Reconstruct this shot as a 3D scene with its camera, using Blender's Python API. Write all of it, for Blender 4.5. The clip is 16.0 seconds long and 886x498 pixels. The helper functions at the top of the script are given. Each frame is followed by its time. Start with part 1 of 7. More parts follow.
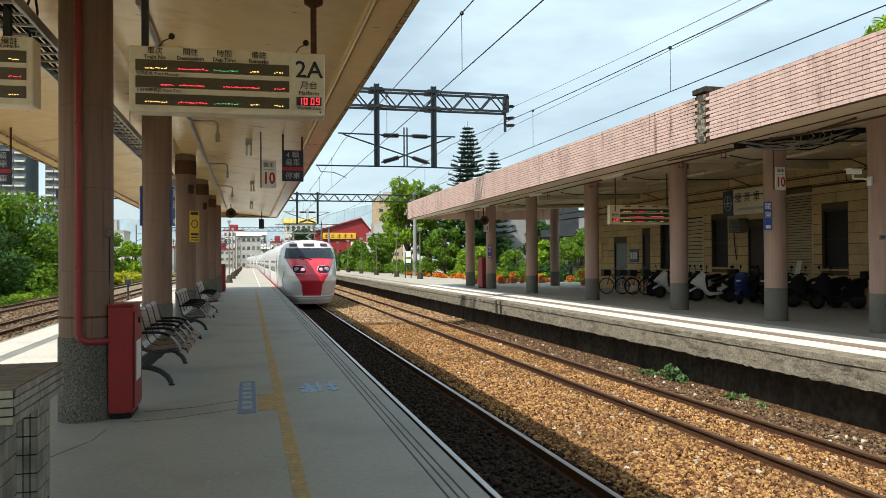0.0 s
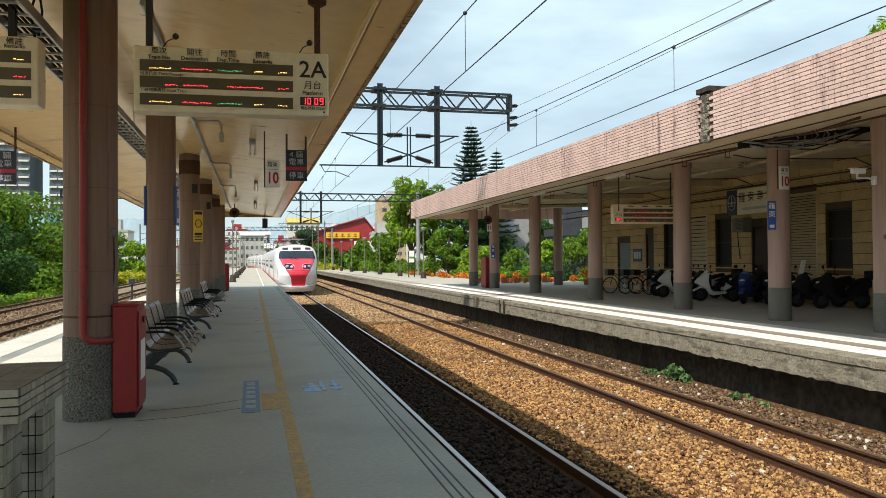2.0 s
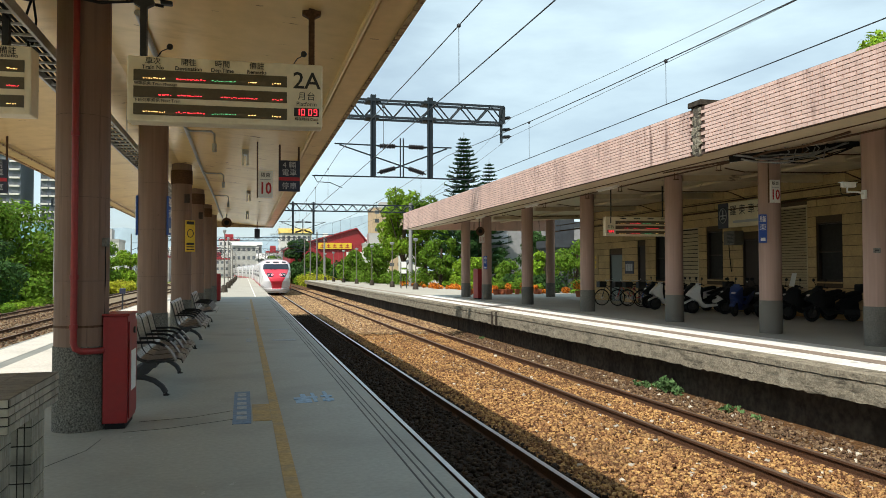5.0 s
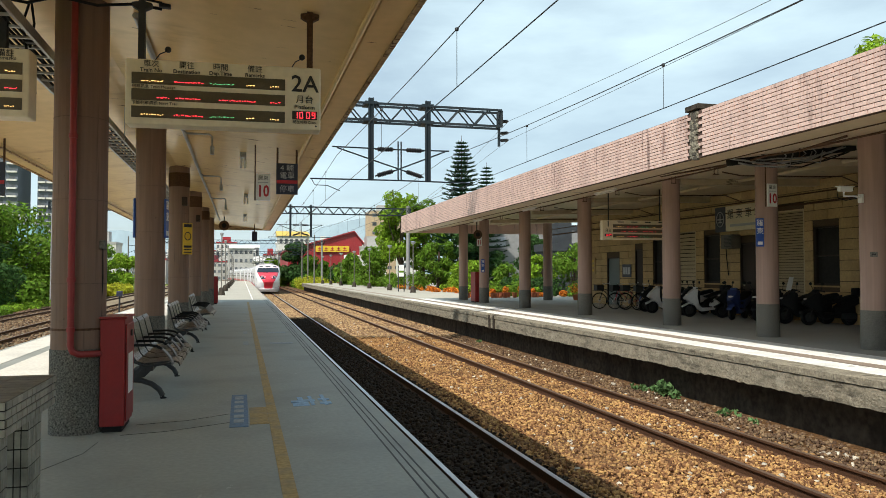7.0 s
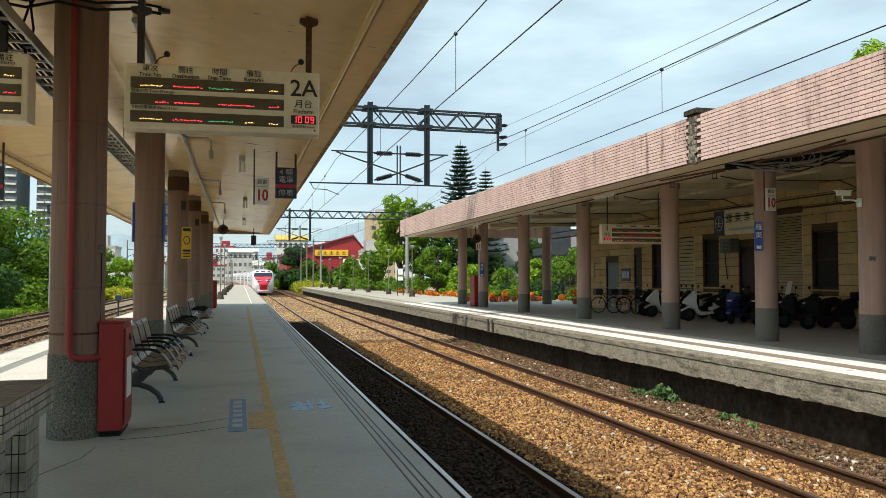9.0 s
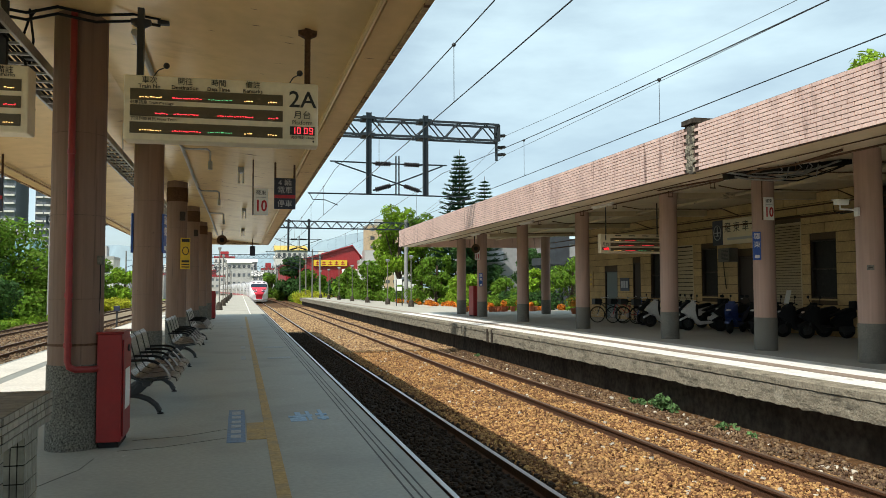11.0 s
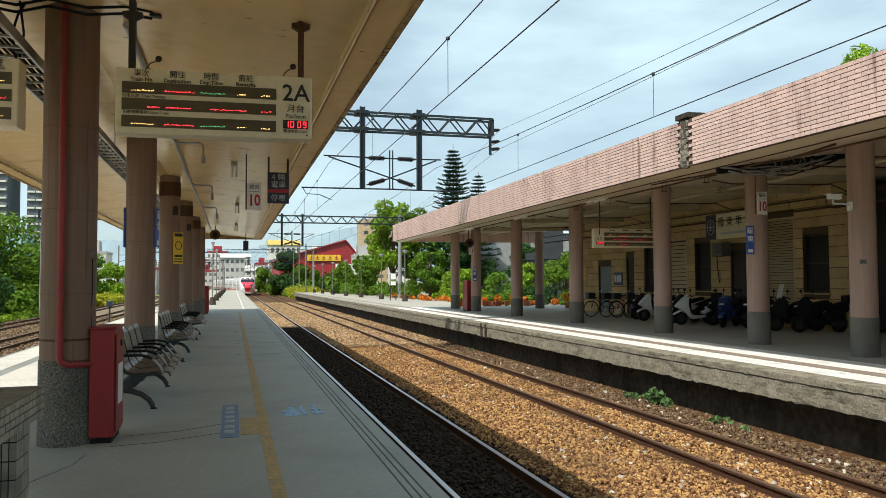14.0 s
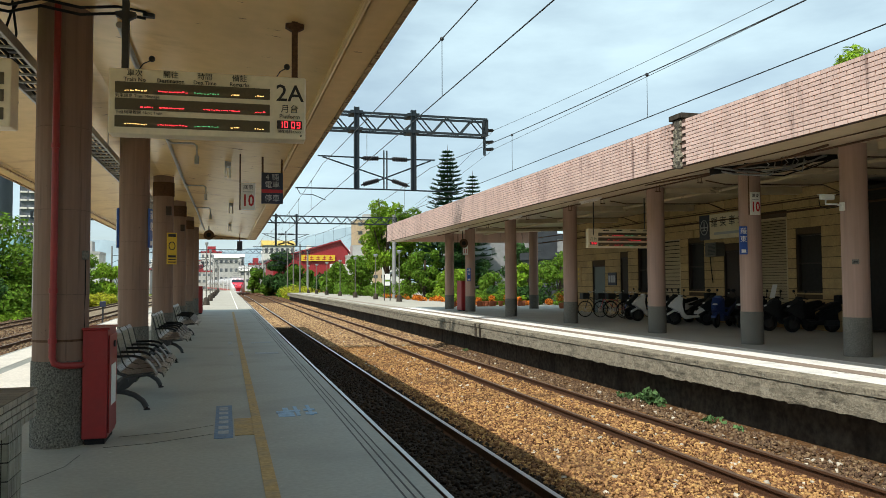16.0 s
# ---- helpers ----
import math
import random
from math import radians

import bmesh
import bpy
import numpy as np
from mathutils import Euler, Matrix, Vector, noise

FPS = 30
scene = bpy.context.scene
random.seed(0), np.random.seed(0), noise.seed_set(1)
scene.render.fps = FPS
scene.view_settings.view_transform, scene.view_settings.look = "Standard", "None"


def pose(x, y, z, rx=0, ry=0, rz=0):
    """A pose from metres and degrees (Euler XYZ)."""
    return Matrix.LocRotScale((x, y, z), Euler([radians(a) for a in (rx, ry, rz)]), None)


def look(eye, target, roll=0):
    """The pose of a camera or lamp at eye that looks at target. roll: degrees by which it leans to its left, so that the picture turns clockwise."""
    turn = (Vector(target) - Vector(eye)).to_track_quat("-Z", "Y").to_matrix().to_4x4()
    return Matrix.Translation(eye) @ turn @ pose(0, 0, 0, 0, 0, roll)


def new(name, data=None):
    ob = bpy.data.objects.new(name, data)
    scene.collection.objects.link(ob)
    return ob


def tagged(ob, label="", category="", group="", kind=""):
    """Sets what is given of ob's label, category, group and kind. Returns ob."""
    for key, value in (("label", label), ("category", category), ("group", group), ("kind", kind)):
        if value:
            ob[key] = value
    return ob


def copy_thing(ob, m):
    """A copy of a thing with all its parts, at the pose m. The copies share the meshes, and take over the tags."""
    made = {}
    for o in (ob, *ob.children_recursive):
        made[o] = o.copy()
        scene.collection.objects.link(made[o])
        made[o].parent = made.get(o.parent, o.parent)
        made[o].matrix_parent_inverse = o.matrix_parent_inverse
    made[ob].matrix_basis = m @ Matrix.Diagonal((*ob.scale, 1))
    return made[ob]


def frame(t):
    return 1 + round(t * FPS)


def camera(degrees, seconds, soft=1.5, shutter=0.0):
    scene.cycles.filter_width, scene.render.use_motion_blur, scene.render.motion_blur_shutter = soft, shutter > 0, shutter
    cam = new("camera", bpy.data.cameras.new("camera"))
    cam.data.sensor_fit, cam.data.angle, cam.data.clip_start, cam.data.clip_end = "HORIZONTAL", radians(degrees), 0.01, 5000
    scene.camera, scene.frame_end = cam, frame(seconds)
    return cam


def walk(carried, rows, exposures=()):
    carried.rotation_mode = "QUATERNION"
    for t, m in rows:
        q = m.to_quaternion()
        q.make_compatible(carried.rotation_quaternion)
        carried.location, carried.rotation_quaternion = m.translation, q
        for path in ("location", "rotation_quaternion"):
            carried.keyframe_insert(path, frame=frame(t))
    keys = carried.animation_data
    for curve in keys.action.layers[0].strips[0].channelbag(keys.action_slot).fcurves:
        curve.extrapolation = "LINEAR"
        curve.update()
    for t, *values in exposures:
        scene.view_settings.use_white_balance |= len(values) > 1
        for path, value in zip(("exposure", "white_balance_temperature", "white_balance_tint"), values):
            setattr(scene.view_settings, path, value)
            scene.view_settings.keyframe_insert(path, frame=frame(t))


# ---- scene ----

# camera held by a standing traveller: place, heading to the right, tilt up, lean (degrees)
cam = camera(60.29, 16.0, soft=0.8)


def aimed(x, y, z, heading, tilt, lean):
    a, b = radians(heading), radians(tilt)
    way = Vector((math.sin(a) * math.cos(b), math.cos(a) * math.cos(b), math.sin(b)))
    return look((x, y, z), Vector((x, y, z)) + way, -lean)


walk(cam, [
    (0, aimed(-0, -0, 1.4, 14.26, 0.782, 0.43)),
    (0.5, aimed(0, 0.003, 1.402, 14.193, 0.933, 0.498)),
    (1, aimed(0.002, -0.004, 1.401, 14.215, 0.748, 0.47)),
    (1.5, aimed(-0.003, -0.001, 1.4, 14.088, 0.771, 0.518)),
    (2, aimed(-0.003, -0.006, 1.401, 14.012, 0.745, 0.426)),
    (2.5, aimed(-0.003, -0.005, 1.401, 14.259, 0.902, 0.237)),
    (3, aimed(-0.005, -0.001, 1.405, 14.257, 0.969, 0.309)),
    (3.5, aimed(-0.005, 0.005, 1.403, 14.427, 1.053, 0.294)),
    (4, aimed(-0.006, -0.001, 1.402, 14.423, 1.171, 0.211)),
    (6.5, aimed(-0.012, -0.011, 1.408, 14.847, 2.042, 0.048)),
    (7, aimed(-0.012, -0.011, 1.405, 14.785, 1.816, 0.047)),
    (7.5, aimed(-0.007, -0.015, 1.405, 14.788, 1.885, 0.127)),
    (8, aimed(-0.008, -0.013, 1.405, 14.86, 2.006, 0.224)),
    (8.5, aimed(-0.01, -0.009, 1.406, 14.847, 1.998, 0.209)),
    (9, aimed(-0.009, -0.015, 1.408, 14.849, 2.109, 0.049)),
    (11.5, aimed(-0.009, -0.028, 1.409, 15, 2.917, 0.237)),
    (12, aimed(-0.013, -0.022, 1.407, 15.093, 2.63, 0.235)),
    (12.5, aimed(-0.012, -0.015, 1.411, 14.928, 2.646, 0.333)),
    (13, aimed(-0.01, -0.016, 1.407, 14.923, 2.706, 0.311)),
    (13.5, aimed(-0.012, -0.012, 1.404, 15.052, 2.518, 0.372)),
    (14, aimed(-0.009, -0.009, 1.407, 15.402, 2.456, 0.244)),
    (14.5, aimed(-0.008, -0.004, 1.407, 15.61, 2.338, 0.191)),
    (15, aimed(-0.008, -0.016, 1.404, 15.621, 2.311, 0.091)),
    (15.5, aimed(-0.01, -0.016, 1.405, 15.709, 2.41, 0.11)),
    (16, aimed(-0.008, -0.011, 1.409, 15.832, 2.469, 0.276))],
    [(0, 0.18, 6660, 11.5), (6.5, 0.15, 6640, 10.8), (12, 0.11, 6560, 9.3), (16, 0.09, 6540, 9)])

# daylight: high sun from behind on the left, pale sky with thin cloud
SUN_WAY = Vector((0.55, 0.55, -1.0)).normalized()
world = bpy.data.worlds.new("sky")
scene.world = world
world.use_nodes = True
wn, wl = world.node_tree.nodes, world.node_tree.links
wn.clear()
w_out, w_bg = wn.new("ShaderNodeOutputWorld"), wn.new("ShaderNodeBackground")
w_sky = wn.new("ShaderNodeTexSky")
w_sky.sky_type, w_sky.sun_disc = "NISHITA", False
w_sky.sun_elevation, w_sky.sun_rotation = math.asin(-SUN_WAY.z), math.atan2(-SUN_WAY.x, -SUN_WAY.y)
w_sky.air_density, w_sky.dust_density, w_sky.ozone_density = 1.0, 1.2, 1.5
w_co, w_map = wn.new("ShaderNodeTexCoord"), wn.new("ShaderNodeMapping")
w_map.inputs["Scale"].default_value = (1.3, 1.3, 4.5)
w_noise, w_ramp, w_mix = wn.new("ShaderNodeTexNoise"), wn.new("ShaderNodeValToRGB"), wn.new("ShaderNodeMixRGB")
w_noise.inputs["Scale"].default_value, w_noise.inputs["Detail"].default_value = 2.2, 7
w_noise.inputs["Roughness"].default_value = 0.55
w_ramp.color_ramp.elements[0].position, w_ramp.color_ramp.elements[0].color = 0.36, (0.44, 0.44, 0.44, 1)
w_ramp.color_ramp.elements[1].position, w_ramp.color_ramp.elements[1].color = 0.68, (0.86, 0.86, 0.86, 1)
w_mix.inputs[2].default_value = (8.3, 10.8, 11.8, 1)
wl.new(w_co.outputs["Generated"], w_map.inputs[0]), wl.new(w_map.outputs[0], w_noise.inputs["Vector"])
wl.new(w_noise.outputs["Fac"], w_ramp.inputs[0]), wl.new(w_ramp.outputs[0], w_mix.inputs[0])
wl.new(w_sky.outputs[0], w_mix.inputs[1]), wl.new(w_mix.outputs[0], w_bg.inputs[0])
w_bg.inputs[1].default_value = 0.093
wl.new(w_bg.outputs[0], w_out.inputs[0])

sun = new("sun", bpy.data.lights.new("sun", "SUN"))
sun.data.energy, sun.data.angle, sun.data.color = 4.6, radians(0.5), (1.0, 0.955, 0.88)
sun.matrix_world = look((0, 0, 60), Vector((0, 0, 60)) + SUN_WAY)


# ---------------------------------------------------------------- materials
def material(name, base, rough=0.6, metal=0.0, grain=40.0, vary=0.12, stain=1.2, stained=0.2, bump=0.15, spread=0.0,
             island=False, glow=0.0, coat=0.0, stain_to=(0.05, 0.045, 0.04)):
    """A surface with fine grain, large stains, and relief; spread varies it from piece to piece."""
    m = bpy.data.materials.new(name)
    m.use_nodes = True
    n, l = m.node_tree.nodes, m.node_tree.links
    b = n["Principled BSDF"]
    b.inputs["Roughness"].default_value, b.inputs["Metallic"].default_value = rough, metal
    if coat:
        b.inputs["Coat Weight"].default_value, b.inputs["Coat Roughness"].default_value = coat, 0.08
    co = n.new("ShaderNodeNewGeometry")
    fine, big = n.new("ShaderNodeTexNoise"), n.new("ShaderNodeTexNoise")
    fine.inputs["Scale"].default_value, fine.inputs["Detail"].default_value = grain, 4
    big.inputs["Scale"].default_value, big.inputs["Detail"].default_value = stain, 6
    for tex in (fine, big):
        l.new(co.outputs["Position"], tex.inputs["Vector"])
    hsv = n.new("ShaderNodeHueSaturation")
    hsv.inputs["Color"].default_value = (*base, 1)
    val = n.new("ShaderNodeMapRange")
    val.inputs["From Min"].default_value, val.inputs["From Max"].default_value = 0.3, 0.7
    val.inputs["To Min"].default_value, val.inputs["To Max"].default_value = 1 - vary, 1 + vary
    l.new(fine.outputs["Fac"], val.inputs["Value"])
    last = val.outputs["Result"]
    if spread:
        who = co.outputs["Random Per Island"] if island else n.new("ShaderNodeObjectInfo").outputs["Random"]
        rnd, mul = n.new("ShaderNodeMapRange"), n.new("ShaderNodeMath")
        rnd.inputs["To Min"].default_value, rnd.inputs["To Max"].default_value = 1 - spread, 1 + spread
        mul.operation = "MULTIPLY"
        l.new(who, rnd.inputs["Value"]), l.new(rnd.outputs["Result"], mul.inputs[0]), l.new(last, mul.inputs[1])
        last = mul.outputs[0]
        if island:
            hue = n.new("ShaderNodeMapRange")
            hue.inputs["To Min"].default_value, hue.inputs["To Max"].default_value = 0.5 - spread * 0.022, 0.5 + spread * 0.022
            l.new(who, hue.inputs["Value"]), l.new(hue.outputs["Result"], hsv.inputs["Hue"])
    l.new(last, hsv.inputs["Value"])
    mix, ramp = n.new("ShaderNodeMixRGB"), n.new("ShaderNodeMapRange")
    ramp.inputs["From Min"].default_value, ramp.inputs["From Max"].default_value = 0.48, 0.75
    ramp.inputs["To Max"].default_value = stained
    mix.inputs[2].default_value = (*stain_to, 1)
    l.new(big.outputs["Fac"], ramp.inputs["Value"]), l.new(ramp.outputs["Result"], mix.inputs[0])
    l.new(hsv.outputs[0], mix.inputs[1]), l.new(mix.outputs[0], b.inputs["Base Color"])
    if bump:
        bp = n.new("ShaderNodeBump")
        bp.inputs["Strength"].default_value, bp.inputs["Distance"].default_value = bump, 0.02
        l.new(fine.outputs["Fac"], bp.inputs["Height"]), l.new(bp.outputs[0], b.inputs["Normal"])
    if glow:
        b.inputs["Emission Color"].default_value, b.inputs["Emission Strength"].default_value = (*base, 1), glow
    return m


def leafy(name, base, spread=0.5, shine=0.35):
    m = material(name, base, 0.5, grain=3, vary=0.25, stain=0.6, stained=0.0, bump=0, spread=spread, island=True)
    b = m.node_tree.nodes["Principled BSDF"]
    tr, mx = m.node_tree.nodes.new("ShaderNodeBsdfTranslucent"), m.node_tree.nodes.new("ShaderNodeMixShader")
    out = m.node_tree.nodes["Material Output"]
    src = b.inputs["Base Color"].links[0].from_socket
    m.node_tree.links.new(src, tr.inputs["Color"])
    mx.inputs[0].default_value = shine
    m.node_tree.links.new(b.outputs[0], mx.inputs[1]), m.node_tree.links.new(tr.outputs[0], mx.inputs[2])
    m.node_tree.links.new(mx.outputs[0], out.inputs["Surface"])
    return m


def streaked(m, scale=(26.0, 26.0, 0.7)):
    """Stretches a material's grain into upright streaks."""
    n, l = m.node_tree.nodes, m.node_tree.links
    for tex in [t for t in n if t.type == "TEX_NOISE"]:
        mp = n.new("ShaderNodeMapping")
        mp.inputs["Scale"].default_value = scale if tex.inputs["Scale"].default_value > 5 else (3.0, 3.0, 0.5)
        tex.inputs["Scale"].default_value = 1.0
        tex.inputs["Detail"].default_value = 3
        l.new(n["Geometry"].outputs["Position"], mp.inputs[0]), l.new(mp.outputs[0], tex.inputs["Vector"])
    return m


M = dict(
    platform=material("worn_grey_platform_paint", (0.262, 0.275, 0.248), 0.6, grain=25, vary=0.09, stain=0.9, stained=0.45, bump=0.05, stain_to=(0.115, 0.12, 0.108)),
    platform_r=material("pale_concrete_paving", (0.40, 0.39, 0.35), 0.8, grain=30, vary=0.1, stain=0.5, stained=0.35, bump=0.06, stain_to=(0.25, 0.24, 0.22)),
    concrete=material("weathered_concrete", (0.27, 0.24, 0.18), 0.9, grain=26, vary=0.28, stain=4, stained=0.8, bump=1, stain_to=(0.07, 0.064, 0.05)),
    dark_concrete=material("dark_rough_concrete", (0.055, 0.045, 0.035), 0.9, grain=9, vary=0.45, stain=1.1, stained=0.85, bump=0.8, stain_to=(0.014, 0.012, 0.01)),
    # darker than its stones: shade of the gaps put into the rusty colour
    ballast=material("rusty_gap_shade_bed", (0.10, 0.052, 0.022), 0.95, grain=22, vary=0.55, stain=1.3, stained=0.45, bump=1.0, stain_to=(0.12, 0.07, 0.035)),
    stone=material("ballast_stone", (0.32, 0.172, 0.074), 0.9, grain=60, vary=0.25, stain=0.8, stained=0.6, bump=0.4, spread=0.75, island=True, stain_to=(0.12, 0.075, 0.04)),
    stone_far=material("paler_ballast_stone", (0.36, 0.232, 0.125), 0.9, grain=60, vary=0.25, stain=0.5, stained=0.5, bump=0.4, spread=0.6, island=True, stain_to=(0.16, 0.10, 0.055)),
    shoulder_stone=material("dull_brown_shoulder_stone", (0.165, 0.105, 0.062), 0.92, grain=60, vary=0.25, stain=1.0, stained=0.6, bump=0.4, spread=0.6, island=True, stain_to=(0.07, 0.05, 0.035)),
    # bed and stones in the island canopy's shadow, shade deepened in their colour
    oily_bed=material("shade_dark_ballast_bed", (0.024, 0.016, 0.011), 0.9, grain=22, vary=0.5, stain=1.3, stained=0.5, bump=1.0, stain_to=(0.03, 0.022, 0.016)),
    shade_stone=material("shade_dark_ballast_stone", (0.036, 0.024, 0.016), 0.85, grain=60, vary=0.25, stain=1.0, stained=0.5, bump=0.3, spread=0.5, island=True, stain_to=(0.03, 0.022, 0.016)),
    pale_stone=material("pale_ballast_stone", (0.5, 0.45, 0.36), 0.9, grain=60, vary=0.15, stained=0.1, bump=0.2, spread=0.25, island=True),
    sleeper=material("dusty_concrete_sleeper", (0.2, 0.14, 0.085), 0.95, grain=30, vary=0.2, stained=0.4, bump=0.3),
    rail_side=material("rusted_rail_side", (0.09, 0.045, 0.025), 0.85, grain=40, vary=0.3, stained=0.3, bump=0.3),
    rail_top=material("polished_rail_head", (0.56, 0.57, 0.58), 0.36, 1.0, grain=60, vary=0.1, stained=0.1, bump=0.02),
    rail_dull=material("dull_brown_rail_head", (0.2, 0.13, 0.09), 0.5, 0.5, grain=60, vary=0.15, stained=0.2, bump=0.05),
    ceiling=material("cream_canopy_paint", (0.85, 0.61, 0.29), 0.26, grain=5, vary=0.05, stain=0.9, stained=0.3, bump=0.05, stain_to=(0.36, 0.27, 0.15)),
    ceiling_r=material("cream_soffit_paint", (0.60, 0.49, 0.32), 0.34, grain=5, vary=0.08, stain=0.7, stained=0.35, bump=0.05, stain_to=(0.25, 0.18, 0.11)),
    edge=material("peeling_canopy_edge", (0.45, 0.33, 0.2), 0.7, grain=14, vary=0.25, stain=2.5, stained=0.6, bump=0.3, stain_to=(0.2, 0.1, 0.06)),
    brick=material("salmon_fascia_tile", (0.71, 0.495, 0.42), 0.55, grain=30, vary=0.1, stain=0.9, stained=0.4, bump=0.1, spread=0.07, stain_to=(0.3, 0.17, 0.14)),
    brick_far=material("salmon_fascia_tile_run", (0.71, 0.495, 0.42), 0.55, grain=30, vary=0.1, stain=0.9, stained=0.4, bump=0.1, spread=0.07, island=True, stain_to=(0.3, 0.17, 0.14)),
    mortar=material("grey_brown_mortar", (0.10, 0.066, 0.054), 0.95, grain=60, vary=0.2, bump=0.3),
    column=streaked(material("pink_washed_column", (0.39, 0.262, 0.215), 0.7, grain=12, vary=0.08, stain=1.6, stained=0.5, bump=0.1, stain_to=(0.20, 0.14, 0.11))),
    column_dirt=material("dark_column_dirt", (0.17, 0.118, 0.09), 0.9, grain=40, vary=0.3, bump=0.1),
    column_worn=streaked(material("brown_streaked_column", (0.235, 0.155, 0.118), 0.7, grain=12, vary=0.09, stain=1.6, stained=0.45, bump=0.15, stain_to=(0.13, 0.09, 0.07))),
    platform_far=material("sunlit_pale_concrete", (0.40, 0.375, 0.315), 0.85, grain=12, vary=0.12, stain=0.5, stained=0.45, bump=0.08, stain_to=(0.2, 0.19, 0.16)),
    sunlit_band=material("sunlit_worn_band", (0.62, 0.60, 0.54), 0.75, grain=20, vary=0.12, stain=1.2, stained=0.4, bump=0.05, stain_to=(0.34, 0.33, 0.30)),
    faded_print=material("faded_floor_print", (0.30, 0.335, 0.36), 0.65, grain=25, vary=0.2, stain=8, stained=0.6, bump=0.02, stain_to=(0.2, 0.22, 0.24)),
    blue_print=material("faded_blue_floor_print", (0.26, 0.40, 0.56), 0.65, grain=25, vary=0.2, stain=8, stained=0.6, bump=0.02, stain_to=(0.2, 0.24, 0.28)),
    rim=material("dark_alloy_rim", (0.025, 0.025, 0.025), 0.55, 0.3, grain=40, bump=0),
    stained=material("dark_stained_concrete", (0.10, 0.088, 0.07), 0.9, grain=14, vary=0.3, stain=1.5, stained=0.6, bump=0.4, stain_to=(0.04, 0.035, 0.03)),
    terrazzo=material("washed_pebble_column_base", (0.135, 0.132, 0.115), 0.85, grain=75, vary=0.75, stain=2, stained=0.3, bump=0.6),
    base_grey=material("grey_column_base", (0.165, 0.155, 0.135), 0.85, grain=60, vary=0.35, stain=2, stained=0.3, bump=0.4),
    wall=material("ochre_stone_wall", (0.5, 0.35, 0.17), 0.75, grain=16, vary=0.12, stain=1.4, stained=0.3, bump=0.15, spread=0.1, stain_to=(0.2, 0.13, 0.07)),
    joint=material("dark_wall_joint", (0.10, 0.07, 0.045), 0.95, grain=40, vary=0.2),
    dark_glass=material("dark_window_glass", (0.02, 0.017, 0.015), 0.2, grain=10, vary=0.2, bump=0),
    dark_frame=material("dark_brown_frame", (0.05, 0.035, 0.028), 0.5, grain=40, vary=0.15, bump=0.05),
    louvre=material("tan_louvre_slat", (0.52, 0.42, 0.26), 0.5, grain=20, vary=0.08, stained=0.15, bump=0.05),
    grey_door=material("grey_green_door_paint", (0.12, 0.15, 0.145), 0.5, grain=20, vary=0.08, bump=0.05),
    red=material("fire_red_paint", (0.24, 0.008, 0.009), 0.5, grain=20, vary=0.06, stain=3, stained=0.25, bump=0.03),
    red_pipe=material("red_pipe_paint", (0.26, 0.02, 0.02), 0.45, grain=20, vary=0.1, stained=0.2, bump=0.05),
    black=material("black_rubber", (0.012, 0.012, 0.013), 0.7, grain=60, vary=0.2, bump=0.1),
    dark_steel=material("dark_painted_steel", (0.028, 0.029, 0.031), 0.55, 0.2, grain=40, vary=0.15, stained=0.2, bump=0.05),
    blue_steel=material("blue_grey_gantry_steel", (0.022, 0.032, 0.040), 0.65, 0.1, grain=30, vary=0.2, stained=0.3, bump=0.1),
    bench_steel=material("dull_bench_steel", (0.24, 0.215, 0.20), 0.36, 0.85, grain=60, vary=0.2, stain=6, stained=0.4, bump=0.05),
    steel=material("brushed_steel", (0.62, 0.6, 0.57), 0.3, 1.0, grain=80, vary=0.1, stained=0.15, bump=0.03),
    galv=material("galvanised_steel", (0.42, 0.43, 0.43), 0.5, 0.7, grain=40, vary=0.15, stained=0.3, bump=0.05),
    rust=material("rusty_hanger_steel", (0.11, 0.06, 0.035), 0.8, 0.2, grain=40, vary=0.3, stained=0.4, bump=0.2),
    wire=material("overhead_wire", (0.04, 0.042, 0.045), 0.5, 0.5, grain=40, bump=0),
    white=material("white_paint", (0.78, 0.77, 0.74), 0.4, grain=20, vary=0.04, stained=0.08, bump=0.02),
    offwhite=material("yellowed_sign_case", (0.74, 0.64, 0.45), 0.5, grain=20, vary=0.05, stained=0.15, bump=0.03),
    panel=material("brown_led_panel", (0.085, 0.065, 0.035), 0.35, grain=60, vary=0.1, bump=0.02),
    ink=material("black_lettering", (0.02, 0.018, 0.016), 0.6, grain=40, bump=0),
    led_red=material("red_led", (1.0, 0.04, 0.06), 0.5, bump=0, glow=2.0),
    led_amber=material("amber_led", (1.0, 0.62, 0.2), 0.5, bump=0, glow=1.6),
    led_green=material("green_led", (0.15, 0.75, 0.3), 0.5, bump=0, glow=0.6),
    sign_blue=material("blue_sign_enamel", (0.02, 0.08, 0.36), 0.4, grain=20, vary=0.05, bump=0.02),
    sign_navy=material("navy_sign_face", (0.018, 0.022, 0.045), 0.45, grain=20, vary=0.08, bump=0.02),
    sign_red=material("red_lettering", (0.45, 0.02, 0.03), 0.5, bump=0),
    sign_grey=material("pale_grey_lettering", (0.42, 0.43, 0.45), 0.5, bump=0),
    sign_yellow=material("yellow_sign_face", (0.70, 0.47, 0.03), 0.5, grain=20, vary=0.06, stained=0.1, bump=0.02),
    line_yellow=material("worn_yellow_floor_line", (0.37, 0.262, 0.115), 0.65, grain=25, vary=0.25, stain=3, stained=0.8, bump=0.03, stain_to=(0.2, 0.19, 0.16)),
    line_blue=material("worn_blue_floor_mark", (0.13, 0.2, 0.3), 0.65, grain=25, vary=0.2, stain=6, stained=0.5, bump=0.03, stain_to=(0.18, 0.2, 0.22)),
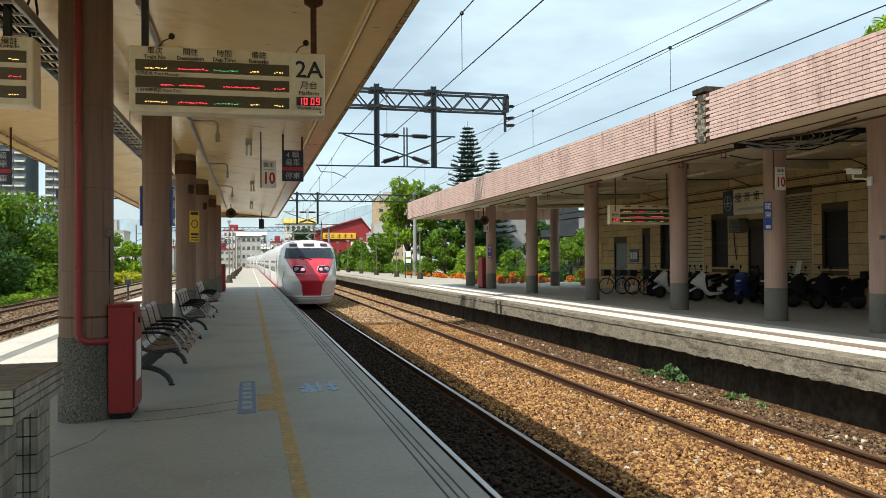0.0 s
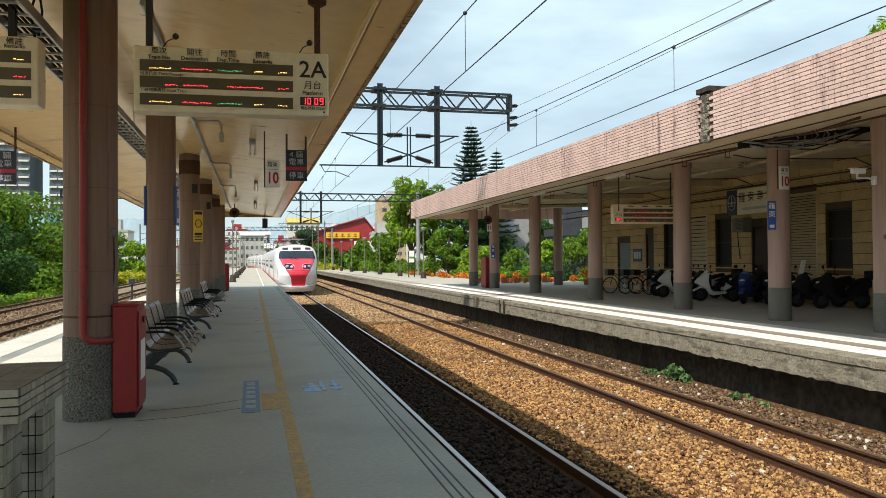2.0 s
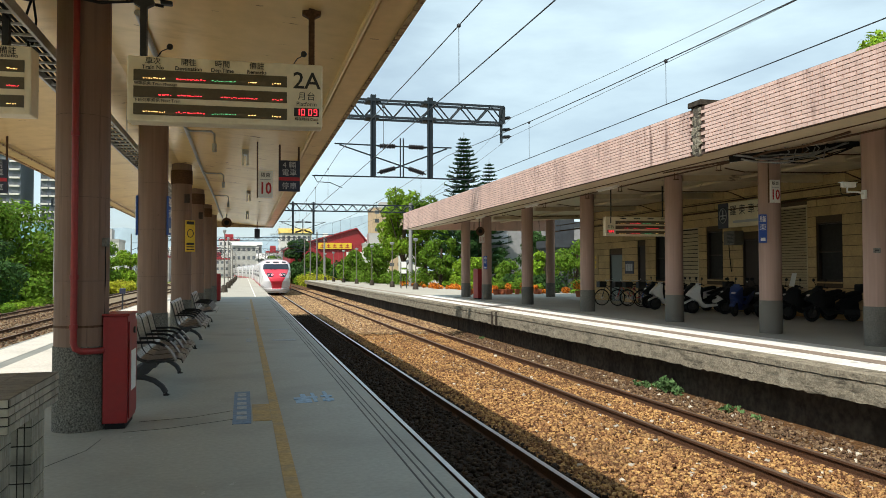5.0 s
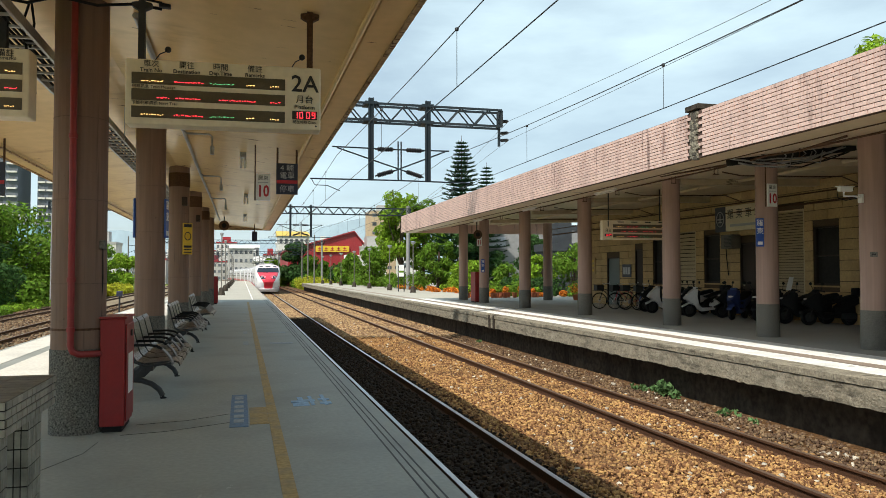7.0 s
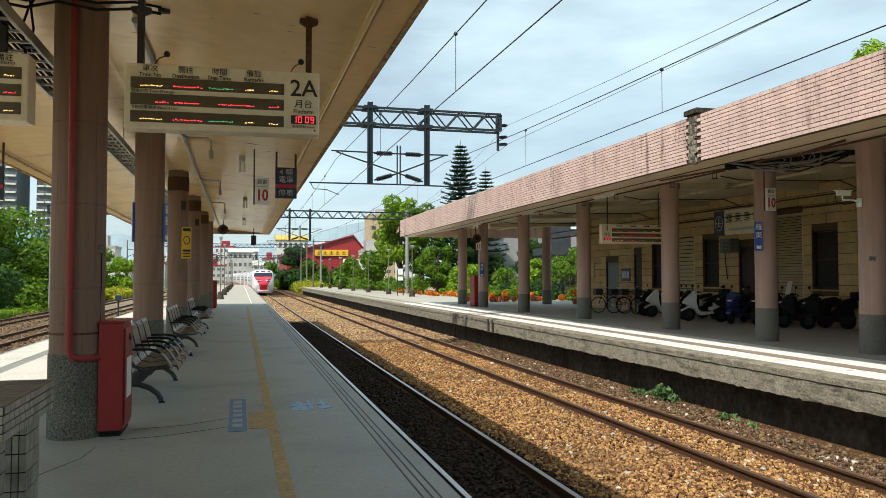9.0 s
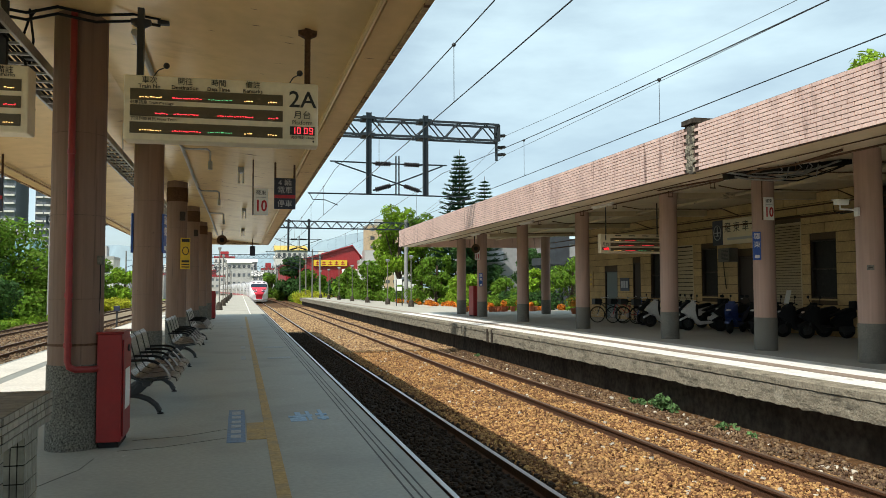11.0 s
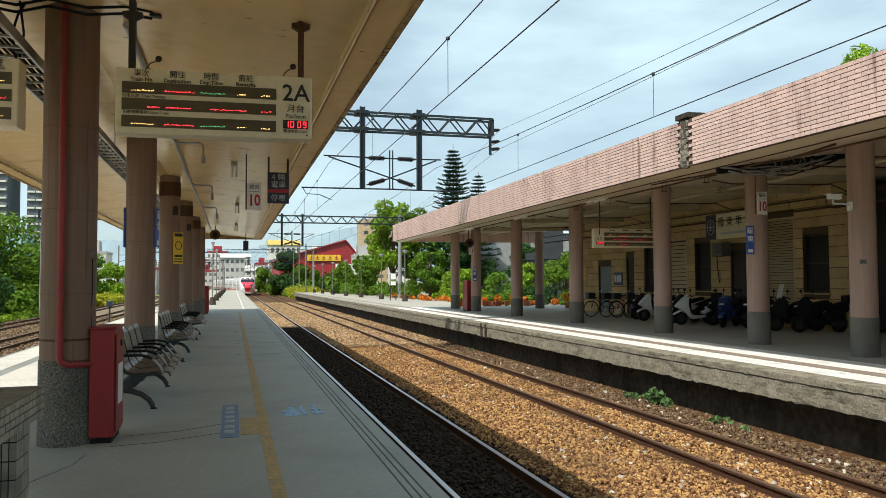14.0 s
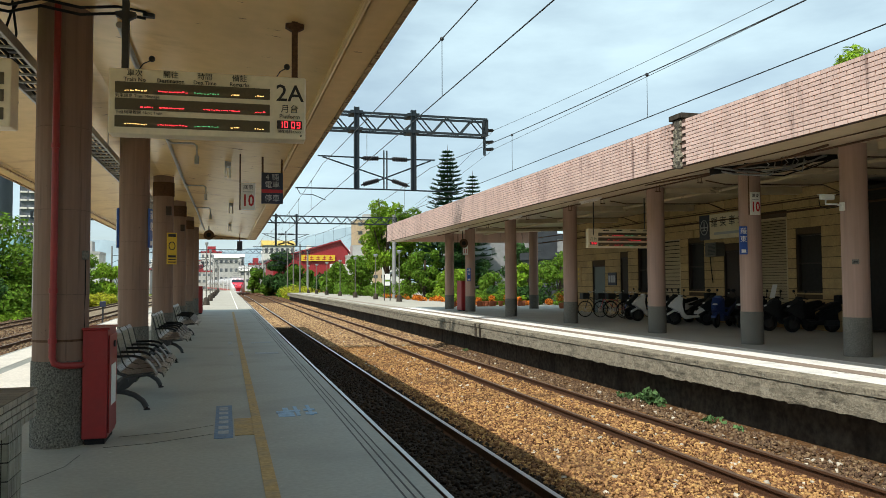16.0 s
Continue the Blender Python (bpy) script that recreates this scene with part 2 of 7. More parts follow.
    line_white=material("worn_white_line_and_sunlit", (0.80, 0.79, 0.74), 0.65, grain=30, vary=0.12, stain=2.2, stained=0.4, bump=0.02, stain_to=(0.24, 0.25, 0.24)),
    line_brown=material("brown_guide_strip", (0.29, 0.235, 0.185), 0.8, grain=40, vary=0.2, stained=0.2, bump=0.3),
    tile_pale=material("pale_glazed_tile", (0.33, 0.31, 0.25), 0.4, grain=30, vary=0.12, stain=4, stained=0.6, bump=0.06, spread=0.18),
    tile_dark=material("dark_grouted_tile", (0.14, 0.12, 0.09), 0.6, grain=30, vary=0.2, stain=4, stained=0.4, bump=0.1, spread=0.2),
    grout=material("black_tile_grout", (0.035, 0.032, 0.026), 0.95, grain=50),
    train_white=material("train_white_paint", (0.80, 0.79, 0.80), 0.3, grain=4, vary=0.02, stained=0.03, bump=0, coat=0.5),
    train_pink=material("train_pale_pink_paint", (0.8, 0.60, 0.62), 0.3, grain=4, vary=0.02, stained=0.03, bump=0, coat=0.5),
    train_red=material("train_red_paint", (0.66, 0.03, 0.055), 0.3, grain=4, vary=0.03, stained=0.03, bump=0, coat=0.5),
    train_grey=material("train_grey_skirt", (0.36, 0.35, 0.35), 0.5, grain=10, vary=0.08, stained=0.2, bump=0.03),
    train_glass=material("train_dark_glass", (0.02, 0.028, 0.042), 0.12, grain=4, vary=0.05, bump=0),
    tail=material("tail_lamp_glow", (1.0, 0.10, 0.12), 0.3, bump=0, glow=5.0),
    lamp_white=material("lamp_lens", (0.75, 0.72, 0.7), 0.2, bump=0),
    grass=material("rough_grass", (0.13, 0.17, 0.035), 0.95, grain=6, vary=0.4, stain=0.3, stained=0.4, bump=0.5, stain_to=(0.16, 0.13, 0.06)),
    earth=material("gravel_earth", (0.22, 0.17, 0.11), 0.95, grain=14, vary=0.4, stain=0.5, stained=0.4, bump=0.6, stain_to=(0.16, 0.12, 0.07)),
    bark=material("brown_bark", (0.09, 0.065, 0.045), 0.95, grain=20, vary=0.4, bump=0.6),
    leaf=leafy("broad_leaf", (0.115, 0.205, 0.02)),
    leaf_light=leafy("light_leaf", (0.20, 0.32, 0.025)),
    leaf_dark=leafy("dark_leaf", (0.04, 0.09, 0.022)),
    leaf_weed=leafy("dull_weed_leaf", (0.12, 0.215, 0.08)),
    leaf_yellow=leafy("yellow_leaf", (0.36, 0.36, 0.03)),
    needle=leafy("pine_needle", (0.030, 0.078, 0.034), 0.5, 0.15),
    flower=leafy("orange_flower", (0.62, 0.20, 0.03), 0.6),
    pot=material("terracotta_pot", (0.42, 0.14, 0.07), 0.8, grain=30, vary=0.15, stained=0.2),
    hill=material("hazy_hill", (0.27, 0.35, 0.39), 1.0, grain=0.02, vary=0.08, stain=0.004, stained=0.2, bump=0, stain_to=(0.25, 0.35, 0.42)),
    shed_red=material("red_corrugated_shed", (0.33, 0.025, 0.03), 0.5, grain=3, vary=0.08, stain=0.2, stained=0.25, bump=0.02),
    house_glass=material("hazy_window_glass", (0.10, 0.11, 0.12), 0.35, grain=0.8, vary=0.4, bump=0, spread=0.5),
    house_white=material("grubby_white_render", (0.62, 0.60, 0.56), 0.8, grain=2, vary=0.1, stain=0.2, stained=0.35, bump=0.05, stain_to=(0.3, 0.29, 0.27)),
    house_grey=material("grey_render", (0.26, 0.26, 0.255), 0.8, grain=2, vary=0.12, stain=0.2, stained=0.35, bump=0.05),
    house_pale=material("pale_cement_render", (0.44, 0.43, 0.40), 0.8, grain=2, vary=0.12, stain=0.3, stained=0.4, bump=0.05, stain_to=(0.22, 0.21, 0.2)),
    house_tan=material("tan_tiled_facade", (0.50, 0.37, 0.24), 0.8, grain=2, vary=0.1, stain=0.2, stained=0.25, bump=0.05),
    house_dark=material("slate_grey_tower", (0.1, 0.115, 0.14), 0.6, grain=2, vary=0.1, stain=0.2, stained=0.2, bump=0.05),
    house_slate=material("dark_slate_render", (0.045, 0.05, 0.055), 0.8, grain=2, vary=0.15, stain=0.4, stained=0.4, bump=0.05),
    house_aqua=material("pale_turquoise_wall", (0.28, 0.47, 0.50), 0.7, grain=2, vary=0.08, stain=0.4, stained=0.25, bump=0.05),
    roof_yellow=material("yellow_sheet_roof", (0.65, 0.43, 0.06), 0.5, grain=3, vary=0.08, stained=0.2, bump=0.02),
    roof_grey=material("grey_sheet_roof", (0.4, 0.39, 0.37), 0.6, grain=3, vary=0.1, stain=0.3, stained=0.3, bump=0.02),
    scooter_white=material("white_scooter_plastic", (0.62, 0.62, 0.6), 0.3, bump=0, coat=0.3),
    scooter_blue=material("blue_scooter_plastic", (0.02, 0.05, 0.2), 0.3, bump=0, coat=0.3),
    scooter_dark=material("black_scooter_plastic", (0.012, 0.012, 0.013), 0.6, bump=0),
)

for key in ("brick", "brick_far", "concrete", "dark_concrete", "ceiling"):
    # stains run downwards, or along the canopy where it is level
    nodes, links = M[key].node_tree.nodes, M[key].node_tree.links
    big = min((t for t in nodes if t.type == "TEX_NOISE"), key=lambda t: t.inputs["Scale"].default_value)
    stretch = nodes.new("ShaderNodeMapping")
    stretch.inputs["Scale"].default_value = (1.6, 0.5, 1.0) if key == "ceiling" else (1.2, 0.8, 2.6) if key == "concrete" else (2.2, 2.2, 0.5)
    links.new(nodes["Geometry"].outputs["Position"], stretch.inputs[0]), links.new(stretch.outputs[0], big.inputs["Vector"])
# chalky, weathered and leafy surfaces have hardly any gloss
for key, surface in M.items():
    shader = surface.node_tree.nodes["Principled BSDF"]
    if key.startswith("leaf") or key in ("needle", "flower"):
        shader.inputs["Specular IOR Level"].default_value, shader.inputs["Roughness"].default_value = 0.12, 0.6
    elif shader.inputs["Roughness"].default_value >= 0.64 and shader.inputs["Metallic"].default_value < 0.3:
        shader.inputs["Specular IOR Level"].default_value = 0.15


def flecked(m, at, scale, reach, colour, amount):
    """Small dark flecks where paint has come away: noise of that scale above the level `at`."""
    n, l = m.node_tree.nodes, m.node_tree.links
    mp, tex, step, mix = n.new("ShaderNodeMapping"), n.new("ShaderNodeTexNoise"), n.new("ShaderNodeMapRange"), n.new("ShaderNodeMixRGB")
    mp.inputs["Scale"].default_value = scale
    tex.inputs["Scale"].default_value, tex.inputs["Detail"].default_value, tex.inputs["Roughness"].default_value = 1.0, 8, 0.62
    step.inputs["From Min"].default_value, step.inputs["From Max"].default_value, step.inputs["To Max"].default_value = at, at + reach, amount
    mix.inputs[2].default_value = (*colour, 1)
    b = n["Principled BSDF"]
    l.new(n["Geometry"].outputs["Position"], mp.inputs[0]), l.new(mp.outputs[0], tex.inputs["Vector"])
    l.new(tex.outputs["Fac"], step.inputs["Value"]), l.new(step.outputs["Result"], mix.inputs[0])
    l.new(b.inputs["Base Color"].links[0].from_socket, mix.inputs[1]), l.new(mix.outputs[0], b.inputs["Base Color"])


flecked(M["ceiling"], 0.655, (1.6, 5.5, 3.0), 0.02, (0.12, 0.075, 0.04), 0.85)
flecked(M["ceiling"], 0.56, (0.5, 1.3, 1.0), 0.2, (0.30, 0.19, 0.09), 0.55)
flecked(M["ceiling_r"], 0.62, (1.2, 3.0, 3.0), 0.05, (0.10, 0.07, 0.05), 0.8)
flecked(M["edge"], 0.53, (3.0, 9.0, 9.0), 0.06, (0.10, 0.035, 0.02), 0.9)
flecked(M["concrete"], 0.56, (5.0, 2.6, 16.0), 0.10, (0.06, 0.054, 0.042), 0.75)
flecked(M["concrete"], 0.60, (5.0, 5.0, 5.0), 0.06, (0.46, 0.43, 0.34), 0.4)
flecked(M["brick"], 0.58, (4.0, 5.0, 0.6), 0.12, (0.16, 0.085, 0.07), 0.75)
flecked(M["brick_far"], 0.58, (4.0, 5.0, 0.6), 0.12, (0.16, 0.085, 0.07), 0.75)
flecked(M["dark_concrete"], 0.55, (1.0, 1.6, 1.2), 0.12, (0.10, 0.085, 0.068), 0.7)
flecked(M["column_worn"], 0.60, (22.0, 22.0, 0.8), 0.10, (0.11, 0.078, 0.06), 0.6)
flecked(M["column_worn"], 0.68, (9.0, 9.0, 9.0), 0.03, (0.06, 0.045, 0.035), 0.5)
flecked(M["platform"], 0.60, (1.1, 0.7, 1.0), 0.16, (0.36, 0.38, 0.37), 0.5)
flecked(M["platform"], 0.66, (9.0, 6.0, 1.0), 0.03, (0.40, 0.41, 0.39), 0.5)
flecked(M["line_white"], 0.62, (3.0, 1.2, 1.0), 0.03, (0.42, 0.40, 0.36), 0.7)

for key in ("dark_glass", "scooter_dark", "dark_frame", "train_glass"):
    M[key].node_tree.nodes["Principled BSDF"].inputs["Specular IOR Level"].default_value = 0.15
M["dark_glass"].node_tree.nodes["Principled BSDF"].inputs["Roughness"].default_value = 0.5


# ---------------------------------------------------------------- mesh helpers
def bx(bm, x0, x1, y0, y1, z0, z1, bevel=0.0):
    r = bmesh.ops.create_cube(bm, size=1, matrix=Matrix.Translation(((x0 + x1) / 2, (y0 + y1) / 2, (z0 + z1) / 2))
                              @ Matrix.Diagonal((abs(x1 - x0), abs(y1 - y0), abs(z1 - z0), 1)))
    if bevel:
        es = list({e for v in r["verts"] for e in v.link_edges})
        bmesh.ops.bevel(bm, geom=es, offset=bevel, segments=2, affect="EDGES", profile=0.5)
    return bm


def rod(bm, a, b, r, r2=None, n=8, cap=True):
    a, b = Vector(a), Vector(b)
    m = Matrix.Translation((a + b) / 2) @ (b - a).to_track_quat("Z", "Y").to_matrix().to_4x4()
    bmesh.ops.create_cone(bm, cap_ends=cap, segments=n, radius1=r, radius2=r if r2 is None else r2, depth=(b - a).length, matrix=m)
    return bm


def tube(bm, pts, r, n=8):
    """A round bar bent through the points."""
    pts = [Vector(p) for p in pts]
    rings = []
    side = None
    for i, p in enumerate(pts):
        d = (pts[min(i + 1, len(pts) - 1)] - pts[max(i - 1, 0)]).normalized()
        ref = side if side is not None else (Vector((0, 0, 1)) if abs(d.z) < 0.9 else Vector((1, 0, 0)))
        u = d.cross(ref).normalized()
        w = u.cross(d).normalized()
        side = w
        rings.append([bm.verts.new(p + (u * math.cos(k * math.tau / n) + w * math.sin(k * math.tau / n)) * r) for k in range(n)])
    for a, b in zip(rings, rings[1:]):
        for k in range(n):
            bm.faces.new((a[k], a[(k + 1) % n], b[(k + 1) % n], b[k]))
    bm.faces.new(rings[0]), bm.faces.new(rings[-1][::-1])
    return bm


def lathe(bm, profile, n=24, c=(0, 0, 0)):
    """A turned form: (radius, height) from the bottom up."""
    rings = [[bm.verts.new((c[0] + r * math.cos(k * math.tau / n), c[1] + r * math.sin(k * math.tau / n), c[2] + z)) for k in range(n)]
             for r, z in profile]
    for a, b in zip(rings, rings[1:]):
        for k in range(n):
            bm.faces.new((a[k], a[(k + 1) % n], b[(k + 1) % n], b[k]))
    bm.faces.new(rings[0][::-1]), bm.faces.new(rings[-1])
    return bm


def prism(bm, outline, axis, lo, hi):
    """An outline of two coordinates pushed along an axis from lo to hi."""
    def at(p, k):
        return {"x": (k, p[0], p[1]), "y": (p[0], k, p[1]), "z": (p[0], p[1], k)}[axis]
    a = [bm.verts.new(at(p, lo)) for p in outline]
    b = [bm.verts.new(at(p, hi)) for p in outline]
    n = len(outline)
    for k in range(n):
        bm.faces.new((a[k], a[(k + 1) % n], b[(k + 1) % n], b[k]))
    bm.faces.new(a[::-1]), bm.faces.new(b)
    return bm


def finish(name, bm, mat, smooth=False):
    bmesh.ops.recalc_face_normals(bm, faces=bm.faces)
    me = bpy.data.meshes.new(name)
    bm.to_mesh(me)
    bm.free()
    me.materials.append(M[mat])
    if smooth:
        me.polygons.foreach_set("use_smooth", [True] * len(me.polygons))
        me.set_sharp_from_angle(angle=radians(38))
    return me


def part(name, bm, mat, parent, label="", smooth=False):
    ob = new(name, finish(name, bm, mat, smooth))
    ob.parent = parent
    if label:
        ob["label"] = label
    return ob


def solid(name, bm, mat, label="", category="", group="", kind="", smooth=False):
    return tagged(new(name, finish(name, bm, mat, smooth)), label, category, group, kind)


def thing(name, at, label, category, group="", kind="", rz=0):
    ob = new(name)
    ob.matrix_world = pose(*at, 0, 0, rz)
    ob.empty_display_size = 0.1
    return tagged(ob, label, category, group, kind)


def B():
    return bmesh.new()


def sheet(name, verts, faces, mat, smooth=False):
    me = bpy.data.meshes.new(name)
    me.from_pydata(verts, [], faces)
    me.materials.append(M[mat])
    if smooth:
        me.polygons.foreach_set("use_smooth", [True] * len(me.polygons))
    return me


def lettering(name, text, size, mat, parent, at, rot=(90, 0, 0), align="CENTER", label="", stretch=1.0, bold=0.0):
    cu = bpy.data.curves.new(name, "FONT")
    cu.body, cu.size, cu.align_x, cu.align_y, cu.extrude = text, size, align, "CENTER", 0.0015
    cu.resolution_u, cu.offset = 2, bold
    tmp = new(name, cu)
    me = bpy.data.meshes.new_from_object(tmp.evaluated_get(bpy.context.evaluated_depsgraph_get()))
    bpy.data.objects.remove(tmp)
    me.materials.clear()
    me.materials.append(M[mat])
    ob = new(name, me)
    ob.parent = parent
    ob.matrix_local = pose(*at, *rot) @ Matrix.Diagonal((stretch, 1, 1, 1))
    if label:
        ob["label"] = label
    return ob


# ---------------------------------------------------------------- ground, track beds, platforms
RAIL, BED = -0.93, -1.07            # rail head and ballast heights
LEFT_TRACK, RIGHT_TRACK = 2.92, 6.5  # track centres
BEND_FROM, BEND_R = 115.0, 1700.0


def bend(y):
    """How far the line has swung to the left at y."""
    return -((y - BEND_FROM) ** 2) / (2 * BEND_R) if y > BEND_FROM else 0.0


def strip(name, outline, y0, y1, mat, step=12.0, x_of=bend):
    """A long form along the line: an outline in x and z carried along the bend."""
    ys = [y0] + [y for y in np.arange(BEND_FROM, y1, step) if y > y0] + [y1]
    verts, faces, n = [], [], len(outline)
    for y in ys:
        verts += [(p[0] + x_of(y), y, p[1]) for p in outline]
    for i in range(len(ys) - 1):
        for k in range(n):
            faces.append((i * n + k, i * n + (k + 1) % n, (i + 1) * n + (k + 1) % n, (i + 1) * n + k))
    faces += [tuple(range(n))[::-1], tuple((len(ys) - 1) * n + k for k in range(n))]
    me = sheet(name, verts, faces, mat)
    bm = B()
    bm.from_mesh(me)
    bmesh.ops.recalc_face_normals(bm, faces=bm.faces)
    bm.to_mesh(me)
    bm.free()
    return new(name, me)


def rect(x0, x1, z0, z1):
    return [(x0, z0), (x1, z0), (x1, z1), (x0, z1)]


bm = B()
bmesh.ops.create_grid(bm, x_segments=24, y_segments=24, size=2500, matrix=Matrix.Translation((0, 1500, -1.45)))
solid("ground", bm, "grass", "rough green grass and weeds beside the railway", "ground", kind="structure")

tagged(strip("ballast_bed", [(1.3, -1.4), (8.6, -1.4), (8.6, -1.0), (8.1, BED), (1.5, BED), (1.3, BED)], -45, 420, "ballast"),
       "rust-brown ballast bed between the two platforms", "track bed", kind="structure")
tagged(strip("ballast_bed_far", [(-15.5, -1.5), (-4.1, -1.5), (-4.1, BED), (-13.6, BED)], -45, 420, "earth"),
       "pale gravel bed of the far tracks", "track bed", kind="structure")

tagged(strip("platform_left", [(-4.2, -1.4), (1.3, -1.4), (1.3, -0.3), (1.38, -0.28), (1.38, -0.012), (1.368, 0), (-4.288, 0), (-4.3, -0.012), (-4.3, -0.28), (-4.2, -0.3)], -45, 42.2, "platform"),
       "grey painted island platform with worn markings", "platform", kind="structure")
# paler from the canopy shadow's edge on: sunlight put into the colour
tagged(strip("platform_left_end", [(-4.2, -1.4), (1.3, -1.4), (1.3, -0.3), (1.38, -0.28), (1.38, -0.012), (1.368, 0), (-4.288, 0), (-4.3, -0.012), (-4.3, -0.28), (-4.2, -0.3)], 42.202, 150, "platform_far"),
       "pale concrete end of the island platform, sunlight put into its colour", "platform", kind="structure")
tagged(strip("platform_right_end", rect(8.45, 60, -1.4, -0.001), 41.002, 108, "platform_far"), "pale concrete end of the side platform", "platform", kind="structure")
# right platform: paving, projecting lip of old concrete, dark wall below
tagged(strip("platform_right", rect(8.45, 60, -1.4, -0.001), -45, 41.0, "platform_r"), "pale concrete side platform in front of the station", "platform", kind="structure")
tagged(strip("platform_wall_right", rect(8.41, 8.449, -1.4, -0.4), -45, 108, "dark_concrete"), "dark retaining wall below the platform lip", "wall", kind="structure")


def lip():
    """The crumbling concrete edge: two courses with a dark joint, uneven lower edge."""
    rnd = random.Random(5)
    for name, x0, z0, z1, ragged in (("platform_lip_upper", 8.045, -0.105, 0.004, 0.004), ("platform_lip_lower", 8.06, -0.415, -0.118, 0.018)):
        y, verts, faces = -45.0, [], []
        while y < 108:
            j = rnd.uniform(-ragged, ragged)
            k = rnd.uniform(-0.006, 0.006)
            verts += [(x0 + k, y, z0 + j), (x0 + k, y, z1 - 0.012), (x0 + 0.015, y, z1), (8.449, y, z1), (8.449, y, z0)]
            y += 0.11 if 2 < y < 45 else 1.0
        n = len(verts) // 5
        for i in range(n - 1):
            for q in range(5):
                faces.append((i * 5 + q, i * 5 + (q + 1) % 5, (i + 1) * 5 + (q + 1) % 5, (i + 1) * 5 + q))
        faces += [(4, 3, 2, 1, 0), tuple((n - 1) * 5 + q for q in range(5))]
        cut = 5 * next(i for i in range(n) if verts[i * 5][1] > 43)
        far = verts[cut - 5:]
        verts, m = verts[:cut], len(far) // 5

        def ring_faces(count):
            out = [(i * 5 + q, i * 5 + (q + 1) % 5, (i + 1) * 5 + (q + 1) % 5, (i + 1) * 5 + q) for i in range(count - 1) for q in range(5)]
            return out + [(4, 3, 2, 1, 0), tuple((count - 1) * 5 + q for q in range(5))]

        faces = ring_faces(cut // 5)
        tagged(new(name + "_end", sheet(name + "_end", far, ring_faces(m), "concrete")), "weathered concrete edge of the platform end", "platform edge", kind="structure")
        tagged(new(name, sheet(name, verts, faces, "concrete")), "weathered concrete platform edge with crumbling underside", "platform edge", kind="structure")


lip()
bm = B()
bx(bm, 8.02, 8.3, 23.9, 24.02, -0.44, 0.012)
bx(bm, 8.02, 8.3, 24.35, 24.47, -0.44, 0.012)
solid("edge_joint", bm, "dark_concrete", "dark joint posts in the concrete platform edge", "joint", kind="structure")

# right platform edge: white paint, brown guide strip, inner strip whitened to imitate sunlight
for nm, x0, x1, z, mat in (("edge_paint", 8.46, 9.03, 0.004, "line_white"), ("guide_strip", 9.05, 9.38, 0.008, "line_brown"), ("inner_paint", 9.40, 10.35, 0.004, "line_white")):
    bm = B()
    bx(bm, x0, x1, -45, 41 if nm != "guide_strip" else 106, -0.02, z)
    solid(nm, bm, mat, "strip along the sunlit platform edge", "marking", kind="structure")


# dark strip that deepens the island canopy's shadow by colour
tagged(strip("oily_bed", rect(1.45, 3.72, BED - 0.05, BED + 0.006), -45, 44, "oily_bed"), "ballast between the rails beside the island platform, darkened for the canopy shade", "track bed", kind="structure")


def rails():
    prof = [(-0.065, -0.15), (0.065, -0.15), (0.065, -0.135), (0.012, -0.12), (0.012, -0.035), (0.034, -0.028), (0.034, -0.004), (-0.034, -0.004), (-0.034, -0.028), (-0.012, -0.035), (-0.012, -0.12), (-0.065, -0.135)]
    for c, top in ((LEFT_TRACK, "rail_top"), (RIGHT_TRACK, "rail_dull"), (-8.7, "rail_dull"), (-12.2, "rail_dull")):
        for s in (-0.566, 0.566):
            rail = tagged(strip("rail", [(c + s + p[0], RAIL + p[1]) for p in prof], -45, 420, "rail_side"),
                          "polished steel rail with rusty sides" if top == "rail_top" else "dull brown rusted steel rail", "rail", "running rails", "structure")
            cap = strip("rail_head", rect(c + s - 0.031, c + s + 0.031, RAIL - 0.003, RAIL + 0.002), -45, 420, top)
            cap.parent = rail


rails()


def sleepers():
    bm = B()
    bx(bm, -1.0, 1.0, -0.11, 0.11, -0.16, 0.0, 0.015)
    me = finish("sleeper", bm, "sleeper")
    for c in (LEFT_TRACK, RIGHT_TRACK):
        base = thing("sleeper_row", (c, 0, 0), "dusty concrete sleepers under the rails", "sleepers", kind="structure")
        for k in range(75):
            ob = new("sleeper", me)
            ob.parent = base
            ob.location = (0, -2 + k * 0.62, RAIL - 0.152)


sleepers()


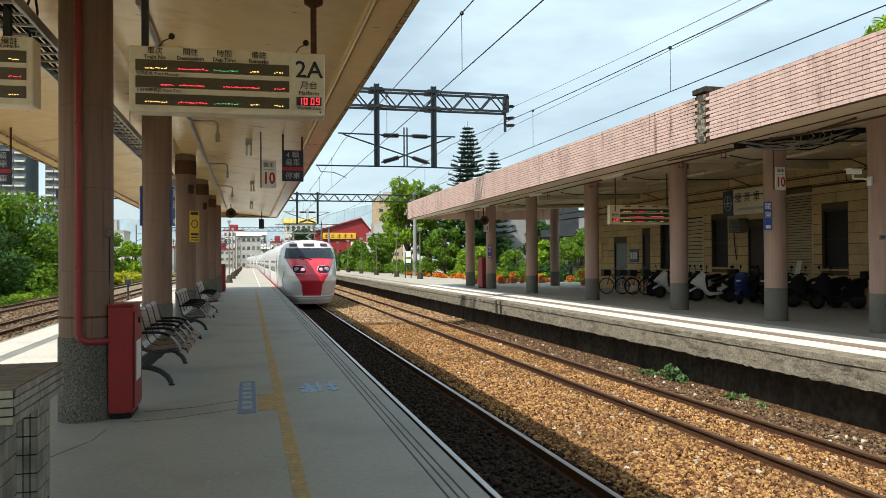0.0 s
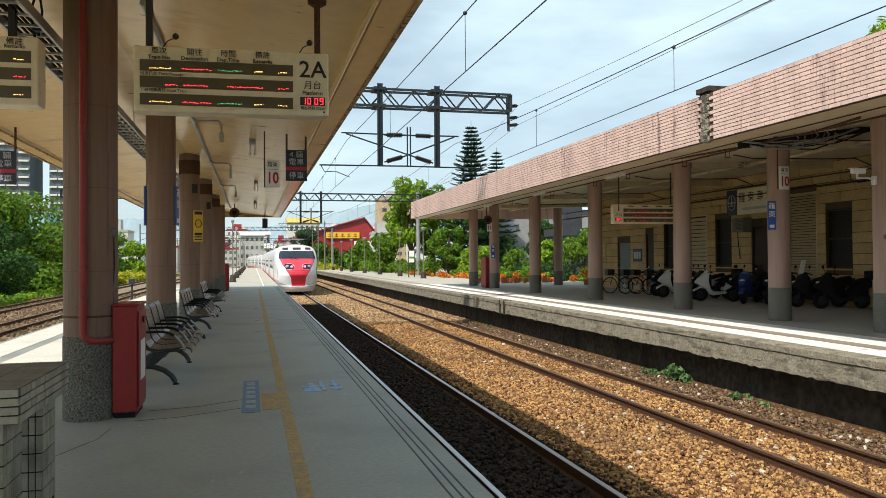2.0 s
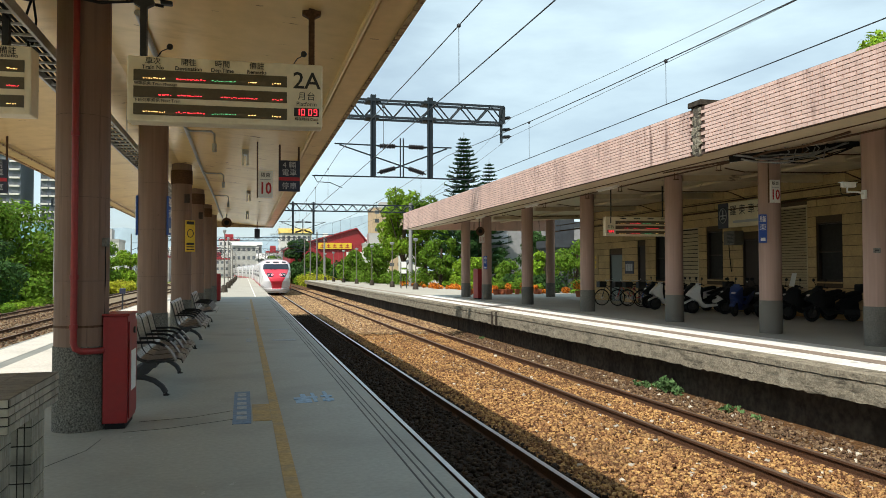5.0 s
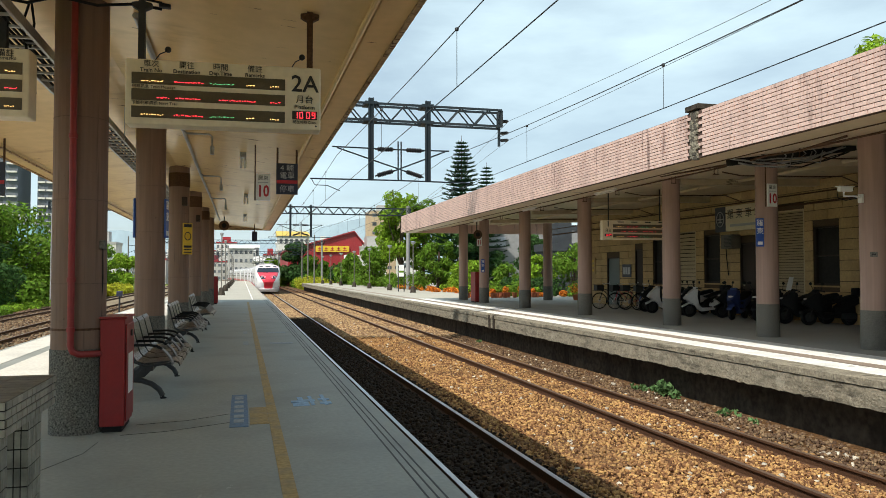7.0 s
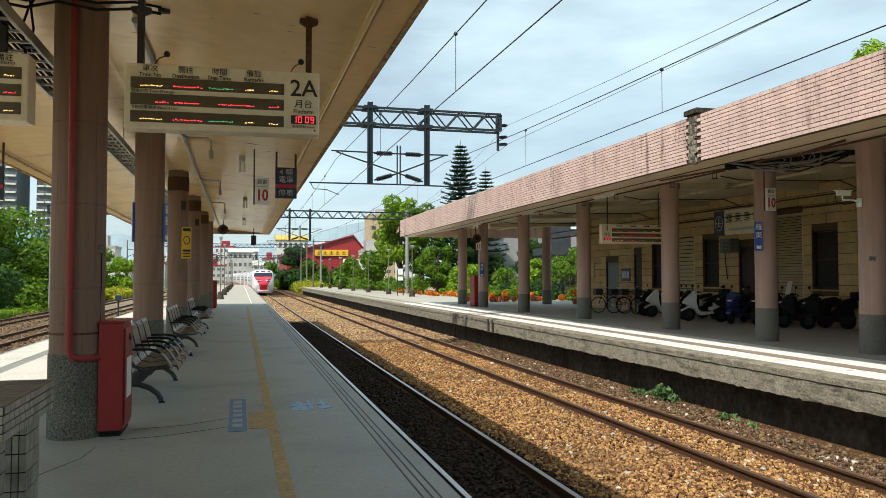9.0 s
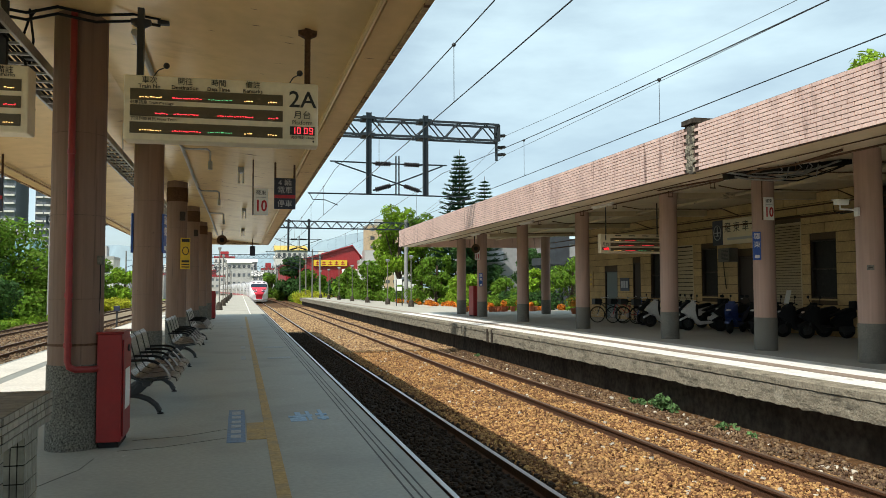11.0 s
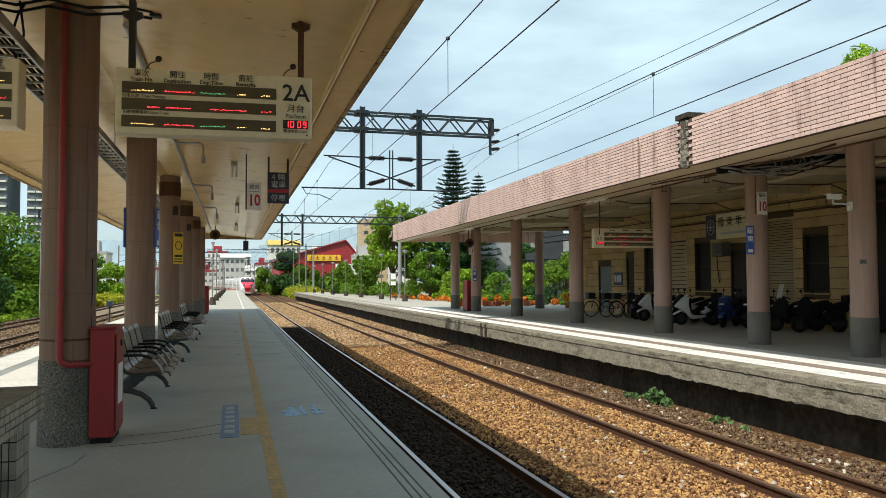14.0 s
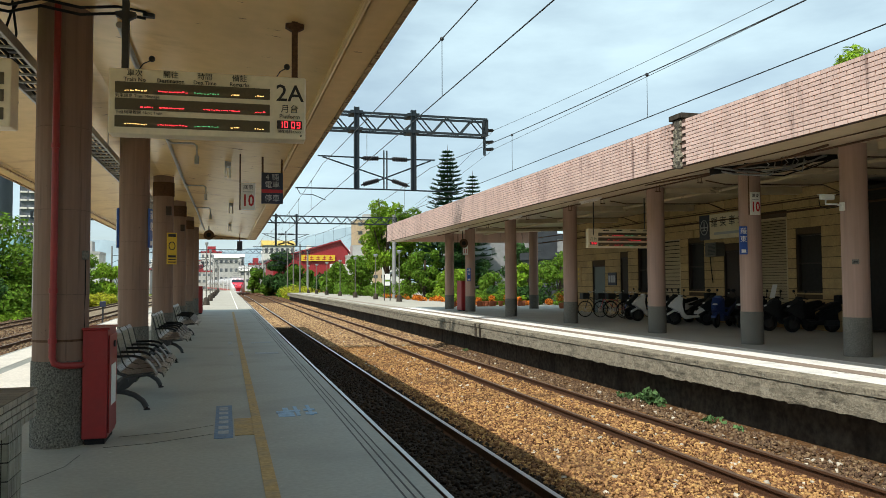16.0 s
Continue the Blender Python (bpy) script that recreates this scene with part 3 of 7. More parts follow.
def stones(name, count, x0, x1, y0, y1, size, mat, label, seed):
    """Loose stones, each an uneven lump, over a stretch of the bed; keeps clear of the rails."""
    rng = np.random.default_rng(seed)
    x, y = rng.uniform(x0, x1, count), y0 + (y1 - y0) * rng.uniform(0, 1, count) ** 1.6
    clear = np.ones(count, bool)
    for c in (LEFT_TRACK, RIGHT_TRACK):
        for s in (-0.566, 0.566):
            clear &= np.abs(x - c - s) > 0.075
    x, y = x[clear], y[clear]
    n = len(x)
    cube = np.array([(-1, -1, -1), (1, -1, -1), (1, 1, -1), (-1, 1, -1), (-1, -1, 1), (1, -1, 1), (1, 1, 1), (-1, 1, 1)], float)
    v = cube[None] * rng.uniform(0.55, 1.25, (n, 8, 3)) * (size * rng.uniform(0.5, 1.3, (n, 1, 1))) * rng.uniform(0.6, 1.1, (n, 1, 3))
    a, b = rng.uniform(0, math.tau, n), rng.uniform(-0.7, 0.7, n)
    ca, sa, cb, sb = np.cos(a)[:, None], np.sin(a)[:, None], np.cos(b)[:, None], np.sin(b)[:, None]
    v = np.stack([v[:, :, 0] * cb + v[:, :, 2] * sb, v[:, :, 1], -v[:, :, 0] * sb + v[:, :, 2] * cb], -1)
    v = np.stack([v[:, :, 0] * ca - v[:, :, 1] * sa, v[:, :, 0] * sa + v[:, :, 1] * ca, v[:, :, 2]], -1)
    v += np.stack([x, y, BED + rng.uniform(-0.012, 0.03, n)], -1)[:, None]
    quads = np.array([(0, 3, 2, 1), (4, 5, 6, 7), (0, 1, 5, 4), (1, 2, 6, 5), (2, 3, 7, 6), (3, 0, 4, 7)])
    f = (np.arange(n)[:, None, None] * 8 + quads[None]).reshape(-1)
    me = bpy.data.meshes.new(name)
    me.vertices.add(n * 8), me.loops.add(len(f)), me.polygons.add(len(f) // 4)
    me.vertices.foreach_set("co", v.reshape(-1)), me.loops.foreach_set("vertex_index", f)
    me.polygons.foreach_set("loop_start", np.arange(0, len(f), 4)), me.polygons.foreach_set("loop_total", np.full(len(f) // 4, 4))
    me.update(calc_edges=True)
    me.materials.append(M[mat])
    return tagged(new(name, me), label, "ballast", kind="stuff")


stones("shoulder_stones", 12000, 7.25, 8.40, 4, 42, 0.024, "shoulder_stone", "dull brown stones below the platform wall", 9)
stones("ballast_stones", 82000, 3.75, 7.45, 4, 30, 0.021, "stone", "rust-brown loose ballast stones around the rails", 1)
stones("ballast_stones_far", 26000, 3.7, 8.35, 29, 95, 0.036, "stone_far", "rust-brown loose ballast stones around the rails", 2)
stones("island_edge_stones", 7000, 1.5, 3.7, 42, 100, 0.045, "stone_far", "rust-brown loose ballast stones beside the island platform end", 6)
stones("oily_stones", 24000, 1.5, 3.8, 4, 42, 0.025, "shade_stone", "ballast stones under the stopping place, darkened for the canopy shade", 4)
stones("far_track_stones", 16000, -14.2, -6.6, 10, 62, 0.042, "shoulder_stone", "dull brown ballast stones along the far tracks", 12)
stones("pale_stones", 800, 4.0, 8.35, 5, 40, 0.030, "pale_stone", "scattered pale stones among the ballast", 3)

# ---------------------------------------------------------------- canopies
CAN_Y0, CAN_L, CAN_R = -40.0, 39.7, 39.0
bm = B()
prism(bm, [(-4.35, 3.60), (-4.0, 3.60), (-3.98, 3.63), (-1.46, 3.88), (1.05, 3.63), (1.07, 3.60), (1.35, 3.60), (1.35, 3.97), (-4.35, 3.97)], "y", CAN_Y0, CAN_L)
solid("ceiling_left", bm, "ceiling", "cream painted concrete canopy over the island platform", "canopy", kind="structure")
bm = B()
bx(bm, 1.352, 1.40, CAN_Y0, CAN_L + 0.04, 3.58, 3.98), bx(bm, -4.40, -4.352, CAN_Y0, CAN_L + 0.04, 3.58, 3.98)
bx(bm, -4.35, 1.35, CAN_L + 0.002, CAN_L + 0.05, 3.58, 3.98)
solid("trim_canopy_left", bm, "edge", "peeling brown edge of the island canopy", "trim", kind="structure")

bm = B()
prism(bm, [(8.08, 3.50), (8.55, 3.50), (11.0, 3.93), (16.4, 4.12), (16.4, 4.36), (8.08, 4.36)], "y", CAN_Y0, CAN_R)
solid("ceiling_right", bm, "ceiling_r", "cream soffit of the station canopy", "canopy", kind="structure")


def fascia():
    """Salmon tiles in running bond on the station canopy's edge, with a broken joint."""
    back = B()
    bx(back, 8.03, 8.078, CAN_Y0, CAN_R, 3.50, 4.365)
    body = solid("fascia", back, "mortar", "salmon brick tile fascia of the station canopy", "fascia", kind="structure")
    rows, ch, bl = 13, 0.0655, 0.235
    bm = B()
    bx(bm, -0.013, 0.013, -0.1095, 0.1095, -0.0268, 0.0268)
    unit = finish("brick", bm, "brick")
    near, verts, faces = 0, [], []
    for r in range(rows):
        z = 3.508 + ch * (r + 0.5)
        y = 3.0 + (bl / 2 if r % 2 else 0)
        while y < CAN_R - 0.1:
            if not 12.16 < y < 12.44:
                if 8.0 < y < 13.4 and near < 300:
                    ob = new("brick", unit)
                    ob.parent = body
                    ob.location = (8.022, y, z)
                    near += 1
                else:
                    i = len(verts)
                    j = random.Random(r * 1000 + int(y * 10)).uniform(-0.0015, 0.0015)
                    verts += [(x + j, y + b, z + c) for x in (8.009, 8.031) for b in (-0.1095, 0.1095) for c in (-0.0268, 0.0268)]
                    faces += [(i, i + 1, i + 3, i + 2), (i + 4, i + 6, i + 7, i + 5), (i, i + 4, i + 5, i + 1), (i + 2, i + 3, i + 7, i + 6), (i, i + 2, i + 6, i + 4), (i + 1, i + 5, i + 7, i + 3)]
            y += bl
    rest = new("brick_run", sheet("brick_run", verts, faces, "brick_far"))
    rest.parent = body
    rest["kind"] = "stuff"
    # end face of the fascia
    end = B()
    bx(end, 8.03, 16.3, CAN_R + 0.002, CAN_R + 0.05, 3.52, 4.365)
    part("end_panel", end, "brick", body)
    # broken joint: exposed rough concrete and a lid on the roof
    rnd = random.Random(8)
    bm, dark = B(), B()
    for k in range(190):
        y, z = 12.30 + 0.03 * math.sin(k * 0.09) + rnd.uniform(-0.10, 0.10), 3.50 + 0.83 * k / 190
        s = rnd.uniform(0.015, 0.045)
        bx(dark if rnd.random() < 0.45 else bm, 8.008 - rnd.uniform(0.0, 0.02), 8.06, y - s, y + s, z - 0.03, z + rnd.uniform(0.02, 0.06), 0.006)
    part("joint_crack", dark, "stained", body, "dark weathered concrete in the broken joint")
    part("broken_joint", bm, "concrete", body, "exposed rough grey concrete joint")
    bm = B()
    bx(bm, 8.03, 9.9, 12.2, 12.5, 4.366, 4.40, 0.01)
    bx(bm, 7.99, 10.1, 12.14, 12.56, 4.40, 4.50, 0.012)
    solid("joint_cover", bm, "dark_concrete", "dark slab covering the joint on the canopy roof", "cover")


fascia()


# unseen wall added behind the traveller to hold back light from there
bm = B()
bx(bm, -3.4, 0.2, -10.0, -9.7, 0.0, 3.62)
solid("wall_back", bm, "wall", "unseen plain ochre wall added to hold back light from behind", "wall", kind="structure")


# ---------------------------------------------------------------- columns
def column(name, at, height, r, base_h, base_mat, label, group, shaft_mat="column"):
    ob = thing(name, at, label, "column", group)
    bm = B()
    lathe(bm, [(r, base_h), (r, height)], 32 if shaft_mat == "column_worn" else 36)
    part("shaft", bm, shaft_mat, ob, smooth=shaft_mat != "column_worn")
    bm = B()
    lathe(bm, [(r + 0.008, 0.0), (r + 0.008, base_h - 0.012), (r + 0.004, base_h)], 36)
    part("base", bm, base_mat, ob, "grey pebble-dash column base", smooth=True)
    if shaft_mat == "column_worn":
        # joints left by the boards of the formwork
        for z in (1.31, 2.05, 2.78):
            bm = B()
            lathe(bm, [(r - 0.004, z), (r + 0.0022, z + 0.002), (r + 0.0022, z + 0.007), (r - 0.004, z + 0.009)], 32)
            part("board_joint", bm, "column_dirt", ob, "thin dark board joint round the shaft")
    return ob


LEFT_COLS = [7.45, 12.9, 18.6, 24.2, 29.8, 35.2]
for y in LEFT_COLS:
    column("column", (-1.42, y, 0), 3.90, 0.226, 0.74, "terrazzo", "round brown-pink streaked canopy column with a pebble-dash base", "island platform columns", "column_worn")
RIGHT_COLS = [(11.25, 11.55), (11.25, 14.5), (11.25, 18.4), (11.2, 23.7), (11.15, 29.2), (11.15, 34.6), (11.2, 40.5 - 2.2), (15.4, 37.0)]
for x, y in RIGHT_COLS:
    column("column", (x, y, 0), 3.99, 0.235, 0.72, "base_grey", "round pink concrete column with a grey base", "station canopy columns")


# ---------------------------------------------------------------- the train
def hull(z):
    """Half width of the car body at height z above the rail."""
    pts = [(0.25, 1.20), (0.5, 1.31), (0.95, 1.40), (2.2, 1.45), (2.8, 1.41), (3.1, 1.35), (3.3, 1.22), (3.45, 1.02), (3.53, 0.72), (3.56, 0.3)]
    for (z0, w0), (z1, w1) in zip(pts, pts[1:]):
        if z <= z1:
            k = max(0.0, (z - z0) / (z1 - z0))
            return w0 + (w1 - w0) * k
    return 0.3


def prow(z):
    """How far the middle of the nose lies behind its tip at height z."""
    pts = [(0.2, 0.50), (0.45, 0.30), (0.56, 0.30), (0.66, 0.36), (1.0, 0.22), (1.38, 0.02), (1.68, 0.05), (2.2, 0.55), (2.6, 1.10), (2.9, 1.55), (3.1, 1.90), (3.35, 2.4), (3.56, 3.0)]
    for (z0, w0), (z1, w1) in zip(pts, pts[1:]):
        if z <= z1:
            return w0 + (w1 - w0) * max(0.0, (z - z0) / (z1 - z0))
    return 3.0


NOSE = 3.9


def on_nose(s, z, out=0.0):
    """The nose's skin: s runs from -1 to 1 across, out lifts off it."""
    deep = (1 - max(0.0, 1 - abs(s) ** 3.6) ** 0.55)
    y = prow(z) + (NOSE - prow(z)) * deep
    return Vector((hull(z) * s * (1 + out * 0.5), y - out, z))


def nose_patch(bm, left, right, z0, z1, nu, nz, out=0.0):
    """A patch of the nose between two edges that are functions of height."""
    grid = []
    for i in range(nz + 1):
        z = z0 + (z1 - z0) * i / nz
        a, b = left(z), right(z)
        grid.append([bm.verts.new(on_nose(a + (b - a) * j / nu, z, out)) for j in range(nu + 1)])
    for i in range(nz):
        for j in range(nu):
            bm.faces.new((grid[i][j], grid[i][j + 1], grid[i + 1][j + 1], grid[i + 1][j]))
    return bm


def mask_edge(z):
    """Half width of the red face, wide under the screen and narrow at the foot."""
    pts = [(0.62, 0.31), (1.16, 0.33), (1.45, 0.42), (1.74, 0.54), (2.03, 0.64), (2.38, 0.75), (2.66, 0.83)]
    for (z0, w0), (z1, w1) in zip(pts, pts[1:]):
        if z <= z1:
            return w0 + (w1 - w0) * max(0.0, (z - z0) / (z1 - z0))
    return 0.9


def side_windows(car, y0, y1, step, z0=1.75, z1=2.45):
    bm = B()
    bx(bm, -0.03, 0.03, -0.62, 0.62, z0, z1, 0.02)
    me = finish("window", bm, "train_glass")
    for s in (-1, 1):
        y = y0
        while y < y1:
            ob = new("window", me)
            ob.parent = car
            ob.location = (s * 1.415, y, 0)
            y += step


def bogie(car, y):
    for dy in (-1.05, 1.05):
        for s in (-1, 1):
            bm = B()
            rod(bm, (s * 0.53, y + dy, 0.43), (s * 0.65, y + dy, 0.43), 0.43, n=20)
            part("wheel", bm, "dark_steel", car)
    bm = B()
    bx(bm, -0.85, 0.85, y - 1.6, y + 1.6, 0.35, 0.6, 0.04)
    part("bogie_frame", bm, "dark_steel", car)


def car_body(car, y0, y1, closed0=True):
    zs = [0.25, 0.5, 0.95, 2.2, 2.8, 3.1, 3.3, 3.45, 3.53, 3.56]
    outline = [(-hull(z), z) for z in zs] + [(hull(z), z) for z in reversed(zs)]
    bm = B()
    prism(bm, outline, "y", y0, y1)
    part("body", bm, "train_white", car, smooth=True)
    for s in (-1, 1):
        bm = B()
        bx(bm, s * 1.40 - 0.03, s * 1.40 + 0.03, y0 + 0.1, y1 - 0.1, 0.50, 0.98)
        part("waist_stripe", bm, "train_red", car, "broad red band low on the side")
        bm = B()
        bx(bm, s * 1.30 - 0.06, s * 1.30 + 0.06, y0 + 0.2, y1 - 0.2, 0.22, 0.49)
        part("skirt", bm, "train_grey", car, "grey under-floor skirt")
        for y in (y0 + 1.5, y1 - 1.5):
            bm = B()
            bx(bm, s * 1.43 - 0.02, s * 1.43 + 0.02, y - 0.42, y + 0.42, 0.95, 2.75, 0.03)
            part("door", bm, "train_grey", car, "grey sliding passenger door")
    bm = B()
    bx(bm, -0.8, 0.8, (y0 + y1) / 2 - 2, (y0 + y1) / 2 + 2, 3.5, 3.76, 0.06)
    part("roof_unit", bm, "train_grey", car)


def end_car():
    car = thing("train_end_car", (LEFT_TRACK, 42, RAIL), "white express train end car with a red nose mask", "train", "train cars")
    bm = B()
    nose_patch(bm, lambda z: -1.0, lambda z: 1.0, 0.62, 3.20, 48, 44)
    part("nose_shell", bm, "train_white", car, smooth=True)
    bm = B()
    nose_patch(bm, lambda z: -1.0, lambda z: 1.0, 3.11, 3.56, 48, 12, 0.012)
    part("nose_crown", bm, "train_pink", car, "pale pink crown of the nose", smooth=True)
    bm = B()
    nose_patch(bm, lambda z: -0.99, lambda z: 0.99, 0.2, 0.64, 40, 8)
    part("nose_skirt", bm, "train_white", car, "white lower skirt", smooth=True)
    bm = B()
    nose_patch(bm, lambda z: -mask_edge(z), mask_edge, 0.62, 2.66, 28, 34, 0.02)
    part("nose_mask", bm, "train_red", car, "bright red face tapering to the foot", smooth=True)
    bm = B()
    nose_patch(bm, lambda z: -0.82 + (z - 2.55) * 0.04, lambda z: 0.82 - (z - 2.55) * 0.04, 2.55, 3.10, 28, 10, 0.035)
    part("windscreen", bm, "train_glass", car, "wide dark curved windscreen", smooth=True)
    for s in (-1, 1):
        bm = B()
        rod(bm, on_nose(s * 0.12 - 0.1, 2.48, 0.06), on_nose(s * 0.12 - 0.48, 2.66, 0.06), 0.018, n=6)
        part("wiper", bm, "black", car)
        housing = B()
        lens_edge = lambda z: 0.20 * max(0.0004, 1 - abs((z - 1.98) / 0.22) ** 3) ** 0.5
        surround = B()
        nose_patch(surround, lambda z: s * 0.39 - lens_edge(z) * 1.07, lambda z: s * 0.39 + lens_edge(z) * 1.07, 1.775, 2.185, 12, 12, 0.026)
        part("lamp_surround", surround, "train_pink", car, "pale rim round the lamp cluster", smooth=True)
        nose_patch(housing, lambda z: s * (0.39 + 0.1 * (z - 1.98)) - lens_edge(z), lambda z: s * (0.39 + 0.1 * (z - 1.98)) + lens_edge(z), 1.79, 2.17, 12, 12, 0.034)
        lamp = part("headlight", housing, "train_glass", car, "dark lens cluster with a lit red tail lamp", smooth=True)
        bm = B()
        c = on_nose(s * 0.28, 1.97, 0.05)
        bmesh.ops.create_uvsphere(bm, u_segments=14, v_segments=8, radius=1, matrix=Matrix.Translation(c) @ Matrix.Diagonal((0.085, 0.04, 0.085, 1)))
        part("tail_lamp", bm, "tail", lamp, "glowing red tail lamp", smooth=True)
        bm = B()
        c = on_nose(s * 0.47, 1.98, 0.05)
        bmesh.ops.create_uvsphere(bm, u_segments=14, v_segments=8, radius=1, matrix=Matrix.Translation(c) @ Matrix.Diagonal((0.12, 0.03, 0.12, 1)))
        part("lens", bm, "train_grey", lamp, smooth=True)
        # curved cheek seam
        bm = B()
        pts = [on_nose(s * (0.39 + 0.44 * k / 10), 0.68 + 0.16 * (k / 10) ** 2, 0.012) for k in range(11)]
        pts += [on_nose(s * (0.83 + 0.07 * math.sin(k / 8 * 3.1)), 0.84 + 1.05 * k / 8, 0.012) for k in range(1, 9)]
        tube(bm, pts, 0.015, 5)
        part("cheek_seam", bm, "train_grey", car)
    bm = B()
    tube(bm, [on_nose(-0.5 + 0.1 * k, 1.70, 0.03) for k in range(11)], 0.012, 5)
    part("mask_seam", bm, "sign_red", car, "dark seam across the red face")
    bm = B()
    nose_patch(bm, lambda z: -0.9, lambda z: 0.9, 0.52, 0.58, 24, 2, 0.02)
    part("bumper_line", bm, "train_grey", car, "grey line above the skirt", smooth=True)
    for x, w in ((-0.72, 0.18), (0, 0.26), (0.72, 0.18)):
        bm = B()
        nose_patch(bm, lambda z: (x - w) / hull(z), lambda z: (x + w) / hull(z), 3.19, 3.36, 6, 4, 0.05)
        part("crown_lamp", bm, "rim", car, "dark lamp recess above the windscreen", smooth=True)
    car_body(car, NOSE - 0.02, 20.6)
    for s in (-1, 1):
        bm = B()
        bx(bm, s * 1.42 - 0.03, s * 1.42 + 0.03, 5.0, 5.8, 1.8, 2.5, 0.03)
        part("cab_window", bm, "train_glass", car)
    side_windows(car, 8.6, 17.8, 1.62)
    bogie(car, 4.4), bogie(car, 16.6)
    # folded current collector on the roof
    bm = B()
    for s in (-0.5, 0.5):
        rod(bm, (s, 7.5, 3.65), (s * 0.7, 8.9, 3.95), 0.03)
        rod(bm, (s * 0.7, 8.9, 3.95), (s, 7.3, 4.08), 0.03)
    rod(bm, (-0.8, 7.3, 4.1), (0.8, 7.3, 4.1), 0.03), bx(bm, -0.75, 0.75, 7.2, 9.3, 3.5, 3.67)
    for s in (-0.6, 0.6):
        rod(bm, (s, 9.2, 3.55), (s, 9.2, 3.85), 0.06)
    part("pantograph", bm, "house_grey", car, "folded grey pantograph")
    return car


def mid_car():
    car = thing("train_car", (LEFT_TRACK, 63, RAIL), "white express train car with dark windows and a red stripe", "train", "train cars")
    car_body(car, 0.0, 20.2)
    bm = B()
    bx(bm, -1.1, 1.1, -0.45, 0.02, 0.6, 3.4, 0.05)
    part("gangway", bm, "black", car, "black rubber gangway")
    side_windows(car, 3.2, 17.6, 1.62)
    bogie(car, 3.2), bogie(car, 17.0)
    return car


CARS = [(end_car(), 0.0)]
first = mid_car()
for car in (CARS[0][0], first):
    car.scale = (1.05, 1.0, 0.955)
CARS.append((first, 21.0))
for k in range(2, 8):
    CARS.append((copy_thing(first, pose(LEFT_TRACK, 60 + 21 * k, RAIL)), 21.0 + 20.65 * (k - 1)))


# ---------------------------------------------------------------- station building
WALL_X = 16.0
OPENINGS = [  # along the wall, height: first, last, sill, head
    (30.3, 31.5, 0.0, 2.1), (28.3, 28.95, 0.0, 2.4), (26.2, 27.5, 0.95, 2.75), (24.5, 25.9, 0.5, 2.95),
    (23.05, 24.0, 1.05, 2.76), (21.05, 21.96, 0.0, 2.4), (18.95, 20.35, 0.45, 3.3), (17.6, 18.6, 1.05, 2.74)]


def station_wall():
    """Backing wall with holes, faced with ochre blocks."""
    bm = B()
    cuts = sorted({16.9, 33.4, *[o[0] for o in OPENINGS], *[o[1] for o in OPENINGS]})
    for a, b in zip(cuts, cuts[1:]):
        hole = [o for o in OPENINGS if o[0] <= a and b <= o[1]]
        if hole:
            if hole[0][2] > 0:
                bx(bm, WALL_X, WALL_X + 0.3, a, b, 0.0, hole[0][2])
            bx(bm, WALL_X, WALL_X + 0.3, a, b, hole[0][3], 4.2)
        else:
            bx(bm, WALL_X, WALL_X + 0.3, a, b, 0.0, 4.2)
    bx(bm, WALL_X + 0.3, 26, 33.1, 33.4, 0.0, 4.2)
    bx(bm, WALL_X + 0.3, 26, 16.9, 17.2, 0.0, 4.2)
    bx(bm, 19.0, 19.3, -10, 16.9, 0, 4.2)
    bx(bm, 25.7, 26, 17.2, 33.1, 0, 4.2)
    wall = solid("wall_station", bm, "joint", "ochre stone-faced station wall with dark joints", "wall", kind="structure")
    meshes, course, count, z = {}, 0.292, 0, 0.0
    row = 0
    while z < 4.1:
        top = min(z + course, 4.15)
        spans, y = [], 16.9
        for a, b, lo, hi in sorted(OPENINGS):
            if lo < top - 0.05 and hi > z + 0.05:
                spans.append((y, a))
                y = b
        spans.append((y, 33.4))
        for a, b in spans:
            y = a
            first_len = 0.55 if row % 2 else 1.1
            while y < b - 0.03:
                length = min(first_len, b - y)
                first_len = 1.1
                if b - y - length < 0.2:
                    length = b - y
                key = (round(length, 2), round(top - z, 2))
                if key not in meshes:
                    bm = B()
                    bx(bm, -0.012, 0.012, 0.008, length - 0.008, 0.008, top - z - 0.008)
                    bmesh.ops.bevel(bm, geom=bm.edges[:], offset=0.004, segments=1, affect="EDGES")
                    meshes[key] = finish("stone_block", bm, "wall")
                ob = new("stone_block", meshes[key])
                ob.parent = wall
                ob.location = (WALL_X - 0.012, y, z)
                y += length
        z += course
        row += 1


bm = B()
bx(bm, 16.4, 26.4, -10, 33.8, 4.14, 4.36)
solid("ceiling_station", bm, "roof_grey", "flat grey roof of the station building", "roof", kind="structure")


def door_in_wall(name, o, mat, label):
    a, b, lo, hi = o
    d = thing(name, (WALL_X, (a + b) / 2, lo), label, "door", kind="structure")
    w, h = (b - a) / 2, hi - lo
    bm = B()
    bx(bm, 0.05, 0.1, -w + 0.05, w - 0.05, 0.01, h - 0.05, 0.004)
    leaf = part("leaf", bm, mat, d)
    bm = B()
    bx(bm, 0.0, 0.12, -w, -w + 0.05, 0, h), bx(bm, 0.0, 0.12, w - 0.05, w, 0, h), bx(bm, 0.0, 0.12, -w + 0.05, w - 0.05, h - 0.05, h)
    part("frame", bm, "dark_frame", d)
    bm = B()
    rod(bm, (0.02, w - 0.14, 1.0), (0.06, w - 0.14, 1.0), 0.025)
    part("handle", bm, "steel", leaf)


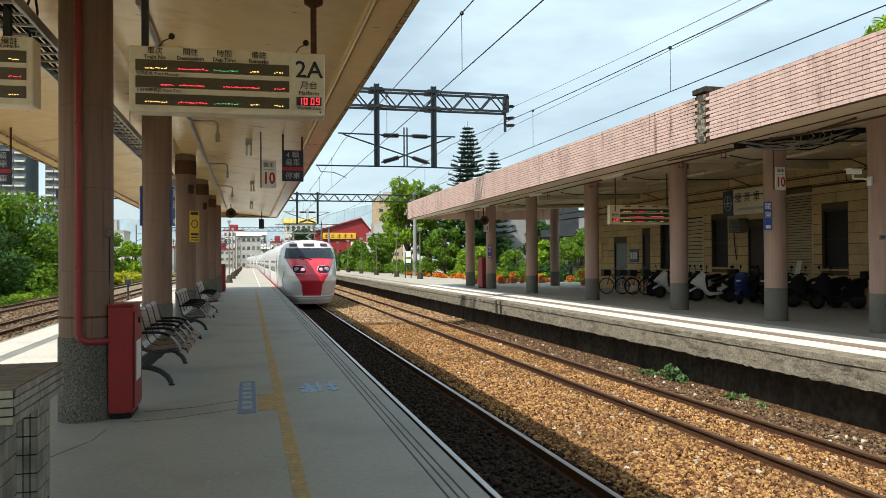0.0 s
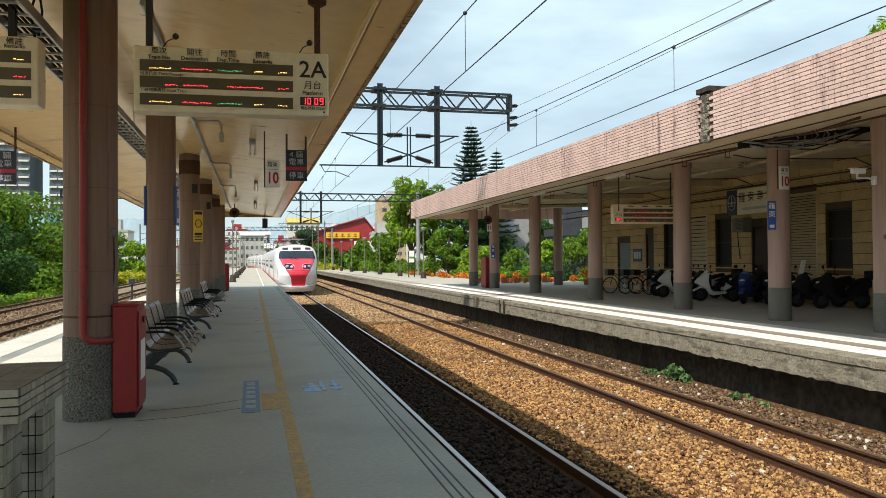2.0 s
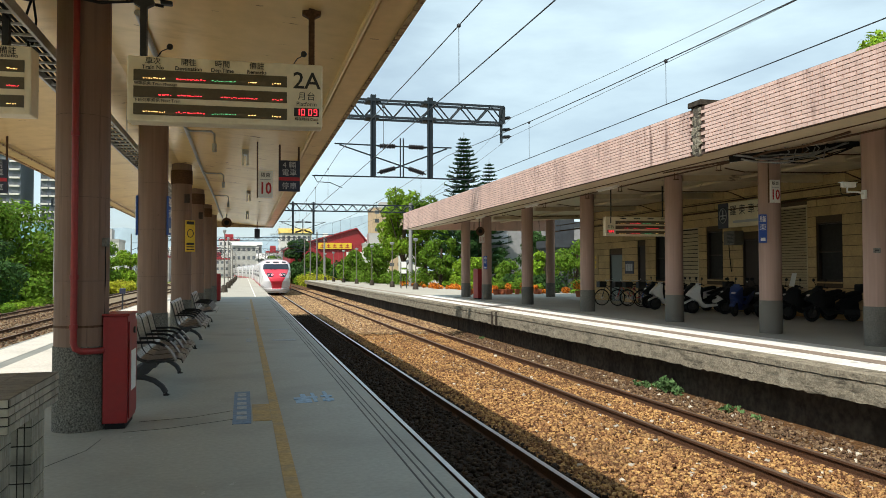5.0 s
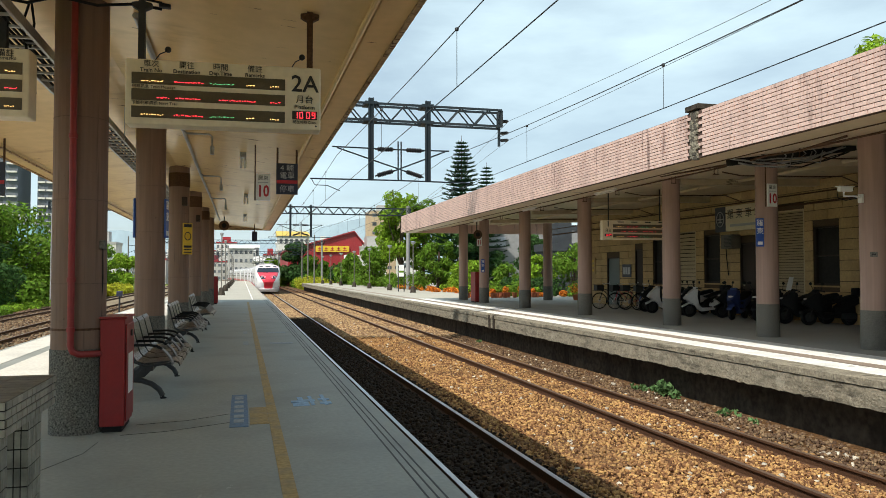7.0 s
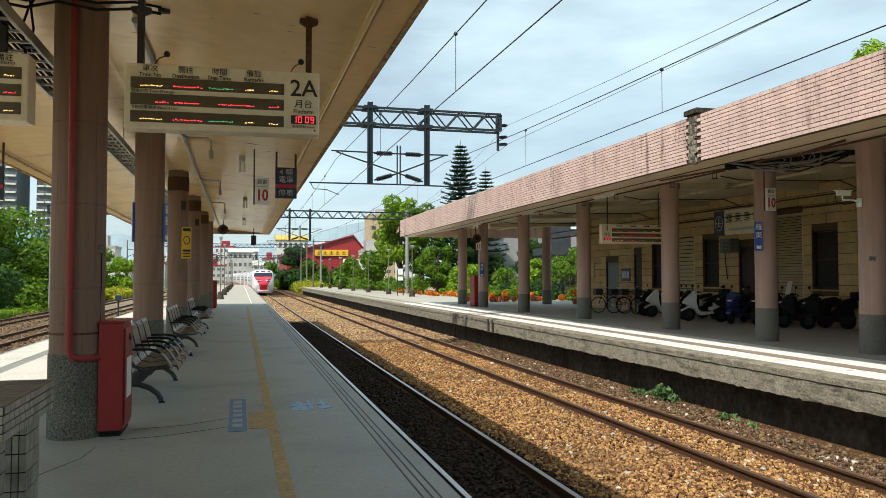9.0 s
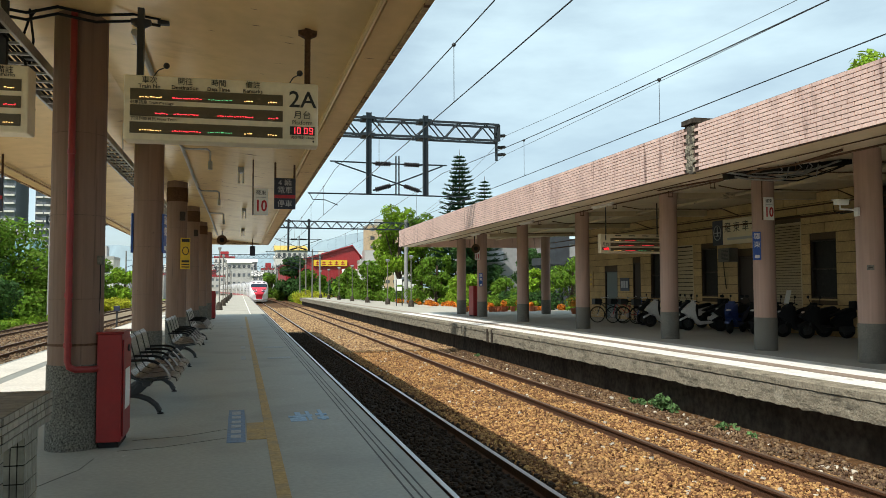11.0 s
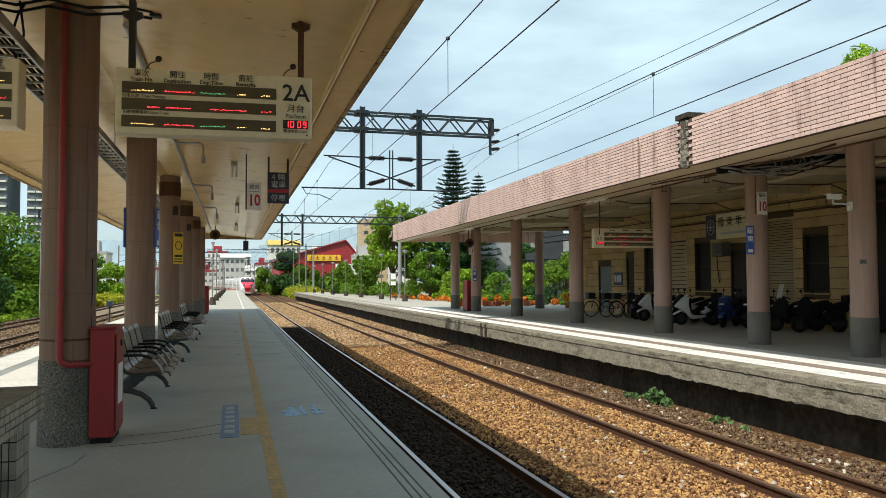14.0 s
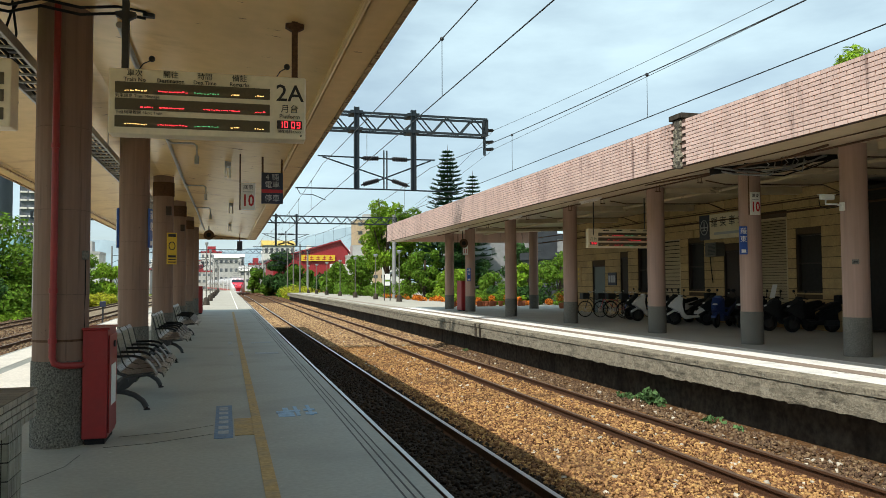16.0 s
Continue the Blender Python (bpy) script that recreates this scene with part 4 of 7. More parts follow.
def window_in_wall(name, o, label):
    a, b, lo, hi = o
    d = thing(name, (WALL_X, (a + b) / 2, lo), label, "window", kind="structure")
    w, h = (b - a) / 2, hi - lo
    for nm, z0, z1 in (("pane", 0.05, h * 0.5 - 0.02), ("pane", h * 0.5 + 0.02, h - 0.05)):
        bm = B()
        bx(bm, 0.12, 0.13, -w + 0.05, w - 0.05, z0, z1)
        part(nm, bm, "dark_glass", d)
    bm = B()
    bx(bm, 0.03, 0.16, -w, -w + 0.05, 0, h), bx(bm, 0.03, 0.16, w - 0.05, w, 0, h)
    for z in (0, h * 0.5 - 0.02, h - 0.05):
        bx(bm, 0.03, 0.16, -w + 0.05, w - 0.05, z, z + (0.04 if z else 0.05))
    part("window_frame", bm, "dark_frame", d)
    bm = B()
    bx(bm, -0.06, 0.03, -w - 0.05, w + 0.05, -0.05, -0.004)
    part("window_sill", bm, "wall", d)


def louvre_in_wall(name, o, step, label):
    a, b, lo, hi = o
    d = thing(name, (WALL_X, (a + b) / 2, lo), label, "louvre", kind="structure")
    w, h = (b - a) / 2, hi - lo
    bm = B()
    prism(bm, [(0.0, 0.0), (0.012, 0.0), (0.075, step * 0.84), (0.063, step * 0.84)], "y", -w + 0.04, w - 0.04)
    me = finish("slat", bm, "louvre")
    z = 0.05
    while z < h - step:
        ob = new("slat", me)
        ob.parent = d
        ob.location = (0.0, 0, z)
        z += step
    bm = B()
    bx(bm, -0.02, 0.14, -w, -w + 0.04, 0, h), bx(bm, -0.02, 0.14, w - 0.04, w, 0, h), bx(bm, -0.02, 0.14, -w + 0.04, w - 0.04, h - 0.05, h), bx(bm, -0.02, 0.14, -w + 0.04, w - 0.04, 0, 0.04)
    part("frame", bm, "louvre", d)
    bm = B()
    bx(bm, 0.2, 0.22, -w, w, 0, h)
    part("backing", bm, "dark_frame", d)


door_in_wall("door_1", OPENINGS[0], "grey_door", "grey-green painted steel door in the station wall")
door_in_wall("door_2", OPENINGS[1], "dark_frame", "narrow dark brown door in the station wall")
door_in_wall("door_3", OPENINGS[5], "dark_frame", "dark brown door under the station name board")
window_in_wall("window_1", OPENINGS[2], "dark window with brown frame in the station wall")
window_in_wall("window_2", OPENINGS[4], "tall dark window with brown frame in the station wall")
window_in_wall("window_3", OPENINGS[7], "tall dark window with brown frame in the station wall")
louvre_in_wall("window_4", OPENINGS[3], 0.145, "tan slatted louvre set in the station wall")
louvre_in_wall("window_5", OPENINGS[6], 0.082, "tall tan slatted louvre set in the station wall")

# dark glazed front of the hall next to the wall
hall = thing("hall_front", (16.3, 12.0, 0), "dark glazed front of the station hall", "window", kind="structure")
for k in range(4):
    bm = B()
    bx(bm, 0, 0.02, -4.9 + 2.45 * k + 0.05, -4.9 + 2.45 * (k + 1) - 0.05, 0.1, 3.9)
    part("pane", bm, "dark_glass", hall)
    bm = B()
    bx(bm, -0.04, 0.06, -4.9 + 2.45 * k - 0.05, -4.9 + 2.45 * k + 0.05, 0, 4.1)
    part("mullion", bm, "dark_frame", hall)

# conduits and beams under the station canopy
for x, z, r, mat in ((8.75, 3.525, 0.010, "rust"), (10.6, 3.82, 0.02, "rust"), (13.2, 3.93, 0.045, "ceiling_r"), (15.9, 3.72, 0.02, "rust"), (15.85, 3.42, 0.03, "rust")):
    bm = B()
    rod(bm, (x, 3, z), (x, 38.5, z), r, n=6)
    solid("conduit", bm, mat, "long conduit run under the station canopy", "conduit", "canopy conduits")
for y in (11.1, 14.5, 18.4, 23.7, 29.2, 34.6):
    bm = B()
    prism(bm, [(11.5, 3.80), (15.98, 3.90), (15.98, 4.10), (11.5, 3.96)], "y", y - 0.12, y + 0.12)
    solid("cross_beam", bm, "ceiling_r", "cream concrete beam under the station canopy", "beam", kind="structure")
for y in (13.4, 19.6, 25.5, 31.6):
    t = thing("tube_lamp", (9.9, y, 3.70), "white fluorescent tube lamp under the canopy", "lamp", "canopy tube lamps")
    bm = B()
    bx(bm, -0.05, 0.05, -0.62, 0.62, -0.02, 0.04, 0.01)
    part("tray", bm, "white", t)
    bm = B()
    rod(bm, (0, -0.58, -0.04), (0, 0.58, -0.04), 0.016)
    part("tube", bm, "white", t)


for y in (12.6, 15.4, 17.2, 20.2, 22.4, 26.0, 30.5):
    hanger = thing("pipe_hanger", (10.6, y, 3.82), "rusty strap hanger holding a conduit under the canopy", "hanger", "conduit hangers")
    for dx in (-0.05, 0.05):
        bm = B()
        rod(bm, (dx, 0, -0.12), (dx, 0, 0.12), 0.008, n=6)
        part("strap", bm, "rust", hanger)
    bm = B()
    bx(bm, -0.07, 0.07, -0.02, 0.02, -0.14, -0.12)
    part("cradle", bm, "rust", hanger)
for y in (12.2, 13.6, 16.6, 21.6, 27.2, 33.0):
    bm = B()
    tube(bm, [(11.6, y, 3.93), (12.2, y + 0.05, 3.86), (13.2, y, 3.88), (14.2, y + 0.04, 3.90), (15.2, y, 3.93), (15.9, y, 3.70)], 0.016, 6)
    solid("cross_conduit", bm, "rust", "thin rusty conduit crossing the station soffit", "conduit", "cross conduits")


def hanging_cables():
    """Loose tangle of cables and a dark trunk slung across the soffit by a column head."""
    rnd = random.Random(3)
    ob = thing("cable_bundle", (10.45, 12.7, 3.69), "sagging tangle of black and grey cables under the soffit", "cables")
    ob.matrix_world = pose(10.45, 12.7, 3.69, 0, -8, 0)
    bm = B()
    bx(bm, -1.45, 1.5, -0.07, 0.07, -0.03, 0.09, 0.01)
    part("trunking", bm, "black", ob, "dark cable trunking")
    for k in range(9):
        y, z, sag = rnd.uniform(-0.16, 0.12), rnd.uniform(-0.04, 0.12), rnd.uniform(0.04, 0.2)
        x0, x1 = rnd.uniform(-1.5, -0.6), rnd.uniform(0.5, 1.6)
        pts = [(x0 + (x1 - x0) * i / 8, y + rnd.uniform(-0.03, 0.03), z - sag * math.sin(i / 8 * math.pi) + rnd.uniform(-0.02, 0.02)) for i in range(9)]
        bm = B()
        tube(bm, pts, rnd.uniform(0.008, 0.02), 6)
        part("cable", bm, "black" if k % 3 else "galv", ob)
    for k, (x, z) in enumerate(((-0.35, -0.16), (0.1, -0.10), (0.35, -0.2))):
        bm = B()
        tube(bm, [(x, -0.12, 0.16), (x + 0.1, -0.16, 0.02), (x - 0.06, -0.14, z * 0.6), (x + 0.16, -0.15, z), (x + 0.3, -0.1, 0.05)], 0.012, 6)
        part("loose_end", bm, "galv", ob, "pale loose cable end")
    bm = B()
    tube(bm, [(-1.1, -2.6, 0.06), (-1.0, -1.4, 0.0), (-1.05, -0.6, 0.04), (-1.0, 0.0, 0.02), (-1.1, 3.0, 0.1)], 0.022, 6)
    part("cable", bm, "rust", ob)


hanging_cables()


# ---------------------------------------------------------------- signs
def plate(name, at, w, h, mat, label, rz=0, thick=0.03, group=""):
    ob = thing(name, at, label, "sign", group, rz=rz)
    bm = B()
    bx(bm, -w / 2, w / 2, -thick / 2, thick / 2, -h / 2, h / 2, 0.004)
    part("board", bm, mat, ob)
    return ob


def lit_digit(digit, parent, x, y, z, w, h):
    """One red digit of a clock, made of upright and level bars."""
    lit = {"0": "abcdef", "1": "bc", "9": "abcdfg"}[digit]
    t, u, v = 0.0055, w / 2, h / 2
    bars = {"a": (-u, u, v - t, v), "d": (-u, u, -v, -v + t), "g": (-u, u, -t / 2, t / 2), "f": (-u, -u + t, 0, v),
            "b": (u - t, u, 0, v), "e": (-u, -u + t, -v, 0), "c": (u - t, u, -v, 0)}
    bm = B()
    for key in lit:
        x0, x1, z0, z1 = bars[key]
        bx(bm, x + x0, x + x1, y - 0.001, y + 0.001, z + z0, z + z1)
    part("clock_digit", bm, "led_red", parent)


def departure_board(at, w, number, scale, mirrored=False):
    """Cream case with three brown display rows, headings, platform number and clock."""
    h = 0.54 * scale
    ob = thing("departure_board", at, "cream hanging departure board with brown display rows and red clock", "information board", "departure boards", rz=-2.5)
    bm = B()
    bx(bm, -w / 2, w / 2, -0.10, 0.10, -h / 2, h / 2, 0.012)
    part("case", bm, "offwhite", ob)
    side = 0.30 * scale
    x0, x1 = -w / 2 + 0.05 * scale, w / 2 - side
    if mirrored:
        x0, x1 = -w / 2 + side, w / 2 - 0.05 * scale
    f = -0.103
    rnd = random.Random(4 if not mirrored else 9)
    for k, z in enumerate((0.109, -0.026, -0.169)):
        bm = B()
        bx(bm, x0, x1, f - 0.004, f + 0.004, (z - 0.047) * scale, (z + 0.047) * scale)
        row = part("display_strip", bm, "panel", ob, "brown display strip with lit letters")
        slots = [(0.06, 0.2, "led_amber"), (0.27, 0.46, "led_red"), (0.5, 0.66, "led_green" if k != 1 else "led_red"), (0.74, 0.8, "led_amber"), (0.9, 0.96, "led_amber")]
        if k == 1:
            slots = [(0.16, 0.24, "led_red"), (0.28, 0.44, "led_red"), (0.56, 0.8, "led_red"), (0.9, 0.97, "led_red")]
        for a, b, m in slots:
            bm = B()
            u = a
            while u < b:
                hh = rnd.uniform(0.003, 0.008) * scale
                zz = (z - 0.028 + rnd.uniform(0, 0.006)) * scale
                uu = u + rnd.uniform(0.006, 0.016)
                bx(bm, x0 + (x1 - x0) * u, x0 + (x1 - x0) * min(uu, b), f - 0.009, f - 0.0045, zz, zz + hh)
                u = uu + rnd.uniform(0.002, 0.008)
            part("lit_text", bm, m, row)
    if number == "2A":
        for cn, en, x in (("車次", "Train No", -0.57), ("開往", "Destination", -0.29), ("時間", "Dep.Time", -0.02), ("備註", "Remarks", 0.26)):
            lettering("heading", cn, 0.062, "ink", ob, (x - 0.02, f - 0.002, 0.228))
            lettering("heading", en, 0.046, "ink", ob, (x - 0.02, f - 0.002, 0.177), bold=0.0006)
        lettering("heading", "列車訊息 Train Message", 0.034, "ink", ob, (x0, f - 0.002, 0.040), align="LEFT")
        lettering("heading", "下班列車資訊 Next Train", 0.034, "ink", ob, (x0, f - 0.002, -0.096), align="LEFT")
        lettering("platform_number", "2A", 0.20, "ink", ob, (w / 2 - 0.135, f - 0.002, 0.12), bold=0.002)
        lettering("platform_word", "月台", 0.075, "ink", ob, (w / 2 - 0.135, f - 0.002, -0.012))
        lettering("platform_word", "Platform", 0.05, "ink", ob, (w / 2 - 0.135, f - 0.002, -0.075))
        cx = w / 2 - 0.135
    elif number == "1":
        lettering("platform_number", "1", 0.22 * scale, "ink", ob, (-w / 2 + 0.17, f - 0.002, 0.16 * scale), bold=0.006)
        lettering("platform_word", "月台", 0.10 * scale, "ink", ob, (-w / 2 + 0.17, f - 0.002, -0.02 * scale))
        cx = -w / 2 + 0.17
        bm = B()
        for k in range(4):
            bx(bm, -0.6 + k * 0.45, -0.4 + k * 0.45, f - 0.003, f - 0.001, 0.21 * scale, 0.235 * scale)
        part("heading", bm, "ink", ob)
    else:
        cx = None
        lettering("heading", "備註", 0.062, "ink", ob, (w / 2 - 0.17, f - 0.002, 0.225))
        lettering("heading", "Remarks", 0.043, "ink", ob, (w / 2 - 0.17, f - 0.002, 0.188))
    if cx is not None:
        bm = B()
        zc = -0.145 * scale
        bx(bm, cx - 0.105 * scale, cx + 0.105 * scale, f - 0.004, f + 0.004, zc - 0.036 * scale, zc + 0.036 * scale)
        clock = part("clock_window", bm, "ink", ob, "black clock window with red digits")
        for k, digit in enumerate("1009"):
            lit_digit(digit, clock, cx + (-0.074 + 0.045 * k + (0.014 if k > 1 else 0)) * scale, f - 0.006, zc, 0.029 * scale, 0.054 * scale)
        if number == "2A":
            lettering("heading", "現在時刻 Clock", 0.03, "ink", ob, (cx, f - 0.002, -0.205))
            bm = B()
            rod(bm, (w / 2 - 0.04, f - 0.004, -0.235), (w / 2 - 0.04, f + 0.004, -0.235), 0.008)
            part("screw", bm, "ink", ob)
    return ob


board = departure_board((-0.15, 6.7, 2.90), 1.58, "2A", 1.0)
for x, r in ((0.70, 0.025), (-0.68, 0.026)):
    bm = B()
    prism(bm, [(x - r, 0.272), (x + r, 0.272), (x + r, 0.70), (x + 0.08, 0.73), (x + 0.08, 0.76), (x + r, 0.77), (x + r, 0.86), (x - r, 0.86), (x - r, 0.77), (x - 0.08, 0.76), (x - 0.08, 0.73), (x - r, 0.70)], "y", -0.03, 0.03)
    part("hanger", bm, "rust" if x > 0 else "dark_steel", board, "rusty steel hanger")
for x in (-0.62, 0.52):
    bm = B()
    tube(bm, [(x, 0.1, 0.27), (x + 0.06, 0.14, 0.38), (x + 0.12, 0.2, 0.43)], 0.005, 5)
    bmesh.ops.create_uvsphere(bm, u_segments=8, v_segments=6, radius=0.028, matrix=Matrix.Translation((x + 0.12, 0.2, 0.44)))
    part("microphone", bm, "ink", board)
left_board = departure_board((-2.42, 6.7, 2.90), 1.58, "", 1.0, mirrored=True)
for x in (-0.6, 0.55):
    bm = B()
    bx(bm, x, x + 0.05, -0.03, 0.03, 0.272, 0.82)
    part("hanger", bm, "dark_steel", left_board)
right_board = departure_board((11.58, 21.0, 2.71), 2.15, "1", 1.08, mirrored=True)
for x in (-0.85, 0.85):
    bm = B()
    rod(bm, (x, 0, 0.29), (x, 0, 1.27), 0.02)
    part("hanger", bm, "dark_steel", right_board)


def number_sign(at, number, w=0.245, h=0.5, drop=0.6):
    ob = plate("platform_number_sign", at, w, h, "white", "white plate with the station name and a red number", group="number signs")
    lettering("name", "羅東", w * 0.36, "ink", ob, (0, -0.018, h * 0.33))
    bm = B()
    bx(bm, -w * 0.36, w * 0.36, -0.019, -0.016, h * 0.155, h * 0.185)
    part("small_print", bm, "sign_grey", ob)
    lettering("number", number, h * 0.60, "sign_red", ob, (0, -0.018, -h * 0.17), stretch=0.75, bold=0.007)
    bm = B()
    rod(bm, (-w * 0.56, 0.03, -h / 2), (-w * 0.56, 0.03, h / 2 + drop), 0.012)
    part("hanging_rod", bm, "rust", ob)
    return ob


number_sign((11.16, 14.2, 3.10), "10", drop=0.6)
number_sign((0.35, 14.0, 2.95), "10", w=0.25, h=0.48, drop=0.56)
number_sign((10.82, 34.3, 2.93), "11", drop=0.75)


def stop_sign(at):
    ob = plate("stop_sign", at, 0.38, 0.56, "sign_navy", "navy plate with pale lettering and a dark red band", group="stop signs")
    lettering("lettering", "4 輛", 0.135, "sign_grey", ob, (0, -0.018, 0.19))
    lettering("lettering", "電車", 0.135, "sign_grey", ob, (0, -0.018, 0.055))
    lettering("lettering", "停車", 0.135, "sign_grey", ob, (0, -0.018, -0.19))
    bm = B()
    bx(bm, -0.185, 0.185, -0.019, -0.0155, -0.085, -0.025)
    part("band", bm, "sign_red", ob)
    for x in (-0.17, 0.17):
        bm = B()
        rod(bm, (x, 0.02, -0.28), (x, 0.02, 0.95), 0.018)
        part("hanging_rod", bm, "rust", ob)


stop_sign((0.77, 14.0, 3.11))
stop_sign((-4.0, 14.0, 2.97))

# brown steel collars at the heads of three columns
for y in LEFT_COLS[2:5]:
    bm = B()
    lathe(bm, [(0.238, 0), (0.238, 0.32)], 30, (-1.42, y, 3.40))
    solid("column_collar", bm, "rust", "brown steel collar at the head of a column", "collar", "column collars")


# blue station name plates on columns
def name_plate(at, rz, label="narrow blue enamel plate with the white station name"):
    ob = plate("name_plate", at, 0.17, 0.62, "sign_blue", label, rz=rz, group="name plates")
    for k, ch in enumerate("羅東"):
        lettering("lettering", ch, 0.15, "white", ob, (0, -0.0185, 0.20 - 0.18 * k))
    bm = B()
    bx(bm, -0.05, 0.05, -0.019, -0.016, -0.27, -0.2)
    part("small_print", bm, "white", ob)


name_plate((10.93, 14.32, 2.29), -18)
name_plate((-1.18, 12.88, 2.28), 80)
name_plate((-1.66, 12.88, 2.28), -80)
name_plate((11.0, 34.35, 1.75), -10)
yel = plate("notice_sign", (-1.22, 18.42, 2.2), 0.22, 0.72, "sign_yellow", "yellow notice with black print on a column", rz=25)
for z, h in ((0.30, 0.07), (-0.18, 0.05), (-0.25, 0.025), (-0.31, 0.025)):
    bm = B()
    bx(bm, -0.09, 0.09, -0.019, -0.016, z - h / 2, z + h / 2)
    part("print_bar", bm, "ink", yel)
bm = B()
tube(bm, [(0.07 * math.cos(a / 16 * math.tau), -0.02, 0.06 + 0.09 * math.sin(a / 16 * math.tau)) for a in range(17)], 0.01, 5)
part("ring_symbol", bm, "ink", yel)

# station name board on the wall
st = thing("station_name_board", (15.88, 21.75, 3.23), "cream station name board with a navy emblem panel", "sign")
bm = B()
bx(bm, -0.05, 0.05, -1.3, 0.75, -0.42, 0.42, 0.008)
part("board", bm, "offwhite", st)
bm = B()
bx(bm, -0.056, 0.05, 0.752, 1.32, -0.42, 0.42, 0.004)
emb = part("emblem_panel", bm, "sign_navy", st, "navy panel with a pale round emblem")
bm = B()
tube(bm, [(-0.062, 1.035 + 0.2 * math.cos(a / 24 * math.tau), 0.25 * math.sin(a / 24 * math.tau)) for a in range(25)], 0.014, 5)
bx(bm, -0.064, -0.057, 0.85, 1.22, -0.018, 0.018), bx(bm, -0.064, -0.057, 0.93, 1.14, -0.12, -0.09), bx(bm, -0.064, -0.057, 1.015, 1.055, -0.1, 0.2)
part("emblem", bm, "sign_grey", emb)
for k, ch in enumerate("羅東車站"):
    lettering("lettering", ch, 0.36, "ink", st, (-0.053, 0.48 - 0.47 * k, 0.12), rot=(90, 0, -90))
bm = B()
bx(bm, -0.055, -0.05, -1.1, 0.5, -0.28, -0.2)
part("small_print", bm, "sign_grey", st)


# ---------------------------------------------------------------- fixtures
def bullet_camera(at, rz):
    ob = thing("security_camera", at, "white bullet security camera on a wall bracket", "camera", "security cameras", rz=rz)
    bm = B()
    bx(bm, -0.26, 0.02, -0.045, 0.045, -0.04, 0.045, 0.015), bx(bm, -0.30, 0.04, -0.055, 0.055, 0.045, 0.058, 0.005)
    part("housing", bm, "white", ob)
    bm = B()
    rod(bm, (0.02, 0, 0), (0.035, 0, 0), 0.04)
    part("lens", bm, "black", ob)
    bm = B()
    tube(bm, [(-0.15, 0, -0.05), (-0.15, 0, -0.12), (0.1, 0, -0.12), (0.22, 0, -0.15)], 0.018, 6), bx(bm, 0.2, 0.24, -0.05, 0.05, -0.24, -0.08)
    part("bracket", bm, "white", ob)
    bm = B()
    tube(bm, [(-0.3, 0, -0.05), (-0.28, 0, -0.16), (-0.1, 0.02, -0.2), (0.15, 0.02, -0.16)], 0.008, 5)
    part("cable", bm, "black", ob)


bullet_camera((10.76, 11.55, 2.93), 0)


def loudspeaker(at, drop, label="brown round loudspeaker under the canopy"):
    ob = thing("loudspeaker", at, label, "loudspeaker", "loudspeakers")
    bm = B()
    rod(bm, (0, -0.16, 0), (0, 0.12, 0), 0.21, 0.11, n=20)
    part("horn", bm, "rust", ob)
    bm = B()
    rod(bm, (0, -0.175, 0), (0, -0.162, 0), 0.10, n=20)
    part("grille", bm, "black", ob)
    bm = B()
    rod(bm, (0, 0, 0.1), (0, 0, drop), 0.02)
    part("bracket", bm, "dark_steel", ob)


loudspeaker((10.6, 34.0, 3.2), 0.72), loudspeaker((-0.74, 33.5, 3.42), 0.42)

# air conditioner beside the door under the name board
ac = thing("air_conditioner", (15.75, 22.2, 2.22), "old beige window air conditioner in the wall", "air conditioner")
bm = B()
bx(bm, -0.12, 0.24, -0.3, 0.3, 0, 0.46, 0.015)
part("casing", bm, "base_grey", ac)
for k in range(8):
    bm = B()
    bx(bm, -0.13, -0.122, -0.26, 0.1, 0.06 + k * 0.045, 0.08 + k * 0.045)
    part("grille_slat", bm, "dark_steel", ac)
bm = B()
tube(bm, [(0.1, 0.32, 0.1), (0.15, 0.36, -0.3), (0.18, 0.30, -0.9)], 0.015, 6)
part("hose", bm, "black", ac)

column_plate = plate("column_plate", (11.083, 11.378, 1.74), 0.12, 0.09, "base_grey", "small grey plate screwed to a column", rz=-44, thick=0.02)
bm = B()
bx(bm, -0.035, 0.035, -0.014, -0.0105, -0.015, 0.015)
part("print_bar", bm, "ink", column_plate)

# small posters
for y, z, w, h in ((29.6, 1.5, 0.75, 0.55),):
    p = plate("poster", (15.95, y, z), w, h, "sign_navy", "dark framed notice with pale rectangles on the wall", rz=-90)
    for k in range(3):
        bm = B()
        bx(bm, -0.3 + 0.21 * k, -0.13 + 0.21 * k, -0.02, -0.016, -0.15, 0.15)
        part("picture", bm, "sign_grey", p)
p = plate("wall_label", (15.95, 32.8, 1.75), 0.4, 0.75, "wall", "small ochre plate with pale symbols on the wall", rz=-90)
bm = B()
for k in range(3):
    bmesh.ops.create_uvsphere(bm, u_segments=10, v_segments=6, radius=0.07, matrix=Matrix.Translation((0, -0.02, 0.22 - k * 0.22)) @ Matrix.Diagonal((1, 0.1, 1, 1)))
part("symbol", bm, "sign_yellow", p)


